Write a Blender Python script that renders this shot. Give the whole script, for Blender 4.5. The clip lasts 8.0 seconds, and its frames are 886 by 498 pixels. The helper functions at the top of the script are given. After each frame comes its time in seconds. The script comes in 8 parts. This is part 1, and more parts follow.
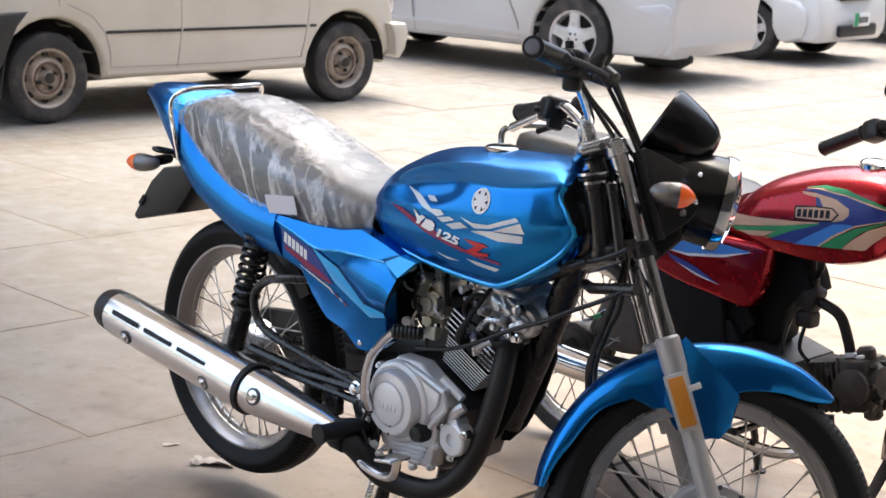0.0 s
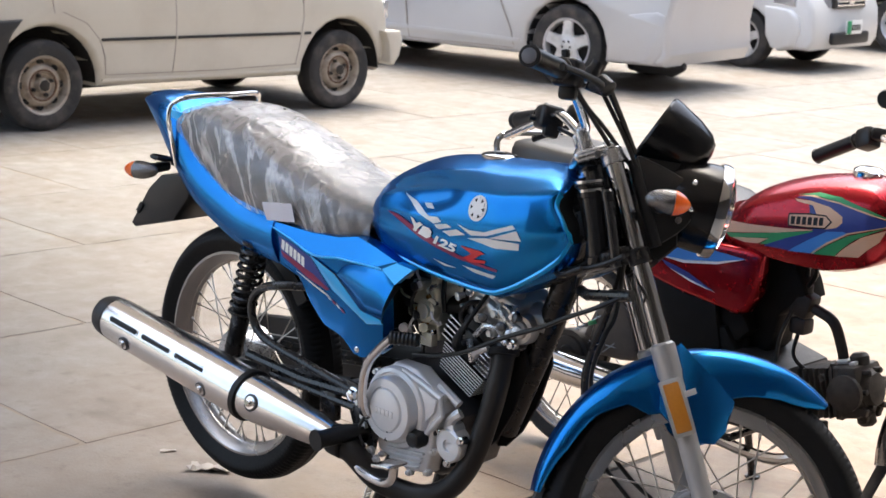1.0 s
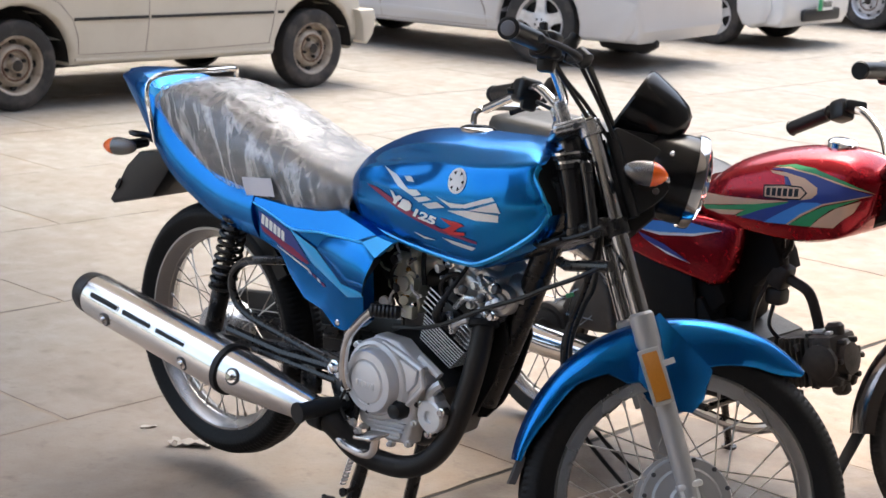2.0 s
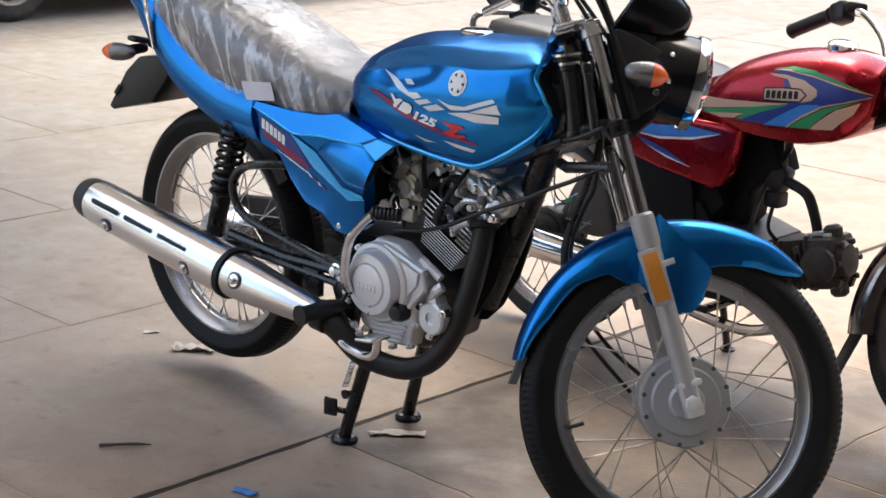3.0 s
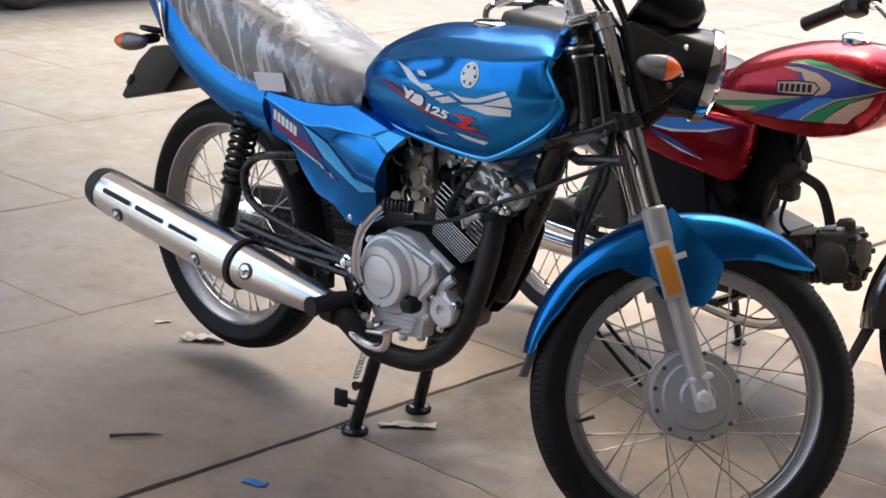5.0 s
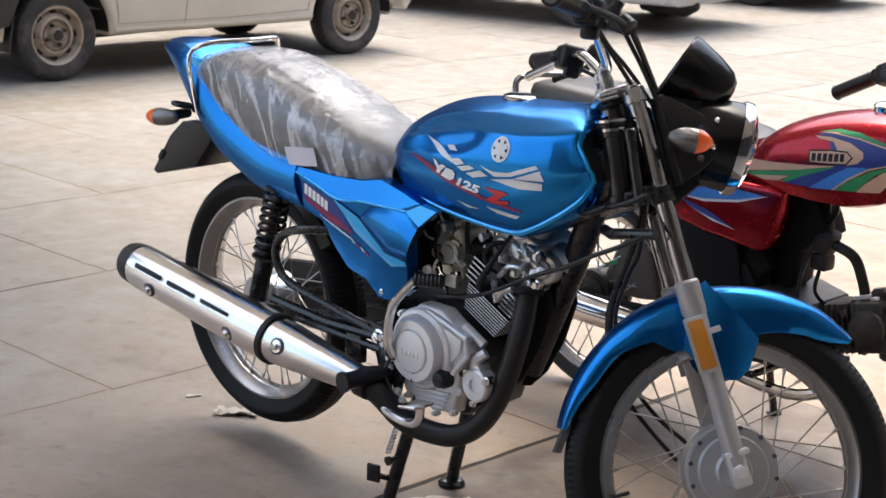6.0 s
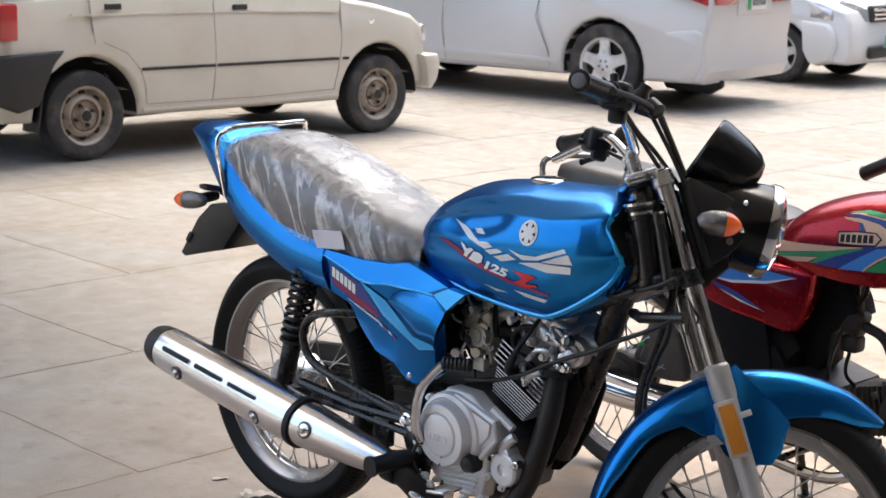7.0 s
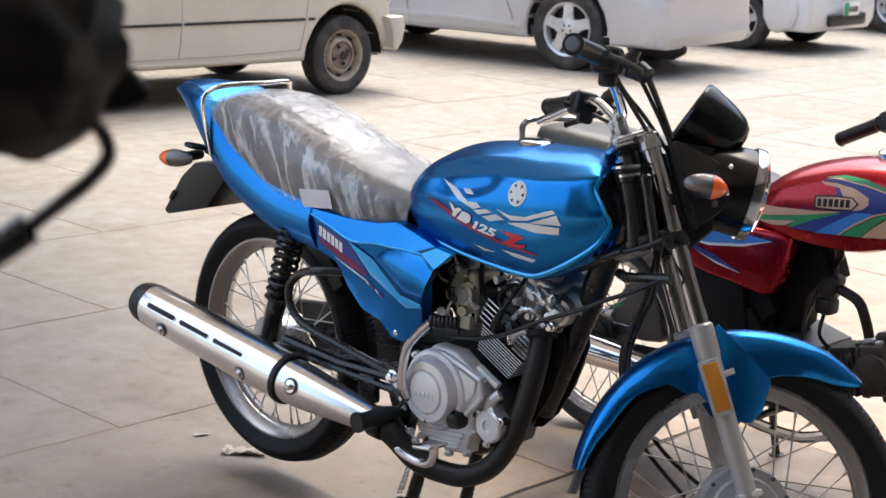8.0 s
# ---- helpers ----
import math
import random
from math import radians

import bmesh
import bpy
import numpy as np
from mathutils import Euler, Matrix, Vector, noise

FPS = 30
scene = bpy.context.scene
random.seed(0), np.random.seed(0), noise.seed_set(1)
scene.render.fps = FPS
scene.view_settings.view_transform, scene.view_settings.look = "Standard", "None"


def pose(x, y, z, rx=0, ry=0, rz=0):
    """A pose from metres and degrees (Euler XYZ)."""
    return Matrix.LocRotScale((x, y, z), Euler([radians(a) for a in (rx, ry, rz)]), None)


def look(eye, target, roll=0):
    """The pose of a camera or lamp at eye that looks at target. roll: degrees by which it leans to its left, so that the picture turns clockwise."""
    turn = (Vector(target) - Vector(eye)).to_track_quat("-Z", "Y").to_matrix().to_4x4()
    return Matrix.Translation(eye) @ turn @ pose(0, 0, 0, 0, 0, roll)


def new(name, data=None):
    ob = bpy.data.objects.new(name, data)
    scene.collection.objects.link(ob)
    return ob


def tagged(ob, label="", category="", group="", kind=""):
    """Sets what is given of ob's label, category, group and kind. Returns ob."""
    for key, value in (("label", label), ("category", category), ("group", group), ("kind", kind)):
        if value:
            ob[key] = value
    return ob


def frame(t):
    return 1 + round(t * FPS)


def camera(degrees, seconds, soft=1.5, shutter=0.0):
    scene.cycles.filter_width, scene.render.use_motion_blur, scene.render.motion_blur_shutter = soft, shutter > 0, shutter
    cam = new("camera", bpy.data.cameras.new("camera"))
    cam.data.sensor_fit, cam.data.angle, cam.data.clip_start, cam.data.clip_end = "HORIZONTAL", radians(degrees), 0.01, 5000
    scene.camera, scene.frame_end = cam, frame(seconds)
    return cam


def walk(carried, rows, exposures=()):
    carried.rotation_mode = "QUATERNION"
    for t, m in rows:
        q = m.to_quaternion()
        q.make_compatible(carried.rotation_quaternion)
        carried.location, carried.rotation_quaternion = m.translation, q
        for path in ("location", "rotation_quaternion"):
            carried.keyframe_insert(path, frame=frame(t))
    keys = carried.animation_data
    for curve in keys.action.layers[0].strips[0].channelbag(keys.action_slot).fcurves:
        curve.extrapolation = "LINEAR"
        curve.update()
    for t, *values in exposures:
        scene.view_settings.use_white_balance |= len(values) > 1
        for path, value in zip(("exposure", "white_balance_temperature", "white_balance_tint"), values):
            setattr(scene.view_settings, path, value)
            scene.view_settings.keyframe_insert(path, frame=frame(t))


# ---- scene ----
cam = camera(30.0, 8.0, soft=1.55)
cam.data.dof.use_dof, cam.data.dof.focus_distance, cam.data.dof.aperture_fstop = True, 3.3, 14.0
walk(cam, [
    (0, look((2.9027, -2.3407, 1.4094), (0.8531, -0.2475, 0.7631), 2.62)),
    (0.5, look((2.9085, -2.3509, 1.4097), (0.8510, -0.2628, 0.7721), 2.68)),
    (1, look((2.9133, -2.3621, 1.4141), (0.8704, -0.2584, 0.7807), 2.67)),
    (1.5, look((2.9195, -2.3829, 1.4151), (0.8957, -0.2507, 0.8166), 2.70)),
    (1.7, look((2.9208, -2.3860, 1.4115), (0.9085, -0.2500, 0.7883), 2.64)),
    (2.8, look((2.9282, -2.4038, 1.3912), (0.9492, -0.2859, 0.6176), 2.16)),
    (3, look((2.9295, -2.4069, 1.3876), (0.9637, -0.2938, 0.5689), 2.27)),
    (3.5, look((2.9343, -2.4081, 1.3725), (1.0035, -0.3109, 0.4378), 2.13)),
    (4, look((2.9343, -2.4100, 1.3743), (1.0245, -0.3186, 0.3851), 2.06)),
    (4.5, look((2.9309, -2.4050, 1.3832), (0.9808, -0.3062, 0.4933), 2.31)),
    (5, look((2.9252, -2.4008, 1.3911), (0.9480, -0.3060, 0.5530), 2.47)),
    (5.2, look((2.9225, -2.3986, 1.3949), (0.9331, -0.3032, 0.5876), 2.34)),
    (6.3, look((2.9068, -2.3861, 1.4167), (0.8509, -0.3138, 0.7246), 1.62)),
    (6.5, look((2.9040, -2.3840, 1.4205), (0.8429, -0.3040, 0.7682), 1.49)),
    (7, look((2.9004, -2.3877, 1.4244), (0.8039, -0.3271, 0.8254), 1.37)),
    (7.5, look((2.8981, -2.4009, 1.4229), (0.7910, -0.3574, 0.8030), 1.22)),
    (8, look((2.8864, -2.4709, 1.4251), (0.8612, -0.3587, 0.7638), 2.27)),
], exposures=[(0.0, 2.35, 6500, 6), (1.0, 2.28, 6500, 6), (2.0, 2.23, 6500, 6), (8.0, 2.20, 6500, 6)])

# ---- light: overcast day; an added, unseen roof shades the near floor ----
world = bpy.data.worlds.new("overcast_sky")
scene.world = world
world.use_nodes = True
wn = world.node_tree.nodes
sky = wn.new("ShaderNodeTexSky")
sky.sky_type = "NISHITA"
sky.sun_disc = False
sky.sun_elevation = radians(69)
sky.sun_rotation = radians(-45)
sky.air_density, sky.dust_density, sky.ozone_density = 1.0, 6.0, 1.0
wn["Background"].inputs["Strength"].default_value = 0.14
world.node_tree.links.new(sky.outputs["Color"], wn["Background"].inputs["Color"])
sun = new("sun", bpy.data.lights.new("sun", "SUN"))
sun.data.energy, sun.data.angle, sun.data.color = 0.24, radians(34), (1.0, 0.96, 0.9)
sun.matrix_world = look((-3.0, 3.6, 12), (0, 0, 0))


# ---- materials ----
def material(name, color, rough=0.5, metal=0.0, vary=0.12, scale=8.0, bump=0.0, bump_scale=60.0, coat=0.0, dirt=None, dirt_amount=0.0, dirt_scale=3.0, per_object=0.0, spec=0.5):
    """A principled surface whose colour and gloss drift at two scales, with fine relief and optional dirt."""
    m = bpy.data.materials.new(name)
    m.use_nodes = True
    nodes, links = m.node_tree.nodes, m.node_tree.links
    b = nodes["Principled BSDF"]
    b.inputs["Metallic"].default_value = metal
    b.inputs["Coat Weight"].default_value = coat
    b.inputs["Coat Roughness"].default_value = 0.06
    b.inputs["Specular IOR Level"].default_value = spec
    where = nodes.new("ShaderNodeTexCoord")
    big = nodes.new("ShaderNodeTexNoise")
    big.inputs["Scale"].default_value, big.inputs["Detail"].default_value = scale, 6.0
    links.new(where.outputs["Object"], big.inputs["Vector"])
    ramp = nodes.new("ShaderNodeMixRGB")
    dark = [c * (1 - vary) for c in color]
    light = [min(1.0, c * (1 + vary)) for c in color]
    ramp.inputs[1].default_value, ramp.inputs[2].default_value = (*dark, 1), (*light, 1)
    links.new(big.outputs["Fac"], ramp.inputs[0])
    last = ramp.outputs[0]
    if per_object:
        info, span = nodes.new("ShaderNodeObjectInfo"), nodes.new("ShaderNodeMapRange")
        span.inputs["To Min"].default_value, span.inputs["To Max"].default_value = 1 - per_object, 1 + per_object
        links.new(info.outputs["Random"], span.inputs["Value"])
        tone = nodes.new("ShaderNodeVectorMath")
        tone.operation = "SCALE"
        links.new(last, tone.inputs[0])
        links.new(span.outputs[0], tone.inputs["Scale"])
        last = tone.outputs[0]
    if dirt:
        spots, cut, mix = nodes.new("ShaderNodeTexNoise"), nodes.new("ShaderNodeMapRange"), nodes.new("ShaderNodeMixRGB")
        spots.inputs["Scale"].default_value, spots.inputs["Detail"].default_value, spots.inputs["Roughness"].default_value = dirt_scale, 9.0, 0.62
        links.new(where.outputs["Object"], spots.inputs["Vector"])
        cut.inputs["From Min"].default_value, cut.inputs["From Max"].default_value, cut.inputs["To Max"].default_value = 0.48, 0.72, dirt_amount
        links.new(spots.outputs["Fac"], cut.inputs["Value"])
        links.new(cut.outputs[0], mix.inputs[0])
        links.new(last, mix.inputs[1])
        mix.inputs[2].default_value = (*dirt, 1)
        last = mix.outputs[0]
    links.new(last, b.inputs["Base Color"])
    gloss = nodes.new("ShaderNodeMapRange")
    gloss.inputs["To Min"].default_value, gloss.inputs["To Max"].default_value = max(0.02, rough * 0.8), min(1.0, rough * 1.2)
    fine = nodes.new("ShaderNodeTexNoise")
    fine.inputs["Scale"].default_value, fine.inputs["Detail"].default_value = bump_scale, 4.0
    links.new(where.outputs["Object"], fine.inputs["Vector"])
    links.new(fine.outputs["Fac"], gloss.inputs["Value"])
    links.new(gloss.outputs[0], b.inputs["Roughness"])
    if bump:
        relief = nodes.new("ShaderNodeBump")
        relief.inputs["Strength"].default_value, relief.inputs["Distance"].default_value = 1.0, bump
        links.new(fine.outputs["Fac"], relief.inputs["Height"])
        links.new(relief.outputs[0], b.inputs["Normal"])
    return m


def clear(name, color, rough=0.05, ior=1.45):
    m = bpy.data.materials.new(name)
    m.use_nodes = True
    b = m.node_tree.nodes["Principled BSDF"]
    b.inputs["Base Color"].default_value = (*color, 1)
    b.inputs["Transmission Weight"].default_value, b.inputs["Roughness"].default_value, b.inputs["IOR"].default_value = 1.0, rough, ior
    return m


def paving(name, earth=0.0):
    """Trowelled cement: pale grey ground, broad brown foot-dirt, small dark spots, scuffs, a tone for each slab."""
    m = bpy.data.materials.new(name)
    m.use_nodes = True
    nodes, links = m.node_tree.nodes, m.node_tree.links
    b = nodes["Principled BSDF"]
    at = nodes.new("ShaderNodeNewGeometry")

    def cloud(scale, detail, rough, low, high, warp=0.0):
        t, r = nodes.new("ShaderNodeTexNoise"), nodes.new("ShaderNodeMapRange")
        t.inputs["Scale"].default_value, t.inputs["Detail"].default_value = scale, detail
        t.inputs["Roughness"].default_value, t.inputs["Distortion"].default_value = rough, warp
        r.inputs["From Min"].default_value, r.inputs["From Max"].default_value = low, high
        links.new(at.outputs["Position"], t.inputs["Vector"])
        links.new(t.outputs["Fac"], r.inputs["Value"])
        return t, r

    def over(base, fac, color, share):
        mix, less = nodes.new("ShaderNodeMixRGB"), nodes.new("ShaderNodeMath")
        less.operation = "MULTIPLY"
        less.inputs[1].default_value = share
        links.new(fac.outputs[0], less.inputs[0])
        links.new(less.outputs[0], mix.inputs[0])
        links.new(base, mix.inputs[1])
        mix.inputs[2].default_value = (*color, 1)
        return mix.outputs[0]

    tone = nodes.new("ShaderNodeMixRGB")
    tone.inputs[1].default_value, tone.inputs[2].default_value = (0.226, 0.209, 0.187, 1), (0.206, 0.190, 0.170, 1)
    info = nodes.new("ShaderNodeObjectInfo")
    links.new(info.outputs["Random"], tone.inputs[0])
    col = tone.outputs[0]
    # trodden brown earth, thicker towards the step; its lighter tone offsets the shade there
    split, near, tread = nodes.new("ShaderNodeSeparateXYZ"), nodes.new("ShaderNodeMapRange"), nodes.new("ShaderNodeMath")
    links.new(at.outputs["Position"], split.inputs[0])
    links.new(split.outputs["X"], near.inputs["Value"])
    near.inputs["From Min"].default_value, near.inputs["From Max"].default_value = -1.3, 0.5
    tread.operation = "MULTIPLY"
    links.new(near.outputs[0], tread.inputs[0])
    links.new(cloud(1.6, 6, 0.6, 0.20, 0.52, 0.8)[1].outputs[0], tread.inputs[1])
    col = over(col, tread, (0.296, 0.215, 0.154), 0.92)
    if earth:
        # share of a darker brown tone over the whole slab, blotched
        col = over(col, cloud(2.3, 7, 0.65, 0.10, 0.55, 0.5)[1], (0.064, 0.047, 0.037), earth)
    col = over(col, cloud(0.9, 5, 0.55, 0.45, 0.72, 0.6)[1], (0.190, 0.142, 0.105), 0.5)
    col = over(col, cloud(3.4, 8, 0.62, 0.50, 0.72, 0.3)[1], (0.150, 0.120, 0.092), 0.7)
    col = over(col, cloud(2.1, 6, 0.6, 0.56, 0.74, 1.2)[1], (0.36, 0.335, 0.30), 0.28)
    col = over(col, cloud(13, 5, 0.6, 0.58, 0.74)[1], (0.12, 0.09, 0.07), 0.58)
    col = over(col, cloud(70, 3, 0.6, 0.58, 0.80)[1], (0.10, 0.08, 0.065), 0.45)
    # earth caught along the joints
    place, cut_x = nodes.new("ShaderNodeTexCoord"), nodes.new("ShaderNodeSeparateXYZ")
    links.new(place.outputs["Generated"], cut_x.inputs[0])
    rims = []
    for axis, wide in (("X", 0.045), ("Y", 0.035)):
        fold, far, band = nodes.new("ShaderNodeMath"), nodes.new("ShaderNodeMath"), nodes.new("ShaderNodeMapRange")
        fold.operation, far.operation = "SUBTRACT", "ABSOLUTE"
        fold.inputs[1].default_value = 0.5
        links.new(cut_x.outputs[axis], fold.inputs[0])
        links.new(fold.outputs[0], far.inputs[0])
        links.new(far.outputs[0], band.inputs["Value"])
        band.inputs["From Min"].default_value, band.inputs["From Max"].default_value = 0.5 - wide, 0.5
        rims.append(band)
    most, rough_edge = nodes.new("ShaderNodeMath"), nodes.new("ShaderNodeMath")
    most.operation, rough_edge.operation = "MAXIMUM", "MULTIPLY"
    links.new(rims[0].outputs[0], most.inputs[0])
    links.new(rims[1].outputs[0], most.inputs[1])
    links.new(most.outputs[0], rough_edge.inputs[0])
    links.new(cloud(7, 6, 0.65, 0.35, 0.62)[1].outputs[0], rough_edge.inputs[1])
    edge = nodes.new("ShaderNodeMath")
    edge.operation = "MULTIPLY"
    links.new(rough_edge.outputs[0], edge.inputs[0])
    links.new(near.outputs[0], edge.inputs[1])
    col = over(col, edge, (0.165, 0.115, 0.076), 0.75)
    links.new(col, b.inputs["Base Color"])
    gloss = cloud(9, 6, 0.6, 0.3, 0.7)[1]
    gloss.inputs["To Min"].default_value, gloss.inputs["To Max"].default_value = 0.48, 0.78
    links.new(gloss.outputs[0], b.inputs["Roughness"])
    relief = nodes.new("ShaderNodeBump")
    relief.inputs["Strength"].default_value, relief.inputs["Distance"].default_value = 1.0, 0.0012
    links.new(cloud(110, 4, 0.6, 0, 1)[0].outputs["Fac"], relief.inputs["Height"])
    links.new(relief.outputs[0], b.inputs["Normal"])
    return m


def film_wrap(name):
    """Thin crumpled polythene: mostly clear, whitish where it folds, with sharp glints."""
    m = bpy.data.materials.new(name)
    m.use_nodes = True
    nodes, links = m.node_tree.nodes, m.node_tree.links
    out = nodes["Material Output"]
    b = nodes["Principled BSDF"]
    b.inputs["Base Color"].default_value = (0.80, 0.765, 0.73, 1)
    b.inputs["Roughness"].default_value = 0.3
    b.inputs["Specular IOR Level"].default_value = 0.9
    where = nodes.new("ShaderNodeTexCoord")
    slant = nodes.new("ShaderNodeMapping")
    slant.inputs["Rotation"].default_value = (0.0, 0.53, 0.0)
    links.new(where.outputs["Object"], slant.inputs["Vector"])
    squash = nodes.new("ShaderNodeMapping")
    squash.inputs["Scale"].default_value = (15, 6, 1.7)
    links.new(slant.outputs[0], squash.inputs["Vector"])
    def ridges(vector, scale, detail, warp, width):
        """Thin lines where the noise crosses its middle: 1 on a line, 0 away from it."""
        t, less, fold, line = nodes.new("ShaderNodeTexNoise"), nodes.new("ShaderNodeMath"), nodes.new("ShaderNodeMath"), nodes.new("ShaderNodeMapRange")
        t.inputs["Scale"].default_value, t.inputs["Detail"].default_value, t.inputs["Distortion"].default_value = scale, detail, warp
        links.new(vector, t.inputs["Vector"])
        less.operation, fold.operation = "SUBTRACT", "ABSOLUTE"
        less.inputs[1].default_value = 0.5
        links.new(t.outputs["Fac"], less.inputs[0])
        links.new(less.outputs[0], fold.inputs[0])
        line.inputs["From Min"].default_value, line.inputs["From Max"].default_value = 0.0, width
        line.inputs["To Min"].default_value, line.inputs["To Max"].default_value = 1.0, 0.0
        links.new(fold.outputs[0], line.inputs["Value"])
        return line.outputs[0]

    def add(p, q, share):
        m = nodes.new("ShaderNodeMath")
        m.operation = "MULTIPLY_ADD"
        m.inputs[1].default_value = share
        links.new(q, m.inputs[0])
        links.new(p, m.inputs[2])
        return m.outputs[0]

    long = ridges(squash.outputs[0], 1.7, 1.2, 0.5, 0.07)
    short = ridges(squash.outputs[0], 3.1, 1.2, 0.8, 0.06)
    crumple = ridges(where.outputs["Object"], 15.0, 2.0, 1.0, 0.05)
    both = add(add(long, short, 0.35), crumple, 0.35)
    relief = nodes.new("ShaderNodeBump")
    relief.inputs["Strength"].default_value, relief.inputs["Distance"].default_value = 0.26, 0.004
    links.new(both, relief.inputs["Height"])
    links.new(relief.outputs[0], b.inputs["Normal"])
    milky = nodes.new("ShaderNodeMapRange")
    milky.inputs["From Min"].default_value, milky.inputs["From Max"].default_value = 0.0, 1.3
    milky.inputs["To Min"].default_value, milky.inputs["To Max"].default_value = 0.16, 0.64
    links.new(both, milky.inputs["Value"])
    # streaks belong to the hanging sides; the stretched top is even
    face, turned, up, even = nodes.new("ShaderNodeNewGeometry"), nodes.new("ShaderNodeSeparateXYZ"), nodes.new("ShaderNodeMapRange"), nodes.new("ShaderNodeMix")
    links.new(face.outputs["Normal"], turned.inputs[0])
    links.new(turned.outputs["Z"], up.inputs["Value"])
    up.inputs["From Min"].default_value, up.inputs["From Max"].default_value = 0.55, 1.0
    links.new(up.outputs[0], even.inputs[0])
    links.new(milky.outputs[0], even.inputs[2])
    patches, spread = nodes.new("ShaderNodeTexNoise"), nodes.new("ShaderNodeMapRange")
    patches.inputs["Scale"].default_value, patches.inputs["Detail"].default_value, patches.inputs["Distortion"].default_value = 22.0, 4.0, 0.8
    links.new(where.outputs["Object"], patches.inputs["Vector"])
    links.new(patches.outputs["Fac"], spread.inputs["Value"])
    spread.inputs["From Min"].default_value, spread.inputs["From Max"].default_value = 0.38, 0.62
    spread.inputs["To Min"].default_value, spread.inputs["To Max"].default_value = 0.33, 0.54
    links.new(spread.outputs[0], even.inputs[3])
    see = nodes.new("ShaderNodeBsdfTransparent")
    shine, layers = nodes.new("ShaderNodeBsdfGlossy"), nodes.new("ShaderNodeMixShader")
    shine.inputs["Color"].default_value, shine.inputs["Roughness"].default_value = (0.95, 0.95, 0.95, 1), 0.24
    layers.inputs[0].default_value = 0.16
    links.new(relief.outputs[0], shine.inputs["Normal"])
    links.new(b.outputs[0], layers.inputs[1])
    links.new(shine.outputs[0], layers.inputs[2])
    mix = nodes.new("ShaderNodeMixShader")
    # pulled taut over the front of the seat, where it clouds less
    along, taut, share = nodes.new("ShaderNodeSeparateXYZ"), nodes.new("ShaderNodeMapRange"), nodes.new("ShaderNodeMath")
    links.new(where.outputs["Object"], along.inputs[0])
    links.new(along.outputs["X"], taut.inputs["Value"])
    taut.inputs["From Min"].default_value, taut.inputs["From Max"].default_value = 0.26, 0.48
    taut.inputs["To Min"].default_value, taut.inputs["To Max"].default_value = 1.0, 0.5
    share.operation = "MULTIPLY"
    links.new(even.outputs[0], share.inputs[0])
    links.new(taut.outputs[0], share.inputs[1])
    links.new(share.outputs[0], mix.inputs[0])
    links.new(see.outputs[0], mix.inputs[1])
    links.new(layers.outputs[0], mix.inputs[2])
    links.new(mix.outputs[0], out.inputs["Surface"])
    return m


BLUE = material("metallic_blue_paint", (0.001, 0.034, 0.18), 0.35, 0.0, 0.05, 40, 0.00002, 900, coat=0.45, spec=0.2)


def flakes(m, color, rough, share):
    """Lays bright metal flake over a paint's dark ground."""
    nodes, links = m.node_tree.nodes, m.node_tree.links
    flake, mix = nodes.new("ShaderNodeBsdfGlossy"), nodes.new("ShaderNodeMixShader")
    flake.inputs["Color"].default_value, flake.inputs["Roughness"].default_value = (*color, 1), rough
    mix.inputs[0].default_value = share
    links.new(nodes["Principled BSDF"].outputs[0], mix.inputs[1])
    links.new(flake.outputs[0], mix.inputs[2])
    links.new(mix.outputs[0], nodes["Material Output"].inputs["Surface"])


flakes(BLUE, (0.0, 0.235, 0.64), 0.24, 0.56)
# lighter blue that paints bevel highlights into panel edges
CYAN = material("light_blue_edge_tone", (0.015, 0.40, 0.85), 0.32, 0.35, 0.05, 20, coat=0.6)
RED = material("worn_red_paint", (0.30, 0.0015, 0.010), 0.26, 0.78, 0.1, 12, coat=0.3, dirt=(0.16, 0.02, 0.02), dirt_amount=0.1, dirt_scale=9)
WHITE = material("white_sticker", (0.8, 0.8, 0.78), 0.4, 0, 0.04, 30)
SILVER = material("silver_sticker", (0.62, 0.64, 0.66), 0.35, 0.4, 0.06, 30)
SCARLET = material("red_sticker", (0.55, 0.015, 0.02), 0.4, 0, 0.06, 30)
MAROON = material("dark_red_sticker", (0.22, 0.01, 0.06), 0.4, 0, 0.06, 30)
NAVY = material("navy_sticker", (0.02, 0.04, 0.22), 0.4, 0, 0.06, 30)
GREEN = material("green_sticker", (0.03, 0.27, 0.10), 0.4, 0, 0.06, 30)
TAN = material("tan_sticker", (0.62, 0.40, 0.27), 0.45, 0, 0.06, 30)
SKYBLUE = material("sky_blue_sticker", (0.05, 0.22, 0.6), 0.4, 0, 0.06, 30)
BLACK_PLASTIC = material("black_moulded_plastic", (0.010, 0.010, 0.0104), 0.36, 0, 0.15, 30, 0.0002, 500, spec=0.35)
BLACK_PAINT = material("black_enamel", (0.010, 0.010, 0.0105), 0.28, 0, 0.1, 20, coat=0.1, spec=0.4)
DEEP_BLACK = material("dull_black_plastic", (0.009, 0.0085, 0.008), 0.6, 0, 0.2, 30, spec=0.15)
MATT_BLACK = material("heatproof_matt_black", (0.010, 0.010, 0.0105), 0.55, 0.0, 0.15, 25, 0.0003, 300, spec=0.3)
RUBBER = material("tyre_rubber", (0.0030, 0.0030, 0.0032), 0.62, 0, 0.2, 20, 0.0004, 250, dirt=(0.03, 0.026, 0.022), dirt_amount=0.1, dirt_scale=14, spec=0.26)
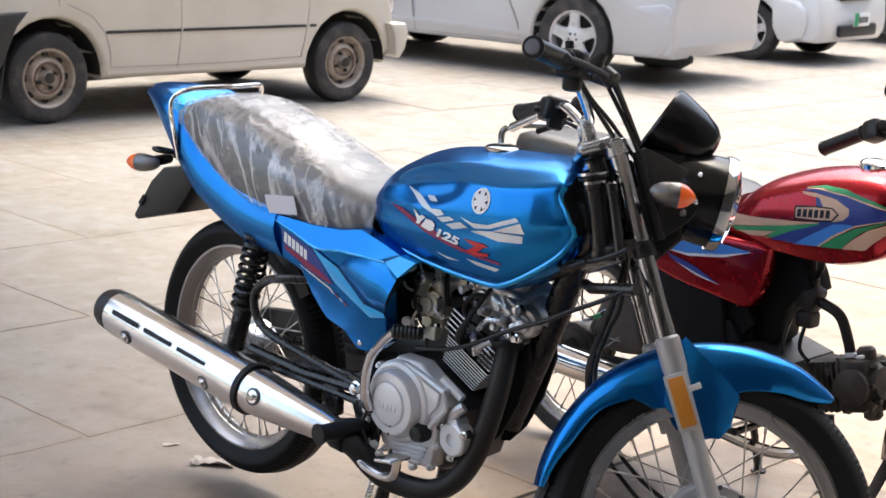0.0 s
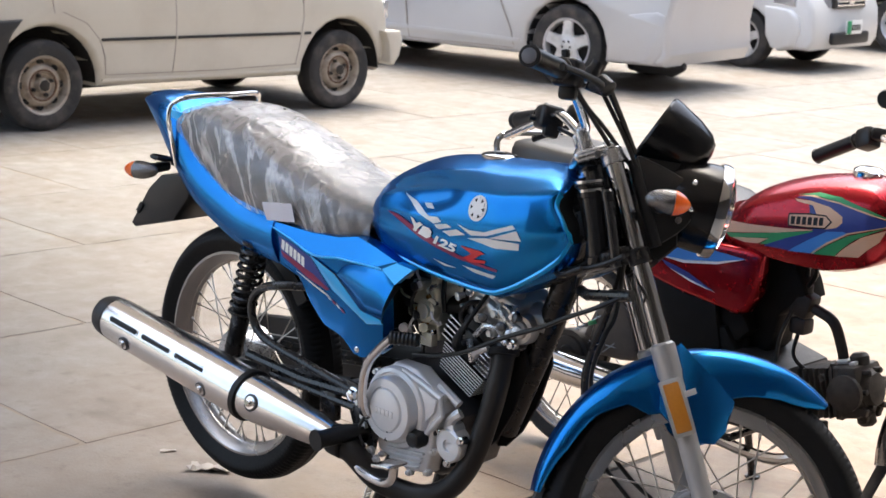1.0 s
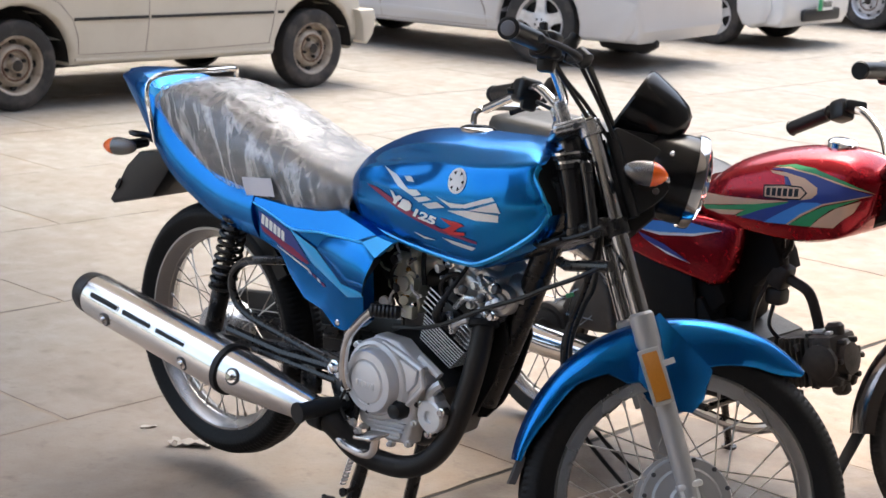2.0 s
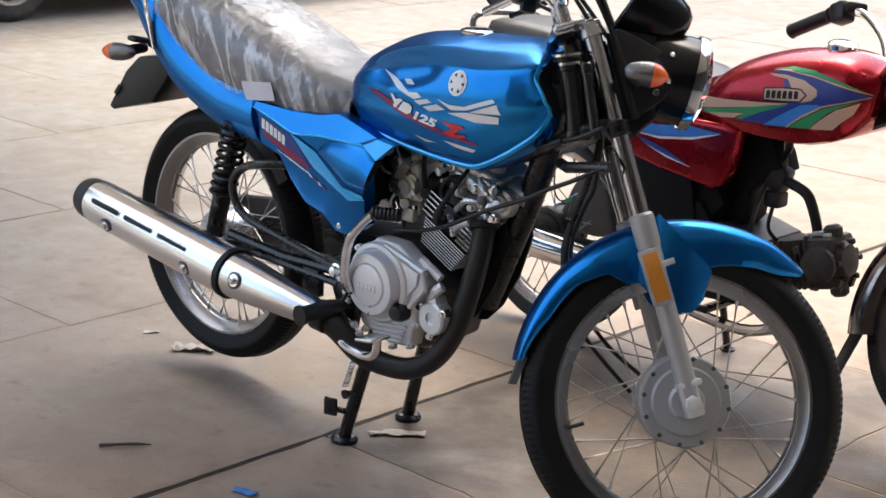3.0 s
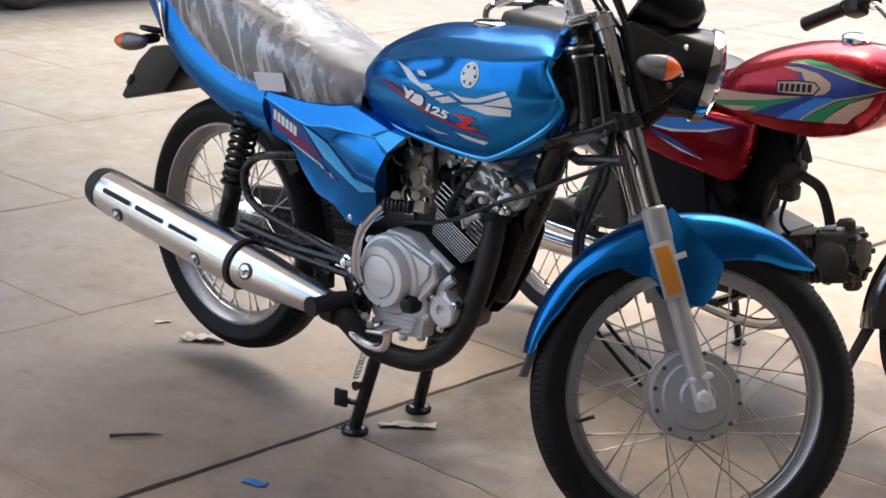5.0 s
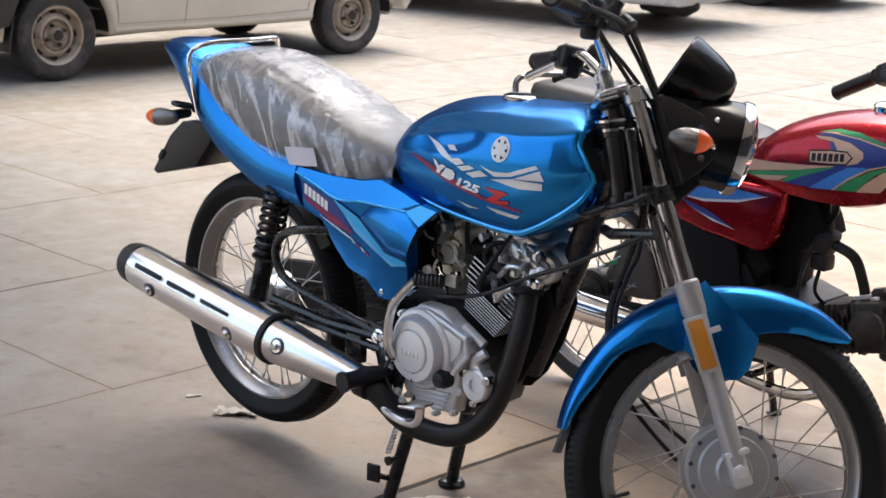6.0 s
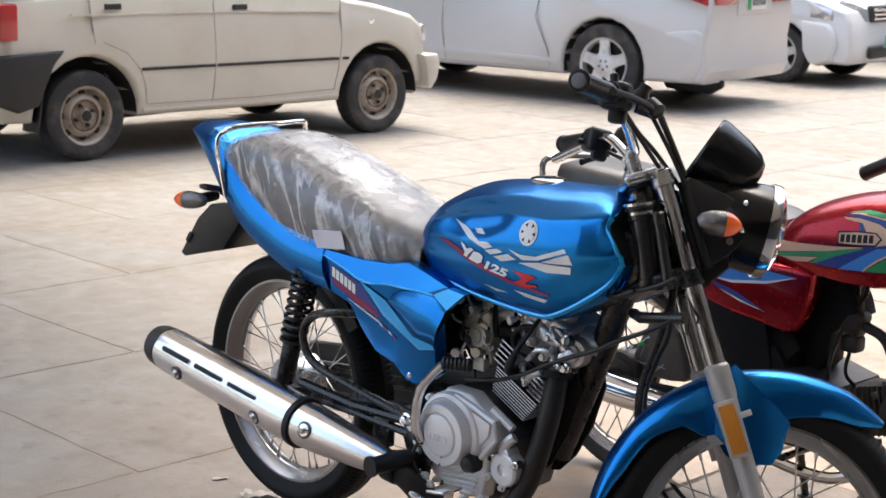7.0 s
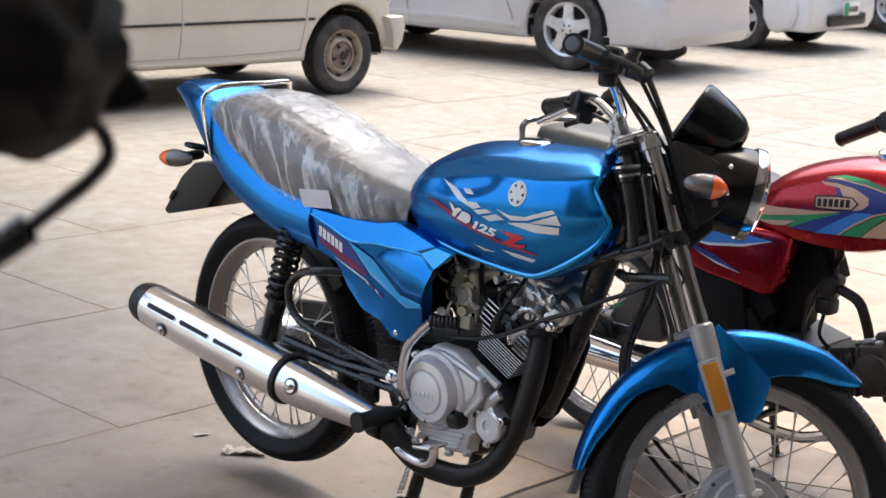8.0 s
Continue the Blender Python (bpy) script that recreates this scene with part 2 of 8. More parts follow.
OLD_RUBBER = material("dusty_tyre_rubber", (0.03, 0.029, 0.028), 0.8, 0, 0.2, 10, 0.0004, 200, dirt=(0.16, 0.13, 0.11), dirt_amount=0.6, dirt_scale=6)
CHROME = material("chrome", (0.8, 0.8, 0.8), 0.09, 1.0, 0.03, 15)
STEEL = material("polished_exhaust_steel", (0.80, 0.785, 0.77), 0.22, 1.0, 0.05, 20, 0.00003, 300)
ALLOY = material("cast_aluminium", (0.72, 0.72, 0.72), 0.36, 0.5, 0.1, 30, 0.0002, 400)
COVER = material("silver_painted_casing", (0.72, 0.72, 0.725), 0.34, 0.3, 0.05, 30, 0.0001, 600)
HEAD_ALLOY = material("grey_cast_head", (0.62, 0.62, 0.62), 0.28, 0.8, 0.2, 30, 0.0004, 300)
CARB_METAL = material("greenish_die_cast", (0.66, 0.66, 0.56), 0.36, 0.5, 0.2, 40, 0.0003, 300)
BRASS = material("brass", (0.5, 0.3, 0.1), 0.3, 1.0, 0.1, 40)
PIPE = material("heat_dulled_pipe", (0.014, 0.0135, 0.0135), 0.45, 0.2, 0.25, 18, 0.0004, 200)
FORK_STEEL = material("ground_fork_steel", (0.40, 0.40, 0.41), 0.09, 1.0, 0.06, 25, 0.00003, 400)
DARK_ALLOY = material("dark_cast_alloy", (0.085, 0.085, 0.088), 0.38, 0.5, 0.2, 25, 0.0004, 250)
GREASY = material("greasy_old_engine_alloy", (0.026, 0.022, 0.019), 0.55, 0.3, 0.35, 20, 0.0006, 150, dirt=(0.05, 0.04, 0.035), dirt_amount=0.7, dirt_scale=18)
SPOKE = material("dull_plated_spoke", (0.46, 0.43, 0.39), 0.38, 1.0, 0.1, 40)
RIM = material("chromed_rim", (0.36, 0.355, 0.35), 0.27, 1.0, 0.05, 20, 0.0, 4)
# chrome tinted brown to paint in the reflected ground, with brown dirt spots
TINTED_CHROME = material("brown_tinted_chrome", (0.30, 0.26, 0.235), 0.16, 1.0, 0.25, 14, dirt=(0.10, 0.07, 0.05), dirt_amount=0.6, dirt_scale=9)
OILY = material("oily_brown_cylinder_head", (0.060, 0.050, 0.041), 0.6, 0.2, 0.4, 30, 0.0008, 140, dirt=(0.022, 0.018, 0.015), dirt_amount=0.8, dirt_scale=26)
DUSTY = material("dusty_brown_enamel", (0.115, 0.095, 0.078), 0.6, 0.0, 0.3, 14, 0.0004, 160, dirt=(0.05, 0.04, 0.032), dirt_amount=0.6, dirt_scale=12)
YOKE = material("brushed_yoke_alloy", (0.50, 0.50, 0.505), 0.26, 0.9, 0.12, 30, 0.00005, 300)
WORN_GREY = material("worn_grey_metal", (0.16, 0.155, 0.15), 0.5, 0.3, 0.4, 30, 0.0005, 90, dirt=(0.30, 0.29, 0.28), dirt_amount=0.7, dirt_scale=30)
FORK_GREY = material("grey_painted_alloy", (0.42, 0.42, 0.42), 0.36, 0.4, 0.06, 30, 0.0001, 500)
BAR_GREY = material("grey_rubber_plug", (0.13, 0.135, 0.15), 0.5, 0, 0.1, 60)
FIN_EDGE = material("machined_fin_edge", (0.82, 0.82, 0.82), 0.32, 0.25, 0.08, 60)
HEAD_GREY = material("dull_cast_head", (0.50, 0.50, 0.50), 0.32, 0.7, 0.25, 30, 0.0004, 300)
GLOSS_BLACK = material("glossy_black_paint", (0.016, 0.016, 0.017), 0.2, 0, 0.1, 20, coat=0.4, spec=0.6)
LAMP_BLACK = material("satin_black_shell", (0.006, 0.006, 0.0063), 0.2, 0, 0.1, 20, 0.00005, 500, spec=0.28)
SEAT_VINYL = material("black_seat_vinyl", (0.025, 0.025, 0.026), 0.5, 0, 0.1, 40, 0.0003, 400)
GREY_VINYL = material("faded_grey_seat_vinyl", (0.045, 0.043, 0.041), 0.42, 0, 0.2, 20, 0.0004, 300)
WRAP = film_wrap("clear_polythene_wrap")
TAPE = material("white_masking_tape", (0.62, 0.61, 0.65), 0.6, 0, 0.06, 30)
AMBER = material("amber_reflector", (0.50, 0.19, 0.018), 0.3, 0, 0.12, 200, 0.0004, 700, coat=0.5)
ORANGE = material("orange_bulb", (0.90, 0.13, 0.004), 0.25, 0, 0.08, 60, coat=0.5)
SMOKED_BOWL = material("smoky_lamp_bowl", (0.20, 0.20, 0.20), 0.16, 1.0, 0.3, 90, 0.002, 160)
SMOKE = clear("clear_indicator_lens", (0.92, 0.90, 0.88), 0.04)
LAMP_GLASS = clear("headlamp_glass", (0.96, 0.97, 0.98), 0.02)
CREAM = material("cream_car_paint", (0.60, 0.56, 0.475), 0.35, 0, 0.04, 3, coat=0.4, dirt=(0.40, 0.34, 0.27), dirt_amount=0.3, dirt_scale=2.5)
SILVER_PAINT = material("pale_silver_car_paint", (0.57, 0.565, 0.565), 0.34, 0.2, 0.03, 4, coat=0.4, dirt=(0.45, 0.42, 0.38), dirt_amount=0.2, dirt_scale=2.0)
WHITE_PAINT = material("white_car_paint", (0.68, 0.68, 0.665), 0.3, 0, 0.03, 4, coat=0.6, dirt=(0.5, 0.46, 0.4), dirt_amount=0.2, dirt_scale=2.0)
PALE_GREEN = material("pale_green_car_paint", (0.62, 0.66, 0.60), 0.35, 0, 0.03, 4, coat=0.5)
PANEL_GAP = material("panel_gap_shade", (0.33, 0.29, 0.25), 0.8, 0, 0.1, 10)
CAR_TRIM = material("black_car_trim", (0.02, 0.02, 0.02), 0.5, 0, 0.1, 20)
UNDERSIDE = material("car_underside", (0.02, 0.019, 0.018), 0.9, 0, 0.2, 6)
CAR_GLASS = material("tinted_car_glass", (0.02, 0.022, 0.024), 0.05, 0, 0.02, 5, coat=0.5)
TAIL_RED = material("red_tail_lamp", (0.42, 0.03, 0.03), 0.15, 0, 0.1, 30, coat=0.8)
LAMP_WHITE = material("headlamp_reflector", (0.7, 0.7, 0.72), 0.12, 0.7, 0.1, 40, coat=0.8)
PLATE_GREEN = material("green_plate_enamel", (0.02, 0.30, 0.12), 0.4, 0, 0.05, 20)
STEEL_RIM = material("rusty_beige_steel_wheel", (0.40, 0.345, 0.28), 0.5, 0.2, 0.25, 14, 0.0003, 120, dirt=(0.085, 0.045, 0.028), dirt_amount=0.85, dirt_scale=16)
RUST = material("brown_rust", (0.12, 0.065, 0.040), 0.85, 0.0, 0.4, 30, 0.0006, 120)
ALLOY_RIM = material("silver_alloy_wheel", (0.66, 0.66, 0.67), 0.35, 0.5, 0.1, 15, dirt=(0.2, 0.18, 0.16), dirt_amount=0.4, dirt_scale=10)
PAPER = material("crumpled_paper", (0.42, 0.37, 0.32), 0.8, 0, 0.15, 40, 0.001, 60)
BLUE_SCRAP = material("blue_plastic_scrap", (0.02, 0.16, 0.45), 0.4, 0, 0.2, 60)
TWIG = material("dry_twig", (0.07, 0.055, 0.045), 0.8, 0, 0.3, 60, 0.0005, 200)
# finishes of the added, unseen walls and roof; the pale one bounces light
UNSEEN_WALL = material("unseen_dark_wall", (0.085, 0.075, 0.065), 0.9, 0, 0.2, 1.2, 0.001, 60)
PLASTER = material("dark_grey_plaster", (0.080, 0.076, 0.072), 0.85, 0, 0.08, 1.5, 0.001, 90)
BOUNCE_PLASTER = material("pale_bounce_plaster", (0.80, 0.78, 0.74), 0.85, 0, 0.08, 1.5, 0.001, 90)
CEMENT = material("pale_cement_step", (0.315, 0.293, 0.268), 0.8, 0, 0.12, 3.0, 0.0008, 140, dirt=(0.30, 0.26, 0.22), dirt_amount=0.4, dirt_scale=5)
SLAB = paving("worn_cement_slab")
DARK_BROWN_SLAB = paving("dark_brown_cement_slab", 0.92)
WIDE_GROUT = material("dark_earth_in_wide_joint", (0.018, 0.013, 0.009), 0.95, 0, 0.5, 30, 0.002, 60)
GROUT = material("dirty_joint_filler", (0.25, 0.198, 0.150), 0.9, 0, 0.3, 12, 0.001, 90)
GROUND = material("cement_ground", (0.25, 0.232, 0.207), 0.75, 0, 0.13, 0.4, 0.0008, 60, dirt=(0.27, 0.23, 0.2), dirt_amount=0.5, dirt_scale=0.9)


# ---- mesh helpers ----
V = Vector


def part(name, bm, mat, parent=None, label="", angle=35, fix=True):
    """One mesh object from a bmesh, under a thing or a part."""
    if fix:
        bmesh.ops.recalc_face_normals(bm, faces=bm.faces)
    me = bpy.data.meshes.new(name)
    bm.to_mesh(me)
    bm.free()
    for p in me.polygons:
        p.use_smooth = True
    me.set_sharp_from_angle(angle=radians(angle))
    me.materials.append(mat)
    ob = new(name, me)
    if parent:
        ob.parent = parent
    if label:
        tagged(ob, label)
    return ob


def thing(name, label, category, m=None, group="", kind=""):
    ob = new(name)
    ob.empty_display_size = 0.1
    if m is not None:
        ob.matrix_world = m
    return tagged(ob, label, category, group, kind)


def spline(pts, n=6, closed=False):
    """A smooth curve through the points, n steps between each two."""
    p = [V(q) for q in pts]
    k, out = len(p), []
    for i in range(k if closed else k - 1):
        a, b = p[i], p[(i + 1) % k]
        z = p[i - 1] if (i or closed) else a * 2 - b
        c = p[(i + 2) % k] if (closed or i + 2 < k) else b * 2 - a
        for j in range(n):
            t = j / n
            out.append(0.5 * (2 * a + (b - z) * t + (2 * z - 5 * a + 4 * b - c) * t * t + (3 * a - z - 3 * b + c) * t ** 3))
    if not closed:
        out.append(p[-1])
    return out


def loft(bm, rings, around=True, caps=True):
    """Faces between rings of equally many points."""
    rows = [[bm.verts.new(p) for p in r] for r in rings]
    k = len(rows[0])
    for a, b in zip(rows, rows[1:]):
        for i in range(k if around else k - 1):
            j = (i + 1) % k
            bm.faces.new((a[i], a[j], b[j], b[i]))
    if caps and around:
        bm.faces.new(rows[0][::-1])
        bm.faces.new(rows[-1])
    return rows


def tube(bm, pts, r, n=10, smooth=0, closed=False):
    """A round bar along points; r is one radius or one for each given point."""
    pts = [V(p) for p in pts]
    rad = list(r) if isinstance(r, (list, tuple)) else [r] * len(pts)
    if smooth:
        cnt = len(pts)
        pts = spline(pts, smooth, closed)
        rad = list(np.interp(np.linspace(0, cnt - 1, len(pts)), range(cnt), rad))
    rings, side = [], None
    for i, p in enumerate(pts):
        a = pts[i - 1] if (i or closed) else p
        b = pts[(i + 1) % len(pts)] if (closed or i + 1 < len(pts)) else p
        d = (b - a).normalized()
        if side is None:
            side = d.orthogonal().normalized()
        side = (side - d * side.dot(d)).normalized()
        up = d.cross(side)
        rings.append([p + (side * math.cos(t) + up * math.sin(t)) * rad[i] for t in np.linspace(0, 2 * math.pi, n, endpoint=False)])
    if closed:
        rings.append(rings[0])
        loft(bm, rings, caps=False)
        bmesh.ops.remove_doubles(bm, verts=bm.verts, dist=1e-6)
    else:
        loft(bm, rings)


def lathe(bm, prof, origin, axis, n=24, caps=True):
    """A turned form: prof holds (distance along the axis, radius)."""
    o, d = V(origin), V(axis).normalized()
    s = d.orthogonal().normalized()
    u = d.cross(s)
    rings = [[o + d * h + (s * math.cos(t) + u * math.sin(t)) * max(r, 1e-4) for t in np.linspace(0, 2 * math.pi, n, endpoint=False)] for h, r in prof]
    loft(bm, rings, caps=caps)


def ring_lathe(bm, prof, origin, axis, n=64):
    """A turned ring: prof is a closed outline of (along, radius)."""
    lathe(bm, list(prof) + [prof[0]], origin, axis, n, caps=False)
    bmesh.ops.remove_doubles(bm, verts=bm.verts, dist=1e-6)


def box(bm, centre, size, turn=None, bevel=0.0, seg=2):
    tmp = bmesh.new()
    bmesh.ops.create_cube(tmp, size=1)
    bmesh.ops.scale(tmp, vec=size, verts=tmp.verts)
    if bevel:
        bmesh.ops.bevel(tmp, geom=tmp.edges[:], offset=bevel, segments=seg, affect="EDGES", profile=0.5)
    m = Matrix.Translation(centre) @ (turn.to_4x4() if turn is not None else Matrix())
    join(bm, tmp, m)


def join(bm, tmp, m=None):
    """Add tmp's faces to bm and free tmp."""
    if m is not None:
        bmesh.ops.transform(tmp, matrix=m, verts=tmp.verts)
    made = [bm.verts.new(v.co) for v in tmp.verts]
    for i, v in enumerate(tmp.verts):
        v.index = i
    for f in tmp.faces:
        try:
            bm.faces.new([made[v.index] for v in f.verts])
        except ValueError:
            pass
    tmp.free()


def prism(bm, outline, y0, y1, bevel=0.0, seg=2, smooth=0):
    """An (x, z) outline drawn out from y0 to y1, with rounded rims."""
    pts = [(p[0], 0, p[1]) for p in outline]
    if smooth:
        pts = spline(pts, smooth, True)
    tmp = bmesh.new()
    f = tmp.faces.new([tmp.verts.new((p[0], y0, p[2])) for p in pts])
    ext = bmesh.ops.extrude_face_region(tmp, geom=[f])
    vs = [g for g in ext["geom"] if isinstance(g, bmesh.types.BMVert)]
    bmesh.ops.translate(tmp, vec=(0, y1 - y0, 0), verts=vs)
    if bevel:
        rim = [e for e in tmp.edges if abs(e.verts[0].co.y - e.verts[1].co.y) < 1e-7]
        bmesh.ops.bevel(tmp, geom=rim, offset=bevel, segments=seg, affect="EDGES", profile=0.5)
    join(bm, tmp)


def align(a, b):
    """A turn that takes z to the way from a to b."""
    return (V(b) - V(a)).to_track_quat("Z", "Y").to_matrix()


def moved(bm, m):
    bmesh.ops.transform(bm, matrix=m, verts=bm.verts)
    return bm


def lerp(a, b, t):
    return a + (b - a) * t


def curve_at(pts, s):
    """The point at the share s along a list of numbers or vectors, straight between them."""
    x = s * (len(pts) - 1)
    i = min(int(x), len(pts) - 2)
    return lerp(V(pts[i]), V(pts[i + 1]), x - i)


# ---- ground, step, added roof and walls ----
# slabs lie in rows along y, each row shifted by half a slab
ROWS_X = [1.69, 1.27, 0.46, -0.515, -1.50, -2.49, -3.48, -4.47, -5.46, -6.45, -7.44, -8.43, -9.42, -10.41]
SLAB_Y, GAP = 1.30, 0.0055

ground = new("ground")
bm = bmesh.new()
for q in [(-900, -900), (900, -900), (900, 900), (-900, 900)]:
    bm.verts.new((*q, -0.012))
bm.faces.new(bm.verts[:])
bpy.data.objects.remove(ground)
ground = tagged(part("ground", bm, GROUND), "wide worn cement yard paved in large slabs", "ground", kind="structure")

bm = bmesh.new()
box(bm, (-4.4, 7.0, -0.0050), (12.2, 26.0, 0.006))
tagged(part("joint_bed", bm, GROUT), "dirt filled bed between the paving slabs", "ground", kind="structure")

# the raised step along the building, where the camera stands
bm = bmesh.new()
box(bm, (6.635, 3.0, 0.05), (10.0, 40.0, 0.14), bevel=0.012, seg=3)
tagged(part("step", bm, CEMENT), "pale smooth cement step along the building", "step", kind="structure")

# roof slabs and back wall at the step, unseen, added to shape the light
bm = bmesh.new()
box(bm, (-1.30, 0.15, 3.45), (12.5, 2.55, 0.3), Matrix.Rotation(radians(-11), 3, "Z"), 0.02)
box(bm, (3.55, -5.2, 3.47), (2.5, 7.6, 0.3), None, 0.02)
tagged(part("ceiling", bm, BOUNCE_PLASTER), "unseen pale roof slabs, added to shade the near floor", "ceiling", kind="structure")
# unseen wall behind the step, added so metal and paint reflect dark
bm = bmesh.new()
box(bm, (4.95, 3.0, 4.0), (0.3, 44.0, 8.0))
tagged(part("wall_east", bm, PLASTER), "unseen dark wall behind the step, added for dark reflections", "wall", kind="structure")

# unseen wall added to darken what the tank's front reflects
bm = bmesh.new()
box(bm, (1.5, -9.15, 4.0), (6.6, 0.3, 8.0))
tagged(part("wall_south", bm, PLASTER), "unseen dark wall across the end of the step, added for reflections", "wall", kind="structure")

# unseen walls added behind the cars to darken reflections and close the yard
bm = bmesh.new()
box(bm, (-12.5, 11.0, 4.5), (0.3, 32.0, 9.0))
tagged(part("wall_west", bm, UNSEEN_WALL), "unseen dark wall added behind the cars to darken reflections", "wall", kind="structure")
bm = bmesh.new()
box(bm, (-1.3, 27.0, 4.5), (22.5, 0.3, 9.0))
tagged(part("wall_north", bm, UNSEEN_WALL), "unseen dark wall added behind the cars to darken reflections", "wall", kind="structure")


# ---- motorcycle pieces ----
def tyre_mesh(c, n, r_out, r_rim, half, grooves=True, seg=432):
    """A tyre as a turned ring; the tread is cut by slanting grooves."""
    c, n = V(c), V(n).normalized()
    s = n.cross(V((0, 0, 1))).normalized()
    u = s.cross(n)
    prof = []
    for a in np.linspace(-1, 1, 17):
        ang = a * math.radians(118)
        prof.append((math.sin(ang) * half * (1.0 if abs(a) < 0.8 else 0.96), r_out - (r_out - r_rim) * 0.52 * (1 - math.cos(ang))))
    prof[0], prof[-1] = (-half * 0.62, r_rim - 0.004), (half * 0.62, r_rim - 0.004)
    bm = bmesh.new()
    rings = []
    for j in range(seg):
        t = 2 * math.pi * j / seg
        d = s * math.cos(t) + u * math.sin(t)
        row = []
        for k, (h, r) in enumerate(prof):
            across = abs(k - 8)
            cut = 0.0042 if grooves and 1 < across <= 5 and (j + across // 2 + (1 if k > 8 else 0)) % 3 == 0 else 0.0
            if grooves and across in (1, 4):
                cut = 0.0034
            row.append(c + n * h + d * (r - cut))
        rings.append(row)
    rings.append(rings[0])
    loft(bm, rings, around=False)
    bmesh.ops.remove_doubles(bm, verts=bm.verts, dist=1e-6)
    return bm


def spoked_wheel(parent, name, c, n, r_out, r_rim, half, hub_r, hub_w, tyre_mat, rim_mat, hub_mat, spoke_mat, m=None, drum=None, bolts=0, spin=0.0):
    """A laced wheel: rim with tyre, hub and single spokes below it. m moves all of it (the steering)."""
    c, n = V(c), V(n).normalized()
    m = m or Matrix()
    bm = bmesh.new()
    w = half * 0.72
    ring_lathe(bm, [(-w, r_rim + 0.002), (-w * 0.92, r_rim + 0.004), (-w * 0.8, r_rim - 0.004), (-w * 0.55, r_rim - 0.011), (-w * 0.3, r_rim - 0.021), (0, r_rim - 0.023), (w * 0.3, r_rim - 0.021), (w * 0.55, r_rim - 0.011), (w * 0.8, r_rim - 0.004), (w * 0.92, r_rim + 0.004), (w, r_rim + 0.002), (w, r_rim - 0.003), (w * 0.6, r_rim - 0.015), (0, r_rim - 0.0255), (-w * 0.6, r_rim - 0.015), (-w, r_rim - 0.003)], c, n, 80)
    rim = part(name, moved(bm, m), rim_mat, parent)
    part("tyre", moved(tyre_mesh(c, n, r_out, r_rim, half), m), tyre_mat, rim)
    bm = bmesh.new()
    lathe(bm, [(-hub_w - 0.014, 0.018), (-hub_w - 0.014, hub_r * 0.34), (-hub_w - 0.007, hub_r * 0.40), (-hub_w - 0.006, hub_r * 0.72), (-hub_w, hub_r * 0.77), (-hub_w, hub_r * 0.96), (-hub_w + 0.006, hub_r), (-hub_w * 0.55, hub_r), (-hub_w * 0.5, hub_r * 0.9), (hub_w * 0.5, hub_r * 0.9), (hub_w * 0.55, hub_r), (hub_w - 0.006, hub_r), (hub_w, hub_r * 0.92), (hub_w + 0.01, hub_r * 0.3), (hub_w + 0.02, 0.02)], c, -n, 48)
    hub = part("hub", moved(bm, m), hub_mat, rim)
    s = n.cross(V((0, 0, 1))).normalized()
    u = s.cross(n)

    def at(t, r, h):
        return c + n * h + (s * math.cos(t) + u * math.sin(t)) * r

    for side in (-1, 1):
        for k in range(18):
            t = 2 * math.pi * (k + (0.5 if side > 0 else 0)) / 18 + spin
            lean = 0.62 if k % 2 else -0.62
            bm = bmesh.new()
            a, b = at(t + lean, hub_r * 0.97, side * hub_w * 0.72), at(t, r_rim - 0.024, side * 0.004)
            tube(bm, [a, lerp(a, b, 0.5), b], 0.0017, 5)
            tube(bm, [lerp(b, a, 0.07), b], 0.0032, 6)
            part("spoke", moved(bm, m), spoke_mat, rim)
    for k in range(bolts):
        t = 2 * math.pi * k / bolts
        bm = bmesh.new()
        lathe(bm, [(0, 0.0045), (0.004, 0.0045), (0.005, 0.003)], at(t, hub_r * 0.93, hub_w + 0.0005), n, 8)
        part("hub_rivet", moved(bm, m), DARK_ALLOY, hub)
    return rim


def decal(name, poly, bvh, mat, parent, lift=0.0012, y0=-1.0, cut=0.02, side=1):
    """A sticker: an (x, z) outline laid on the panel that bvh holds, seen from the -y side."""
    bm = bmesh.new()
    f = bm.faces.new([bm.verts.new((p[0], 0, p[1])) for p in poly])
    bmesh.ops.triangulate(bm, faces=[f])
    for _ in range(5):
        long = [e for e in bm.edges if e.calc_length() > cut]
        if not long:
            break
        bmesh.ops.subdivide_edges(bm, edges=long, cuts=1)
        bmesh.ops.triangulate(bm, faces=[g for g in bm.faces if len(g.verts) > 3])
    for v in bm.verts:
        p, no, _, _ = bvh.ray_cast(V((v.co.x, y0, v.co.z)), V((0, side, 0)))
        if p is None:
            p, no, _, _ = bvh.find_nearest(V((v.co.x, -0.16, v.co.z)))
        if no.y * side > 0:
            no = -no
        v.co = p + no * lift
    return part(name, bm, mat, parent, angle=60)


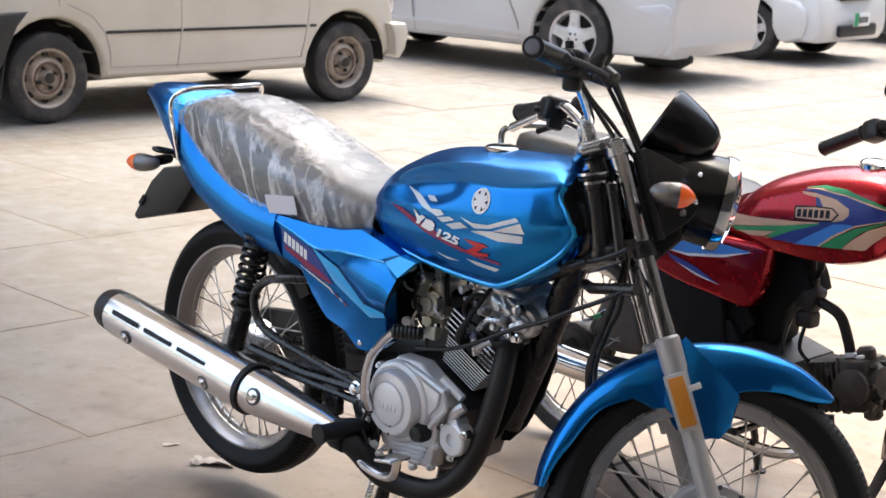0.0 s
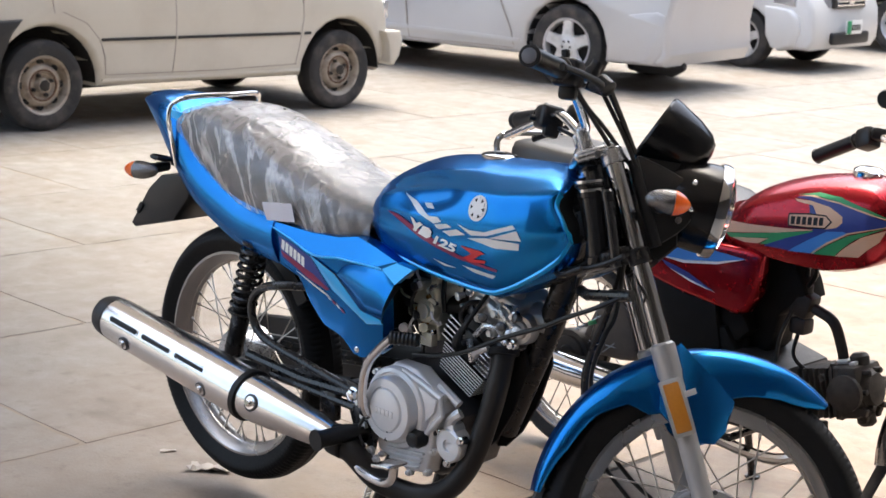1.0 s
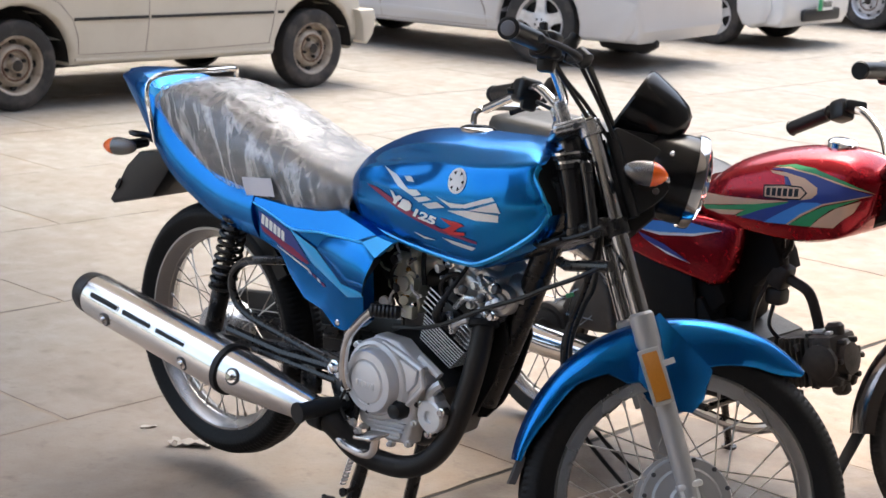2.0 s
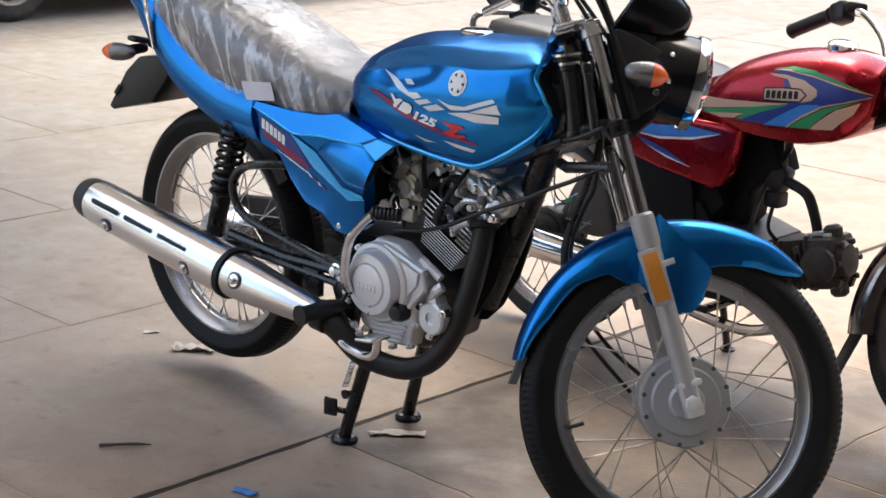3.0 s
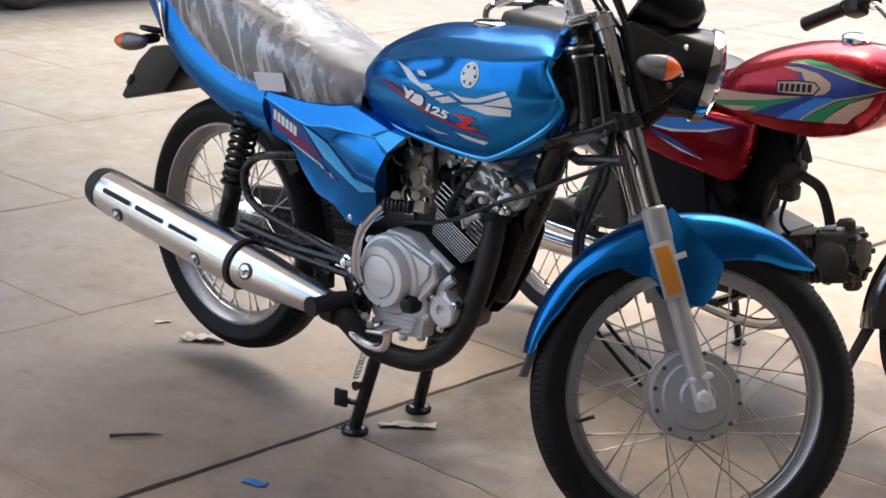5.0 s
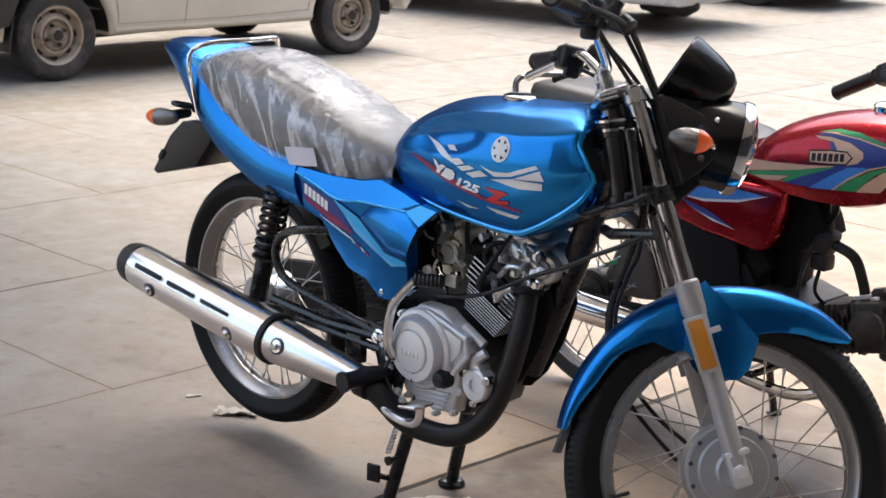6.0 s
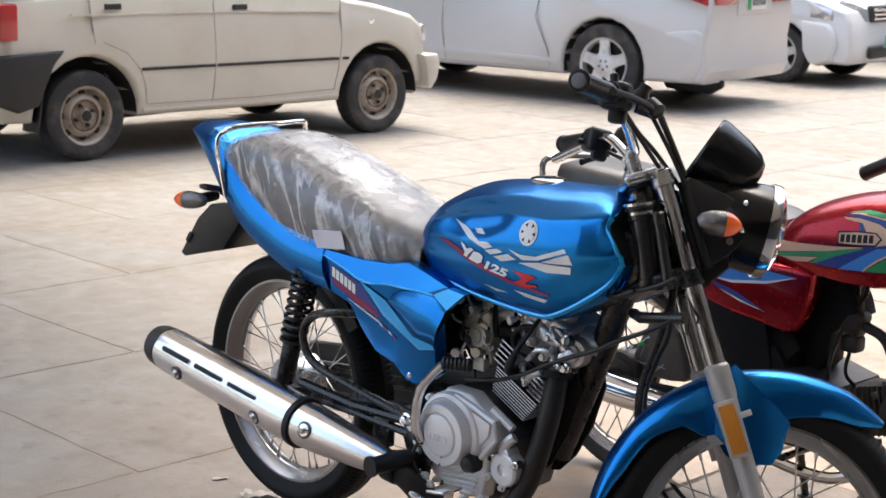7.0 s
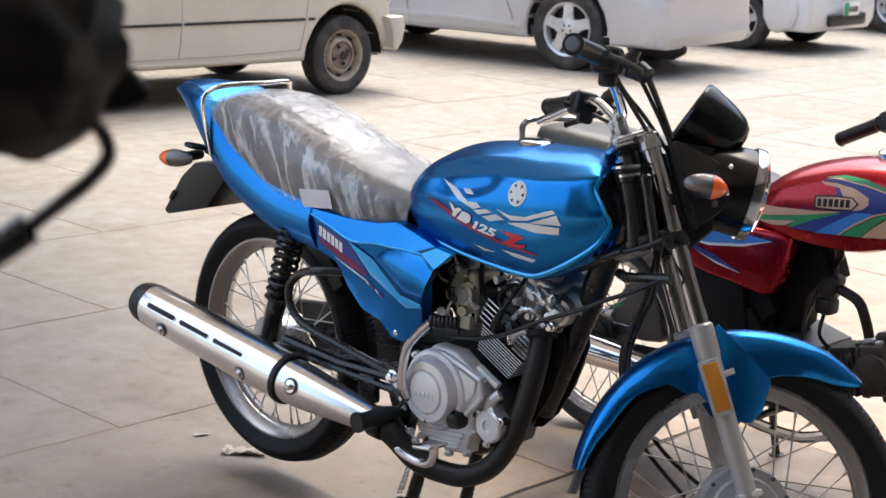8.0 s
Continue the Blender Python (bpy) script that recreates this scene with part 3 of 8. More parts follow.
def letters(text, height, start, along, up, bvh, mat, parent, name, lean=0.0, spread=1.0, weight=0.022):
    """Raised print on a panel: built-in font, each text one sticker. start, along, up are in (x, z)."""
    cu = bpy.data.curves.new("print", "FONT")
    cu.body, cu.size, cu.offset = text, 1.0, weight
    tmp = bpy.data.objects.new("print", cu)
    scene.collection.objects.link(tmp)
    me = tmp.to_mesh()
    bm = bmesh.new()
    bm.from_mesh(me)
    tmp.to_mesh_clear()
    bpy.data.objects.remove(tmp)
    a, b, s = V(along).normalized(), V(up).normalized(), V(start)
    for v in bm.verts:
        q = s + a * ((v.co.x * spread + v.co.y * lean) * height / 0.7) + b * (v.co.y * height / 0.7)
        p, no, _, _ = bvh.ray_cast(V((q.x, -1, q.y)), V((0, 1, 0)))
        if p is None:
            p, no, _, _ = bvh.find_nearest(V((q.x, -0.16, q.y)))
        if no.y > 0:
            no = -no
        v.co = p + no * 0.0018
    return part(name, bm, mat, parent)


def bvh_of(ob):
    from mathutils.bvhtree import BVHTree
    me = ob.data
    return BVHTree.FromPolygons([v.co.copy() for v in me.vertices], [p.vertices[:] for p in me.polygons])


def indicator_lamp(parent, c, out, name="indicator", back=(1, 0, 0), fat=1.0, long=1.0):
    """A stalked drop-shaped lamp: bright bowl under a clear lens, orange tip. out points away from the bike; back along the lamp."""
    c, out, back = V(c), V(out).normalized(), V(back).normalized()

    def drop(prof):
        bm = bmesh.new()
        lathe(bm, [(h * long, r * fat) for h, r in prof], c, back, 20)
        return bm

    bm = bmesh.new()
    tube(bm, [c - out * 0.085, c - out * 0.015], [0.012, 0.013], 10)
    body = part(name, bm, BLACK_PLASTIC, parent, "black stalked turn signal with clear lens")
    part("reflector_bowl", drop([(-0.036, 0.003), (-0.031, 0.012), (-0.020, 0.019), (-0.005, 0.0235), (0.008, 0.0250), (0.016, 0.0245)]), SMOKED_BOWL, body, "smoky clear lens half")
    part("amber_tip", drop([(0.0165, 0.0262), (0.028, 0.0228), (0.038, 0.0165), (0.046, 0.008), (0.049, 0.002)]), ORANGE, body, "orange lens tip")
    part("lens", drop([(-0.038, 0.003), (-0.032, 0.0135), (-0.020, 0.0205), (-0.005, 0.0250), (0.008, 0.0265), (0.016, 0.0262), (0.0162, 0.002)]), SMOKE, body)
    return body


# ---- the blue motorcycle; x runs to its front, its rear axle stands over the origin ----
RAKE = radians(26.5)
STEER_AXIS = V((-math.sin(RAKE), 0, math.cos(RAKE)))
STEER_FOOT = V((1.2687, 0, 0.2829))
STEER = Matrix.Translation(STEER_FOOT) @ Matrix.Rotation(radians(47.85), 4, STEER_AXIS) @ Matrix.Translation(-STEER_FOOT)
AXLE_R, AXLE_F = V((0, 0, 0.343)), V((1.30, 0, 0.2945))

bike = thing("motorcycle", "new metallic blue motorcycle on centre stand, seat wrapped in plastic", "motorcycle", group="motorcycles parked in a row")


def bike_wheels():
    rear = spoked_wheel(bike, "rear_wheel", AXLE_R, (0, -1, 0), 0.302, 0.238, 0.050, 0.058, 0.042, RUBBER, RIM, HEAD_ALLOY, SPOKE)
    front = spoked_wheel(bike, "front_wheel", AXLE_F, (0, -1, 0), 0.3035, 0.238, 0.037, 0.085, 0.05, RUBBER, RIM, FORK_GREY, SPOKE, STEER, bolts=12)
    bm = bmesh.new()
    box(bm, (1.302, -0.088, 0.2965), (0.034, 0.030, 0.058), Matrix.Rotation(-RAKE, 3, "Y"), 0.005)
    box(bm, (1.292, -0.088, 0.327), (0.046, 0.036, 0.012), Matrix.Rotation(-RAKE, 3, "Y"), 0.004)
    lathe(bm, [(0, 0.013), (0.012, 0.013), (0.014, 0.009)], (1.302, -0.102, 0.2955), (0, -1, 0), 6)
    part("axle_nut", moved(bm, STEER), ALLOY, front)
    bm = bmesh.new()
    lathe(bm, [(0, 0.016), (0.05, 0.016), (0.056, 0.012), (0.09, 0.009)], (0, -0.09, 0.343), (0, -1, 0), 12)
    part("axle_nut", bm, ALLOY, rear)
    bm = bmesh.new()
    tube(bm, [V((1.30 - 0.205, -0.008, 0.2985 - 0.09)), V((1.30 - 0.175, -0.012, 0.2985 - 0.075))], 0.004, 8)
    part("valve", moved(bm, STEER), BLACK_PLASTIC, front)


def tank_ring(s, grow=0.0):
    """The tank's half section at the share s from its rear to its front."""
    low = [(0.505, 0.742), (0.565, 0.703), (0.68, 0.686), (0.77, 0.678), (0.864, 0.674), (0.916, 0.683), (0.983, 0.722), (1.030, 0.763), (1.045, 0.802)]
    top = [(0.435, 0.785), (0.505, 0.845), (0.575, 0.880), (0.65, 0.902), (0.735, 0.914), (0.80, 0.917), (0.870, 0.921), (0.925, 0.921), (0.985, 0.908)]
    wide = [0.098, 0.128, 0.152, 0.162, 0.167, 0.167, 0.152, 0.130, 0.114]
    fore = min(1.0, max(0.0, (s - 0.5) / 0.35))
    sb = curve_at(spline([(x, 0, z) for x, z in low], 6), s)
    st = curve_at(spline([(x, 0, z) for x, z in top], 6), s)
    w = float(np.interp(s * 8, range(9), wide)) + grow
    out = []
    for v in np.linspace(0, 1, 61):
        rise = float(np.interp(v, [0, 0.10, 0.3, 0.5, 0.66, 0.8, 0.9, 1], [0, 0.10, 0.36, 0.62, 0.82, 0.935, 0.98, 1.0]))
        half = float(np.interp(v, [0, 0.05, 0.12, 0.3, 0.5, 0.62, 0.72, 0.82, 0.92, 1], [0.72, 0.85, 0.93, 1.0, 0.935, 0.865, 0.755, 0.53, 0.25, 0]))
        half = lerp(half, float(np.interp(v, [0, 0.05, 0.12, 0.3, 0.5, 0.62, 0.72, 0.82, 0.92, 1], [0.90, 0.95, 0.98, 1.0, 0.95, 0.89, 0.77, 0.53, 0.25, 0])), fore)
        ahead = float(np.interp(v, [0, 0.55, 0.7, 0.85, 1], [0, 0.07, 0.20, 0.66, 1.0]))
        p = V((lerp(sb.x, st.x, ahead), -w * half, lerp(sb.z, st.z, rise)))
        # the front edge bends back below the nose
        p.x -= 0.030 * max(0.0, s - 0.75) / 0.25 * math.exp(-(((p.z - 0.874) / 0.026) ** 2))
        # knee hollow behind the emblem, under the shoulder
        far = math.hypot((p.x - 0.695) / 0.098, (p.z - 0.846 - 0.10 * (p.x - 0.70)) / 0.030)
        dent = 0.010 / (1 + math.exp((far - 1) / 0.10))
        # raised cheek that carries the emblem
        cheek = 0.008 / (1 + math.exp(-((p.z - 0.785 - 0.10 * max(0.0, p.x - 0.80)) / 0.006))) * (1 if 0.2 < v < 0.7 else 0)
        p.y += dent - cheek
        out.append(p)
    for _ in range(3):
        out = [out[0]] + [a * 0.25 + b * 0.5 + c * 0.25 for a, b, c in zip(out, out[1:], out[2:])] + [out[-1]]
    return out


def bike_tank():
    bm = bmesh.new()
    rings = []
    for s in np.linspace(0, 1, 81):
        half = tank_ring(s)
        rings.append(half + [V((p.x, -p.y, p.z)) for p in half[-2::-1]])
    rings = [[sum(rings[0], V()) / len(rings[0])] * len(rings[0])] + rings
    loft(bm, rings, around=True, caps=False)
    bmesh.ops.remove_doubles(bm, verts=bm.verts, dist=1e-6)
    tank = part("tank", bm, BLUE, bike, "metallic blue fuel tank with stickers", angle=50)
    # hollow inside the tank's front rim, its shade painted as a black liner
    bm = bmesh.new()
    rim = [V((p.x - 0.004, p.y * 0.985, p.z)) for p in rings[-1]]
    loft(bm, [rim, [V((p.x - 0.05, p.y * 0.95, p.z)) for p in rim], [V((p.x - 0.052, p.y * 0.1, lerp(p.z, 0.82, 0.8))) for p in rim]], around=True, caps=True)
    part("tank_hollow", bm, BLACK_PLASTIC, tank)
    # rolled edge along the bottom and up the front, its highlight painted light blue
    for side in (-1, 1):
        bm = bmesh.new()
        edge = []
        for s in np.linspace(0.10, 1, 40):
            r = tank_ring(s)
            edge.append(V((r[3].x, r[3].y * -side, r[3].z)))
        front = tank_ring(1.0)
        edge += [V((p.x, p.y * -side, p.z)) for p in front[3:40]]
        rows = [[p + V((0, side * 0.003, 0.006)), p + V((0, side * 0.006, 0.0)), p + V((0, side * 0.001, -0.006)), p + V((0, -side * 0.008, -0.003))] for p in edge]
        loft(bm, rows, around=True, caps=True)
        part("tank_edge", bm, CYAN, tank, "edge strip with its bevel highlight painted light blue")
    bm = bmesh.new()
    lathe(bm, [(0, 0.036), (0.004, 0.036), (0.006, 0.034), (0.008, 0.028), (0.009, 0.01)], (0.762, 0.0, 0.912), (0.03, 0, 1), 28)
    cap = part("tank_cap", bm, FORK_STEEL, tank, "chromed filler cap")
    bm = bmesh.new()
    lathe(bm, [(0, 0.009), (0.003, 0.009)], (0.762, 0, 0.921), (0.03, 0, 1), 12)
    part("keyhole", bm, DARK_ALLOY, cap)
    # black steel gusset round the head tube, inside the tank's mouth
    bm = bmesh.new()
    prism(bm, [(0.90, 0.715), (0.955, 0.700), (1.045, 0.748), (1.062, 0.80), (1.035, 0.86), (0.97, 0.875)], -0.078, 0.078, 0.012, 2)
    part("head_gusset", bm, BLACK_PAINT, bike)
    b = bvh_of(tank)

    def bars(polys, mat, name):
        for q in polys:
            decal(name, q, b, mat, tank)

    # emblem: pale ring with a plain six-armed shape
    t = np.linspace(0, 2 * math.pi, 28, endpoint=False)
    ex, ez = 0.858, 0.843
    decal("emblem", [(ex + 0.0235 * math.cos(a), ez + 0.0235 * math.sin(a)) for a in t], b, WHITE, tank)
    decal("emblem_disc", [(ex + 0.0185 * math.cos(a), ez + 0.0185 * math.sin(a)) for a in t], b, MATT_BLACK, tank, 0.0018)
    for k in range(3):
        a = k * math.pi / 3 + 0.5
        d, e = V((math.cos(a), math.sin(a))), V((-math.sin(a), math.cos(a)))
        decal("emblem_bar", [V((ex, ez)) + d * i * 0.018 + e * j * 0.0055 for i, j in ((-1, -1), (1, -1), (1, 1), (-1, 1))], b, WHITE, tank, 0.0024)
    return tank, b


def bike_tank_print(tank, b):
    def sticker(pts, mat, name="stripe", lift=0.0014):
        decal(name, pts, b, mat, tank, lift)

    sticker([(0.627, 0.833), (0.672, 0.826), (0.730, 0.807), (0.756, 0.810), (0.770, 0.803), (0.748, 0.796), (0.696, 0.807), (0.643, 0.827)], SILVER)
    for q in ([(0.748, 0.794), (0.785, 0.802), (0.800, 0.798), (0.765, 0.788)], [(0.774, 0.786), (0.814, 0.797), (0.836, 0.790), (0.794, 0.780)], [(0.700, 0.826), (0.721, 0.829), (0.740, 0.821), (0.716, 0.819)]):
        sticker(q, SILVER, "slanted_bar")
    sticker([(0.813, 0.807), (0.847, 0.801), (0.886, 0.804), (0.948, 0.827), (0.955, 0.821), (0.892, 0.798), (0.852, 0.792)], SILVER, "swoosh")
    sticker([(0.898, 0.795), (0.958, 0.818), (0.968, 0.800)], SILVER, "swoosh")
    sticker([(0.841, 0.785), (0.893, 0.794), (0.964, 0.795), (0.963, 0.782), (0.914, 0.778)], SILVER, "swoosh")
    sticker([(0.593, 0.794), (0.629, 0.793), (0.714, 0.774), (0.821, 0.748), (0.917, 0.738), (0.917, 0.733), (0.814, 0.741), (0.710, 0.760)], MAROON)
    sticker([(0.827, 0.730), (0.862, 0.729), (0.915, 0.726), (0.906, 0.719), (0.857, 0.722)], SILVER)
    sticker([(0.743, 0.727), (0.778, 0.723), (0.810, 0.721), (0.777, 0.718)], SILVER)
    # model mark: two plain slanted shapes, the figures, a red stroke
    for q in ([(0.676, 0.797), (0.685, 0.795), (0.694, 0.787), (0.706, 0.791), (0.715, 0.788), (0.699, 0.777), (0.694, 0.770), (0.684, 0.772), (0.688, 0.779)], [(0.716, 0.786), (0.735, 0.785), (0.743, 0.779), (0.738, 0.774), (0.740, 0.768), (0.728, 0.763), (0.700, 0.768)]):
        sticker(q, WHITE, "mark", 0.0020)
    letters("125", 0.0150, (0.741, 0.7600), (0.080, -0.010), (0.009, 0.080), b, WHITE, tank, "figures", lean=0.45, spread=2.15, weight=0.045)
    for q in ([(0.825, 0.768), (0.877, 0.767), (0.890, 0.763), (0.866, 0.756), (0.846, 0.761)], [(0.866, 0.763), (0.881, 0.761), (0.853, 0.743), (0.832, 0.746)], [(0.829, 0.748), (0.852, 0.747), (0.890, 0.751), (0.890, 0.745), (0.851, 0.741)]):
        sticker(q, SCARLET, "red_mark", 0.0022)


def bike_seat():
    xs = [-0.168, -0.148, -0.105, -0.05, 0.018, 0.12, 0.20, 0.30, 0.40, 0.48, 0.53, 0.55]
    zt = [0.872, 0.897, 0.912, 0.917, 0.914, 0.893, 0.867, 0.832, 0.802, 0.790, 0.785, 0.775]
    zb = [0.860, 0.850, 0.835, 0.812, 0.772, 0.733, 0.716, 0.703, 0.693, 0.698, 0.722, 0.742]
    wd = [0.07, 0.098, 0.115, 0.124, 0.130, 0.136, 0.138, 0.136, 0.130, 0.122, 0.108, 0.095]

    def rings(grow, wave):
        out = []
        for s in np.linspace(0, 1, 320 if wave else 64):
            i = s * 11
            x, a, c, w = (float(np.interp(i, range(12), q)) for q in (xs, zt, zb, wd))
            h = a - c
            row = []
            profile = [(-0.96, 0.0), (-1.0, 0.12), (-1.01, 0.3), (-0.99, 0.5), (-0.94, 0.66), (-0.86, 0.79), (-0.73, 0.895), (-0.5, 0.968), (-0.25, 0.995), (0, 1.0), (0.25, 0.995), (0.5, 0.968), (0.73, 0.895), (0.86, 0.79), (0.94, 0.66), (0.99, 0.5), (1.01, 0.3), (1.0, 0.12), (0.96, 0.0)]
            if wave:
                profile = [tuple(lerp(V(a), V(b), t)) for a, b in zip(profile, profile[1:]) for t in (0, 1 / 6, 2 / 6, 3 / 6, 4 / 6, 5 / 6)] + profile[-1:]
            for u, v in profile:
                p = V((x - 0.05 * max(0.0, 0.6 - v) * (s > 0.9), u * (w + grow), c + v * h + grow * (v > 0.5)))
                if wave:
                    side = abs(u) > 0.8
                    sway = noise.noise(V((p.x * 5, p.z * 8, 2))) * 0.11
                    ahead = (0.84 - p.z) * (0.25 - 1.5 * max(0.0, p.x - 0.25))
                    q = V((p.x + sway + ahead, p.z * 0.22, u * 0.5))
                    fold = 0.62 - 2.0 * abs(noise.noise(q * 10))
                    fine = 0.62 - 2.0 * abs(noise.noise(q * 31 + V((5, 3, 1))))
                    crinkle = max(0.0, 1.0 - 7.0 * abs(noise.noise(V((p.x * 34 + p.y * 20, p.y * 42, p.z * 30))))) * 1.2
                    patch = max(0.0, min(1.0, 4.0 * noise.noise(V((p.x * 11, p.y * 13, 4))) + 0.7))
                    down = min(1.0, max(0.0, (1.0 - v) / 0.55))
                    push = ((fold + fine * 0.28) * down + crinkle * patch * 0.32 * (1 - down * 0.8)) * wave
                    p += V((0, (1 if u > 0 else -1) if side else u * 0.5, 0.25 if side else 1.0)) * max(push, -0.006)
                row.append(p)
            out.append(row)
        return out

    bm = bmesh.new()
    loft(bm, rings(0, 0))
    part("seat", bm, SEAT_VINYL, bike, "black vinyl dual seat", angle=60)
    bm = bmesh.new()
    loft(bm, rings(0.007, 0.0075), caps=False)
    part("seat_wrap", bm, WRAP, bike, "crumpled clear polythene cover over the seat", angle=70)
    bm = bmesh.new()
    rows = []
    for i, x in enumerate(np.linspace(0.226, 0.318, 6)):
        rows.append([V((x + 0.006 * k, -0.1535 - 0.002 * math.sin(i * 2.1 + k), 0.752 + i * 0.0022 - 0.037 * k / 3)) for k in range(4)])
    loft(bm, rows, around=False)
    part("tape", bm, TAPE, bike, "strip of white tape on the wrap")


def bike_tail():
    low = [(-0.388, 0.004, 0.877), (-0.312, 0.052, 0.864), (-0.247, 0.080, 0.842), (-0.190, 0.097, 0.803), (-0.130, 0.110, 0.757), (-0.056, 0.122, 0.709), (0.055, 0.131, 0.663), (0.15, 0.141, 0.640), (0.292, 0.154, 0.628)]
    up = [(-0.382, 0.004, 0.903), (-0.285, 0.048, 0.917), (-0.19, 0.088, 0.908), (-0.105, 0.105, 0.862), (-0.055, 0.113, 0.812), (0.005, 0.119, 0.778), (0.09, 0.126, 0.748), (0.16, 0.135, 0.732), (0.264, 0.146, 0.724)]
    for side in (-1, 1):
        a, b = spline(low, 6), spline(up, 6)
        rows = []
        for p, q in zip(a, b):
            row = []
            for v in np.linspace(0, 1, 9):
                r = lerp(p, q, v)
                bulge = 0.019 * math.sin(math.pi * v ** 1.15) ** 0.8
                row.append(V((r.x, side * (r.y + bulge), r.z)))
            row += [V((q.x, side * (q.y - 0.012), q.z - 0.003)), V((p.x, side * (p.y - 0.012), p.z + 0.003))]
            rows.append(row)
        bm = bmesh.new()
        loft(bm, rows)
        part("tail_panel", bm, BLUE, bike, "blue tail panel", angle=48)
    # top deck of the tail, between the side panels, behind the seat
    bm = bmesh.new()
    rows = []
    for x, w, z in ((-0.382, 0.004, 0.903), (-0.335, 0.026, 0.913), (-0.285, 0.048, 0.918), (-0.235, 0.072, 0.917), (-0.19, 0.09, 0.906), (-0.160, 0.097, 0.885)):
        rows.append([V((x, w * u, z + 0.006 * (1 - u * u))) for u in np.linspace(-1, 1, 9)] + [V((x, w * u, z - 0.02)) for u in np.linspace(1, -1, 3)])
    loft(bm, rows)
    part("tail_deck", bm, BLUE, bike)
    # inner fillers between rail and seat, light blue
    for side in (-1, 1):
        bm = bmesh.new()
        prism(bm, [(-0.185, 0.900), (-0.13, 0.895), (-0.075, 0.815), (-0.10, 0.810)], side * 0.098, side * 0.107, 0.002)
        part("tail_filler", bm, CYAN, bike)
    # grab rail
    bm = bmesh.new()
    pts = [(-0.112, -0.128, 0.775), (-0.126, -0.130, 0.83), (-0.146, -0.127, 0.880), (-0.144, -0.118, 0.914), (-0.115, -0.090, 0.932), (-0.075, 0.0, 0.938), (-0.095, 0.085, 0.934), (-0.124, 0.115, 0.912), (-0.128, 0.125, 0.875), (-0.116, 0.128, 0.82), (-0.105, 0.125, 0.770)]
    tube(bm, pts, 0.0058, 10, 6)
    part("grab_rail", bm, CHROME, bike, "chromed grab rail")
    # tail lamp below the deck
    bm = bmesh.new()
    box(bm, (-0.285, 0, 0.848), (0.05, 0.06, 0.04), Matrix.Rotation(-0.35, 3, "Y"), 0.012, 3)
    part("tail_lamp", bm, TAIL_RED, bike, "red tail lamp")
    # rear mudguard with plate carrier
    bm = bmesh.new()
    prism(bm, [(-0.115, 0.745), (-0.265, 0.728), (-0.315, 0.688), (-0.385, 0.592), (-0.37, 0.584), (-0.215, 0.625), (-0.165, 0.680)], -0.062, 0.062, 0.006)
    part("rear_mudguard", bm, BLACK_PLASTIC, bike, "black plastic rear mudguard and plate carrier", angle=30)
    bm = bmesh.new()
    box(bm, (-0.345, -0.064, 0.636), (0.03, 0.004, 0.012), Matrix.Rotation(-0.9, 3, "Y"), 0.001)
    part("carrier_slot", bm, MATT_BLACK, bike)
    for side in (-1, 1):
        indicator_lamp(bike, (-0.200, side * 0.158, 0.757), (0.25, side, 0), "rear_indicator", (-1, 0.2 * side, -0.06), 0.80, 1.15)
        bm = bmesh.new()
        tube(bm, [(-0.21, side * 0.075, 0.775), (-0.215, side * 0.12, 0.785), (-0.18, side * 0.13, 0.785), (-0.165, side * 0.085, 0.778)], 0.006, 8, 4)
        part("luggage_hook", bm, BLACK_PLASTIC, bike)
    # inner wheel arch
    bm = bmesh.new()
    rows = []
    for a in np.linspace(radians(35), radians(92), 9):
        d = V((math.cos(a), 0, math.sin(a)))
        c = AXLE_R + d * 0.325
        rows.append([c + V((0, w, 0)) + d * h for w, h in ((-0.06, -0.03), (-0.055, 0), (0, 0.006), (0.055, 0), (0.06, -0.03), (0.05, -0.03), (0.045, -0.005), (-0.045, -0.005), (-0.05, -0.03))])
    loft(bm, rows)
    part("inner_arch", bm, BLACK_PLASTIC, bike)


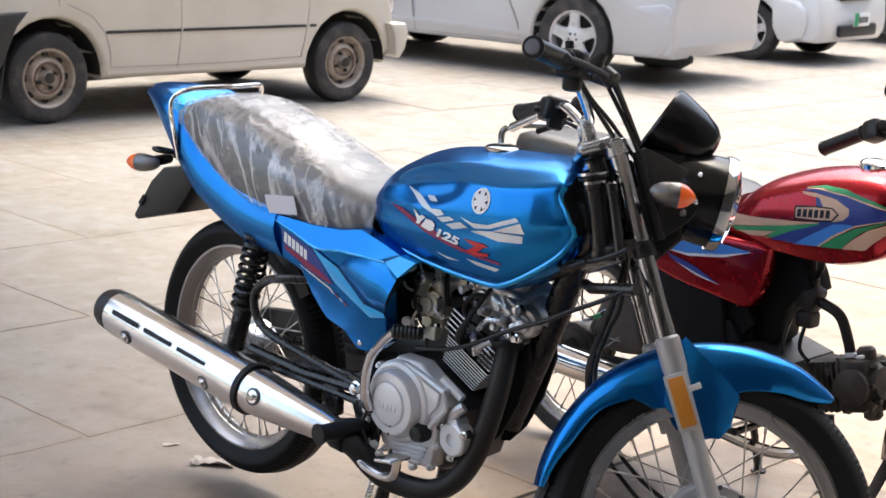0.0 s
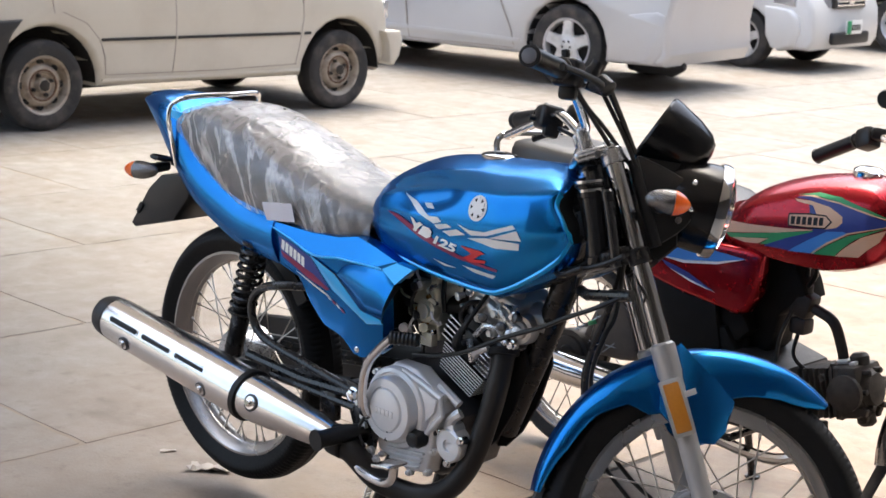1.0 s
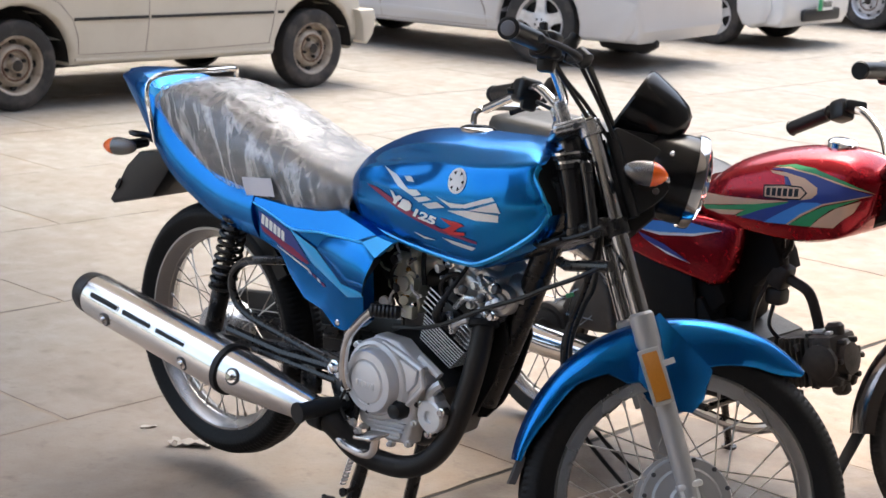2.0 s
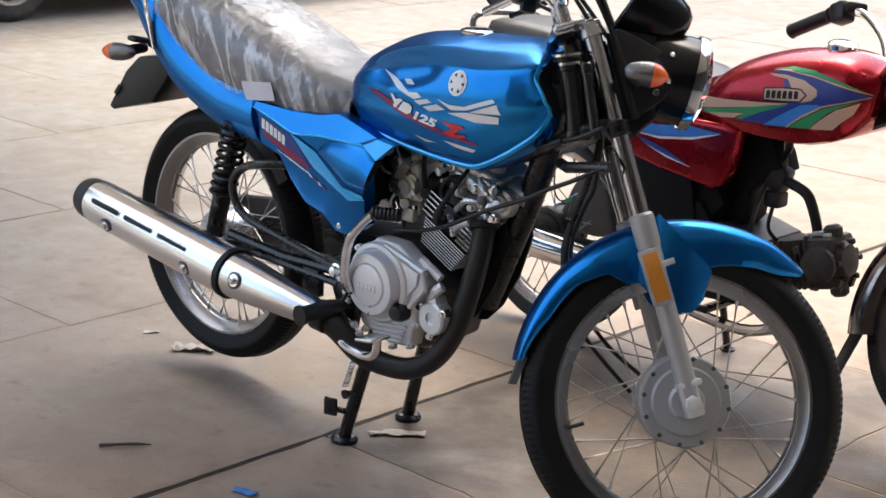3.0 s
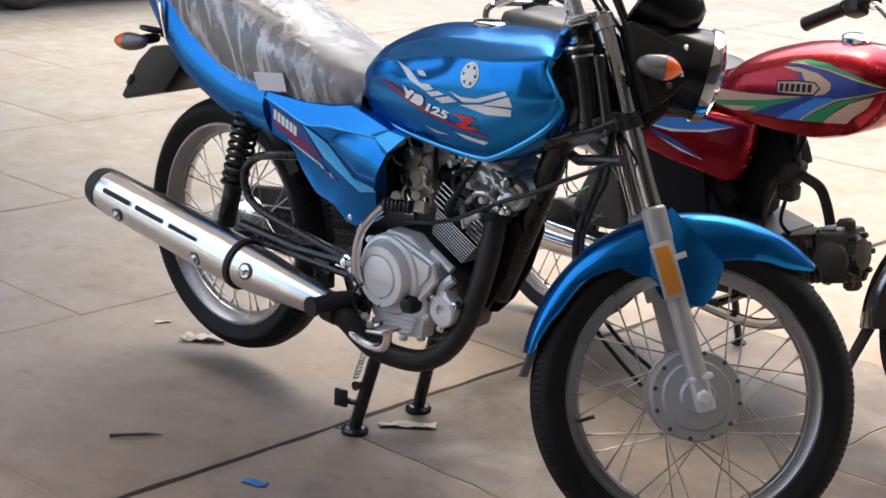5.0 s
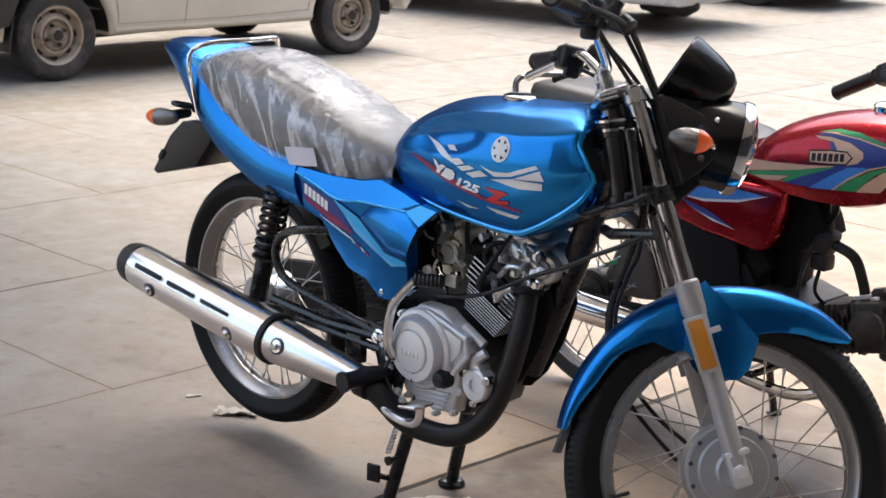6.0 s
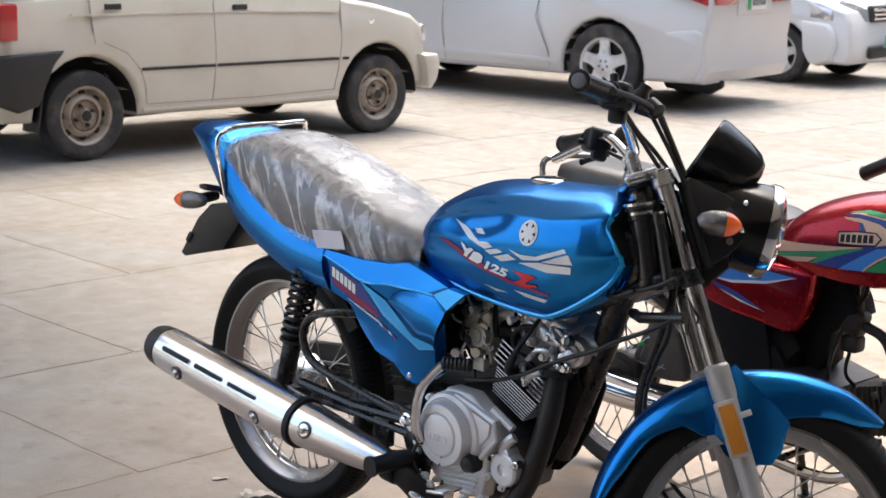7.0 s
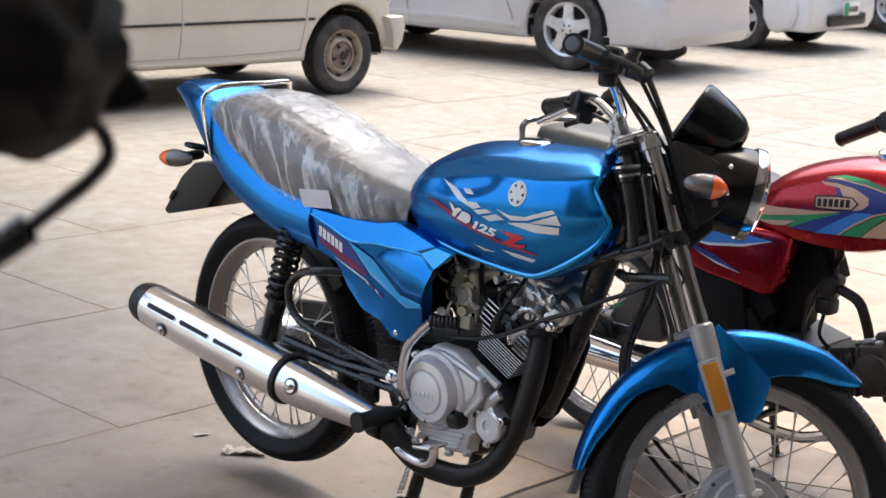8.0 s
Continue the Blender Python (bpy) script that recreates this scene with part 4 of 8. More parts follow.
def bike_side_cover():
    top = [(0.258, 0.150, 0.716), (0.317, 0.150, 0.714), (0.382, 0.148, 0.712), (0.464, 0.145, 0.716), (0.518, 0.143, 0.727), (0.571, 0.144, 0.715), (0.639, 0.150, 0.699), (0.656, 0.160, 0.698)]
    ridge = [(0.266, 0.158, 0.706), (0.340, 0.163, 0.690), (0.411, 0.167, 0.672), (0.484, 0.169, 0.680), (0.520, 0.170, 0.681), (0.556, 0.170, 0.682), (0.600, 0.172, 0.683), (0.622, 0.172, 0.683)]
    low = [(0.413, 0.167, 0.664), (0.470, 0.165, 0.611), (0.519, 0.166, 0.589), (0.582, 0.169, 0.563), (0.625, 0.167, 0.571)]
    mid = [(0.420, 0.169, 0.669), (0.484, 0.169, 0.645), (0.523, 0.170, 0.618), (0.568, 0.172, 0.588), (0.627, 0.172, 0.581)]
    foot = [(0.293, 0.156, 0.631), (0.348, 0.150, 0.612), (0.386, 0.147, 0.562), (0.428, 0.147, 0.526), (0.483, 0.148, 0.513), (0.525, 0.150, 0.486), (0.551, 0.150, 0.483), (0.587, 0.151, 0.495), (0.613, 0.153, 0.514)]
    for side in (-1, 1):
        def at(p, inset=0.0):
            return V((p[0], side * (p[1] - inset), p[2]))

        # plain panel: upper facet, word field, lower field, with a turned-in rim
        bm = bmesh.new()
        loft(bm, [[at(p) for p in top], [at(p) for p in ridge]], around=False)
        word = [at(ridge[0]), at(ridge[1]), at(low[0]), at(low[1]), at((0.428, 0.160, 0.590)), at((0.360, 0.158, 0.616)), at((0.296, 0.158, 0.640))]
        bm.faces.new([bm.verts.new(p) for p in word])
        field = [at((0.296, 0.158, 0.640)), at((0.360, 0.158, 0.616)), at((0.428, 0.160, 0.590)), at(low[1]), at(low[2]), at(low[3]), at(low[4])] + [at(p) for p in foot[::-1]]
        bm.faces.new([bm.verts.new(p) for p in field])
        bm.faces.new([bm.verts.new(at(p)) for p in (ridge[1], ridge[2], low[0])])
        bm.faces.new([bm.verts.new(at(p)) for p in [(0.404, 0.166, 0.668)] + ridge[2:] + [(0.622, 0.171, 0.681), (0.556, 0.169, 0.679), (0.508, 0.167, 0.668), (0.484, 0.167, 0.645)]])
        rim = [at(p) for p in top] + [at(ridge[-1])] + [at(low[4])] + [at(p) for p in foot[::-1]] + [at((0.296, 0.158, 0.640)), at(ridge[0])]
        loft(bm, [rim + rim[:1], [V((p.x, p.y - side * 0.03, p.z)) for p in rim + rim[:1]]], around=False)
        bmesh.ops.triangulate(bm, faces=[f for f in bm.faces if len(f.verts) > 4])
        bmesh.ops.remove_doubles(bm, verts=bm.verts, dist=1e-5)
        cover = part("side_cover", bm, BLUE, bike, "blue side panel with stickers", angle=12)
        # flared half-cone scoop between ridge and band
        up = spline([at(mid[1]), at((0.508, 0.169, 0.668)), at((0.556, 0.171, 0.679)), at((0.622, 0.173, 0.681)), at((0.663, 0.176, 0.661))], 5)
        lo = spline([at(mid[1]), at(mid[2]), at(mid[3]), at((0.598, 0.172, 0.583)), at(mid[4])], 5)
        rows = []
        for i, (p, q) in enumerate(zip(up, lo)):
            s = i / (len(up) - 1)
            row = []
            for v in np.linspace(0, 1, 13):
                r = lerp(p, q, v)
                arch = math.sin(math.pi * v) ** 0.8
                row.append(V((r.x + 0.014 * s * arch, r.y + side * (0.024 * min(1, s * 1.6)) * arch, r.z)))
            rows.append(row)
        bm = bmesh.new()
        loft(bm, rows, around=False)
        loft(bm, [rows[-1], [V((p.x - 0.006, p.y - side * 0.006, lerp(p.z, 0.62, 0.08))) for p in rows[-1]]], around=False)
        bmesh.ops.remove_doubles(bm, verts=bm.verts, dist=1e-5)
        part("scoop", bm, BLUE, cover, "flared air scoop", angle=40)
        # shadowed scoop mouth painted as a black inner cone
        bm = bmesh.new()
        inner = [V((p.x - 0.005, p.y - side * 0.006, lerp(p.z, 0.62, 0.06))) for p in rows[-1]]
        loft(bm, [inner, [V((p.x - 0.03, p.y - side * 0.05, lerp(p.z, 0.62, 0.4))) for p in inner]], around=False)
        part("scoop_inside", bm, BLACK_PLASTIC, cover)
        # light blue band under the scoop, thin painted ridge highlight above, corner patch
        bm = bmesh.new()
        band = [(0.405, 0.167, 0.671)] + mid[1:]
        under = [(0.406, 0.166, 0.669)] + low[1:]
        loft(bm, [[at(p, -0.0025) for p in band], [at(p, -0.004) for p in [tuple(lerp(V(a), V(b), 0.5)) for a, b in zip(band, under)]], [at(p, -0.001) for p in under], [at(p, 0.008) for p in under]], around=False)
        part("scoop_edge", bm, CYAN, cover, "light blue band", angle=25)
        bm = bmesh.new()
        line = spline([at(p, -0.0005) for p in ridge], 3)
        tube(bm, line, [0.0012 + 0.0014 * min(1, i / 6) for i in range(len(line))], 6)
        part("scoop_ridge", bm, CYAN, cover)
        bm = bmesh.new()
        corner = [at((0.622, 0.173, 0.684)), at((0.656, 0.166, 0.701)), at((0.697, 0.161, 0.695)), at((0.665, 0.178, 0.661))]
        loft(bm, [[corner[0], corner[1]], [corner[3], corner[2]]], around=False)
        loft(bm, [corner + corner[:1], [V((p.x - 0.004, p.y - side * 0.02, p.z)) for p in corner + corner[:1]]], around=False)
        part("scoop_corner", bm, CYAN, cover, angle=20)
        bm = bmesh.new()
        lathe(bm, [(0, 0.007), (0.004, 0.007), (0.006, 0.004)], (0.536, side * 0.149, 0.497), (0, side, 0), 10)
        part("screw", bm, CHROME, cover)
        if side < 0:
            b = bvh_of(cover)
            decal("navy_field", [(0.290, 0.690), (0.340, 0.682), (0.404, 0.664), (0.464, 0.606), (0.396, 0.616), (0.302, 0.647)], b, NAVY, cover, 0.0006)
            start, a, u = V((0.304, 0.687)), V((0.080, -0.027)).normalized(), V((-0.10, -1)).normalized()
            for k in range(6):
                o = start + a * k * 0.0142
                decal("word_bar", [o, o + a * 0.0110, o + a * 0.0110 + u * 0.0215, o + u * 0.0215], b, WHITE, cover, 0.0016)
            decal("stripe", [(0.299, 0.661), (0.378, 0.639), (0.408, 0.632), (0.462, 0.609), (0.452, 0.605), (0.382, 0.622), (0.310, 0.649)], b, MAROON, cover, 0.0012)
            decal("stripe", [(0.348, 0.628), (0.403, 0.613), (0.456, 0.597), (0.462, 0.590), (0.403, 0.608), (0.359, 0.623)], b, SILVER, cover, 0.0012)
            for k in range(4):
                o = V((0.452 + 0.014 * k, 0.596 - 0.0062 * k))
                decal("chequer", [o, o + V((0.010, -0.004)), o + V((0.014, -0.011)), o + V((0.004, -0.008))], b, SILVER if k % 2 == 0 else MAROON, cover, 0.0014)


def bike_frame():
    bm = bmesh.new()
    tube(bm, [(0.945, 0, 0.90), (1.00, 0, 0.79)], 0.032, 16)
    tube(bm, [(0.965, 0, 0.84), (0.80, 0, 0.80), (0.55, 0, 0.72), (0.45, 0, 0.68)], 0.019, 10, 5)
    tube(bm, [(0.985, 0, 0.80), (0.930, 0, 0.64), (0.850, 0, 0.45), (0.815, 0, 0.37)], 0.027, 14, 5)
    for y in (-0.085, 0.085):
        tube(bm, [(0.50, y * 0.9, 0.70), (0.30, y, 0.70), (0.08, y, 0.73), (-0.18, y, 0.775)], 0.012, 8, 4)
        tube(bm, [(0.50, y * 0.9, 0.70), (0.50, y, 0.55), (0.51, y, 0.40), (0.55, y, 0.30)], 0.014, 8, 4)
        tube(bm, [(0.50, y, 0.52), (0.36, y, 0.62), (0.19, y, 0.715)], 0.012, 8, 4)
    frame_ob = part("bike_frame", bm, BLACK_PAINT, bike, "black tubular frame")
    for y in (-0.036, 0.036):
        bm = bmesh.new()
        prism(bm, [(0.79, 0.42), (0.83, 0.52), (0.890, 0.56), (0.900, 0.52), (0.870, 0.43), (0.83, 0.36), (0.79, 0.32), (0.75, 0.31)], y - 0.004, y + 0.004, 0.002)
        part("engine_plate", bm, DEEP_BLACK, frame_ob)
    bm = bmesh.new()
    prism(bm, [(0.836, 0.40), (0.858, 0.45), (0.89, 0.54), (0.88, 0.55), (0.846, 0.46), (0.826, 0.41)], -0.034, 0.034, 0.003)
    part("engine_guard", bm, DEEP_BLACK, frame_ob)
    # swing arm
    for y in (-0.098, 0.098):
        bm = bmesh.new()
        tube(bm, [(0.52, y, 0.40), (0.30, y, 0.377), (0.05, y, 0.345), (-0.04, y, 0.342)], 0.017, 10)
        box(bm, (-0.03, y, 0.343), (0.09, 0.02, 0.045), None, 0.006)
        part("swing_arm", bm, BLACK_PAINT, bike, "black swing arm")
    # grab loop and footrest hanger on each side
    for y in (-0.16, 0.16):
        bm = bmesh.new()
        tube(bm, [(0.375, y * 0.8, 0.592), (0.30, y, 0.584), (0.245, y, 0.568), (0.210, y, 0.535), (0.212, y, 0.495), (0.255, y, 0.458), (0.40, y, 0.432), (0.53, y * 0.95, 0.408)], 0.0095, 10, 6)
        part("side_loop", bm, BLACK_PAINT, bike, "black bent tube guard")
        bm = bmesh.new()
        tube(bm, [(0.28, y, 0.385), (0.40, y * 0.98, 0.380), (0.54, y * 0.95, 0.374)], 0.009, 8)
        tube(bm, [(0.20, y, 0.41), (0.38, y, 0.398), (0.54, y * 0.95, 0.40)], 0.011, 8)
        prism(bm, [(0.515, 0.43), (0.56, 0.425), (0.61, 0.33), (0.60, 0.29), (0.56, 0.29), (0.52, 0.38)], y * 0.93, y * 0.99, 0.003)
        part("footrest_hanger", bm, BLACK_PAINT, bike)
        bm = bmesh.new()
        lathe(bm, [(0, 0.017), (0.006, 0.017), (0.008, 0.012), (0.016, 0.011), (0.018, 0.008)], (0.545, y, 0.405), (0, y, 0), 14)
        part("hanger_bolt", bm, CHROME, bike)
    bm = bmesh.new()
    prism(bm, [(-0.09, 0.40), (0.10, 0.425), (0.50, 0.45), (0.56, 0.40), (0.50, 0.33), (0.10, 0.29), (-0.08, 0.30)], 0.095, 0.125, 0.010, 2)
    part("chain_case", bm, BLACK_PLASTIC, bike, "black enclosed chain case")
    # shock absorbers
    for y in (-0.128, 0.128):
        a, b = V((0.190, y, 0.690)), V((0.105, y, 0.385))
        d = (b - a).normalized()
        bm = bmesh.new()
        tube(bm, [a, b], 0.010, 10)
        tube(bm, [lerp(a, b, 0.55), b], 0.021, 14)
        tube(bm, [a - d * 0.01, lerp(a, b, 0.10)], 0.024, 14)
        shock = part("shock_absorber", bm, BLACK_PAINT, bike, "black shock absorber")
        bm = bmesh.new()
        side = d.orthogonal().normalized()
        up = d.cross(side)
        coil = [lerp(a, b, 0.08 + 0.62 * i / 200) + (side * math.cos(i * 0.33) + up * math.sin(i * 0.33)) * 0.027 for i in range(201)]
        tube(bm, coil, 0.0048, 6)
        part("spring", bm, BLACK_PAINT, shock)
    # centre stand
    for y, x in ((-0.098, 0.512), (0.098, 0.512)):
        bm = bmesh.new()
        tube(bm, [(0.585, y * 0.85, 0.27), (0.512, y, 0.012)], 0.0145, 10)
        lathe(bm, [(0, 0.030), (0.008, 0.030), (0.014, 0.024), (0.016, 0.012)], (x, y, 0.0), (0, 0, 1), 16)
        leg = part("centre_stand_leg", bm, BLACK_PAINT, bike, "black centre stand leg")
        bm = bmesh.new()
        tube(bm, [(0.545, y * 0.94, 0.125), (0.545, y * 1.30, 0.125)], 0.006, 8)
        lathe(bm, [(0, 0.010), (0.006, 0.010)], (0.545, y * 1.30, 0.125), (0, y, 0), 10)
        part("stand_pin", bm, BLACK_PAINT, leg)
    bm = bmesh.new()
    tube(bm, [(0.525, -0.098, 0.07), (0.505, -0.115, 0.075), (0.49, -0.125, 0.08)], 0.007, 8)
    box(bm, (0.495, -0.125, 0.082), (0.032, 0.008, 0.040), Matrix.Rotation(0.3, 3, "Z"), 0.003)
    part("stand_tread", bm, BLACK_PAINT, bike)
    bm = bmesh.new()
    coil = [V((0.57 - 0.0009 * i * 0.45, -0.112 + 0.009 * math.cos(i * 0.8), 0.255 - 0.0011 * i + 0.009 * math.sin(i * 0.8) * 0.3)) for i in range(110)]
    tube(bm, coil, 0.0022, 5)
    part("stand_spring", bm, ALLOY, bike, "bare steel stand spring")
    bm = bmesh.new()
    tube(bm, [(0.585, -0.09, 0.27), (0.585, 0.09, 0.27)], 0.013, 10)
    part("stand_pivot", bm, BLACK_PAINT, bike)


def bike_engine():
    # crankcase
    case = [(0.555, 0.37), (0.575, 0.455), (0.63, 0.488), (0.68, 0.475), (0.755, 0.43), (0.785, 0.405), (0.775, 0.335), (0.758, 0.285), (0.73, 0.268), (0.62, 0.275), (0.57, 0.31)]
    bm = bmesh.new()
    prism(bm, case, -0.10, 0.055, 0.016, 3)
    box(bm, (0.66, 0.075, 0.50), (0.28, 0.05, 0.18), None, 0.02)
    engine = part("engine", bm, DARK_ALLOY, bike, "air-cooled single-cylinder engine with silver covers", angle=40)
    # right casing, stepped
    bm = bmesh.new()
    prism(bm, [(0.572, 0.36), (0.582, 0.44), (0.635, 0.492), (0.70, 0.492), (0.735, 0.47), (0.765, 0.455), (0.778, 0.42), (0.752, 0.375), (0.750, 0.33), (0.738, 0.285), (0.68, 0.278), (0.60, 0.30)], -0.098, -0.142, 0.008, 3)
    part("clutch_casing", bm, COVER, engine, "silver clutch casing", angle=40)
    c = V((0.655, -0.120, 0.404))
    bm = bmesh.new()
    lathe(bm, [(0, 0.084), (0.028, 0.084), (0.035, 0.080), (0.038, 0.073), (0.034, 0.071), (0.034, 0.0675), (0.052, 0.066), (0.058, 0.062), (0.060, 0.047), (0.0570, 0.0455), (0.0570, 0.0445), (0.062, 0.042), (0.064, 0.036), (0.064, 0.001)], c, (0, -1, 0), 56)
    cover = part("clutch_cover", bm, COVER, engine, "round silver clutch cover", angle=30)
    for k in range(5):
        bm = bmesh.new()
        box(bm, c + V((-0.022 + 0.011 * k, -0.0645, -0.004)), (0.007, 0.002, 0.013), None, 0.0006)
        part("word_bar", bm, ALLOY, cover)
    bm = bmesh.new()
    prism(bm, [(0.690, 0.470), (0.764, 0.446), (0.760, 0.419), (0.722, 0.378), (0.716, 0.426)], -0.140, -0.150, 0.003)
    part("casing_panel", bm, COVER, engine)
    bm = bmesh.new()
    tube(bm, [(0.668, -0.146, 0.484), (0.715, -0.146, 0.472), (0.775, -0.146, 0.452), (0.780, -0.146, 0.418), (0.740, -0.146, 0.372)], 0.006, 8)
    part("casing_rim", bm, COVER, engine)
    for k in range(4):
        bm = bmesh.new()
        box(bm, (0.682, -0.140, 0.320 - 0.010 * k), (0.105 - 0.01 * k, 0.02, 0.0045), Matrix.Rotation(-0.12, 3, "Y"), 0.0015)
        part("casing_rib", bm, COVER, engine)
    rng = random.Random(2)
    for x, z in ((0.585, 0.46), (0.772, 0.45), (0.754, 0.335), (0.740, 0.288), (0.69, 0.275), (0.61, 0.292), (0.57, 0.345)):
        bm = bmesh.new()
        lathe(bm, [(0, 0.0075), (0.010, 0.0075), (0.011, 0.0048), (0.016, 0.0048), (0.017, 0.003)], (x, -0.132, z), (0, -1, 0), 10)
        part("casing_bolt", bm, ALLOY, engine)
    # oil pump cover and filler
    bm = bmesh.new()
    lathe(bm, [(-0.02, 0.034), (0.01, 0.034), (0.014, 0.030), (0.014, 0.013), (0.008, 0.012), (0.008, 0.001)], (0.790, -0.124, 0.357), (0, -1, 0), 30)
    prism(bm, [(0.776, 0.36), (0.778, 0.392), (0.786, 0.402), (0.797, 0.400), (0.803, 0.39), (0.804, 0.36)], -0.10, -0.134, 0.004)
    pump = part("oil_filter_cover", bm, ALLOY, engine, "cast round oil filter cover")
    for k in range(3):
        a = k * 2.1 + 0.5
        bm = bmesh.new()
        lathe(bm, [(0, 0.009), (0.016, 0.009), (0.017, 0.006), (0.022, 0.006)], (0.790 + 0.036 * math.cos(a), -0.120, 0.357 + 0.036 * math.sin(a)), (0, -1, 0), 10)
        part("filter_bolt", bm, CHROME, pump)
    bm = bmesh.new()
    lathe(bm, [(0, 0.02), (0.02, 0.02), (0.026, 0.016), (0.034, 0.015), (0.036, 0.010)], (0.722, -0.138, 0.358), (0.1, -1, 0), 12)
    part("oil_filler_cap", bm, BLACK_PLASTIC, engine, "black oil filler cap")
    for pts, r, mat in (([(0.775, -0.12, 0.385), (0.79, -0.128, 0.41), (0.805, -0.12, 0.425)], 0.011, ALLOY), ([(0.75, -0.125, 0.47), (0.80, -0.12, 0.44)], 0.009, ALLOY)):
        bm = bmesh.new()
        tube(bm, pts, r, 8, 3)
        part("casing_boss", bm, mat, engine)
    # leaning cylinder with single fins
    tilt = radians(27)
    ax, across = V((math.sin(tilt), 0, math.cos(tilt))), V((math.cos(tilt), 0, -math.sin(tilt)))
    foot = V((0.735, 0.0, 0.462))
    turn = Matrix.Rotation(tilt, 3, "Y")
    bm = bmesh.new()
    lathe(bm, [(-0.03, 0.05), (0.15, 0.05)], foot, ax, 24)
    box(bm, foot + ax * 0.07, (0.098, 0.132, 0.14), turn, 0.006)
    box(bm, foot + ax * 0.090 - across * 0.004, (0.05, 0.150, 0.060), turn, 0.008)
    part("cylinder", bm, BLACK_PLASTIC, engine, "dark cylinder barrel")
    # close fins round the barrel, wide ones behind and in front of the dark block
    for k in range(9):
        bm = bmesh.new()
        at, w = foot + ax * (0.008 + 0.0063 * k) + across * 0.004, 0.096 + 0.0035 * k
        box(bm, at, (w, 0.152, 0.0024), turn, 0.0008, 1)
        fin = part("fin", bm, BLACK_PLASTIC, engine)
        bm = bmesh.new()
        box(bm, at + V((0, -0.0765, 0)), (w, 0.0014, 0.0026), turn, 0.0004, 1)
        box(bm, at + across * w / 2, (0.0014, 0.152, 0.0026), turn, 0.0004, 1)
        part("fin_edge", bm, FIN_EDGE, fin, "machined bright fin edge")
    for k in range(5):
        bm = bmesh.new()
        at = foot + ax * (0.069 + 0.0115 * k) - across * 0.048
        box(bm, at, (0.050, 0.152, 0.0030), turn, 0.001, 1)
        fin = part("fin", bm, BLACK_PLASTIC, engine)
        bm = bmesh.new()
        box(bm, at + V((0, -0.0765, 0)), (0.050, 0.0014, 0.0034), turn, 0.0004, 1)
        part("fin_edge", bm, FIN_EDGE, fin, "machined bright fin edge")
    for k in range(5):
        bm = bmesh.new()
        box(bm, foot + ax * (0.066 + 0.010 * k) + across * 0.046, (0.040, 0.148, 0.0034), turn, 0.0014, 1)
        part("fin", bm, HEAD_ALLOY, engine)
    # cylinder head and rocker cover
    head = foot + ax * 0.158
    bm = bmesh.new()
    box(bm, head + ax * 0.018, (0.125, 0.135, 0.05), turn, 0.014, 3)
    box(bm, head + ax * 0.055, (0.105, 0.12, 0.035), turn, 0.012, 3)
    lathe(bm, [(-0.05, 0.03), (0.055, 0.03), (0.062, 0.027), (0.062, 0.018), (0.068, 0.016), (0.070, 0.006)], head + ax * 0.025 + across * 0.065, (0.25, -1, 0.1), 20)
    lathe(bm, [(-0.05, 0.028), (0.060, 0.028), (0.066, 0.025), (0.066, 0.017), (0.074, 0.015), (0.076, 0.006)], head + ax * 0.020 - across * 0.028, (0, -1, 0), 20)
    lathe(bm, [(0, 0.030), (0.035, 0.032), (0.05, 0.028), (0.052, 0.020), (0.060, 0.018), (0.062, 0.006)], head + ax * 0.045 + across * 0.055, across + ax * 0.3, 20)
    lathe(bm, [(0, 0.022), (0.02, 0.022), (0.024, 0.016)], head + ax * 0.065 + across * 0.01 + V((0, -0.03, 0)), ax, 14)
    part("cylinder_head", bm, HEAD_GREY, engine, "cast aluminium cylinder head", angle=40)
    for a, b, mat in ((0.05, 0.02, CHROME), (-0.055, 0.03, CHROME), (0.0, 0.065, ALLOY), (0.06, 0.06, CHROME), (-0.045, 0.07, ALLOY), (0.02, 0.035, ALLOY), (0.085, 0.01, CHROME), (0.03, -0.005, ALLOY), (-0.01, 0.0, ALLOY)):
        bm = bmesh.new()
        lathe(bm, [(0, 0.010), (0.010, 0.010), (0.011, 0.007), (0.018, 0.007)], head + across * a + ax * b + V((0, -0.064, 0)), (0, -1, 0), 8)
        part("head_bolt", bm, mat, engine)
    for pts, r, mat in (([(0.772, -0.085, 0.585), (0.765, -0.092, 0.61), (0.78, -0.088, 0.635), (0.80, -0.07, 0.64)], 0.005, BLACK_PLASTIC), ([(0.80, -0.085, 0.575), (0.83, -0.09, 0.60), (0.86, -0.085, 0.60), (0.875, -0.08, 0.575)], 0.006, HEAD_ALLOY), ([(0.80, -0.09, 0.53), (0.82, -0.095, 0.55), (0.84, -0.09, 0.56)], 0.008, ALLOY), ([(0.785, -0.085, 0.56), (0.80, -0.095, 0.545), (0.806, -0.095, 0.525)], 0.007, HEAD_ALLOY), ([(0.84, -0.06, 0.64), (0.87, -0.075, 0.62), (0.90, -0.07, 0.60)], 0.009, HEAD_ALLOY)):
        bm = bmesh.new()
        tube(bm, pts, r, 8, 4)
        part("head_boss", bm, mat, engine)
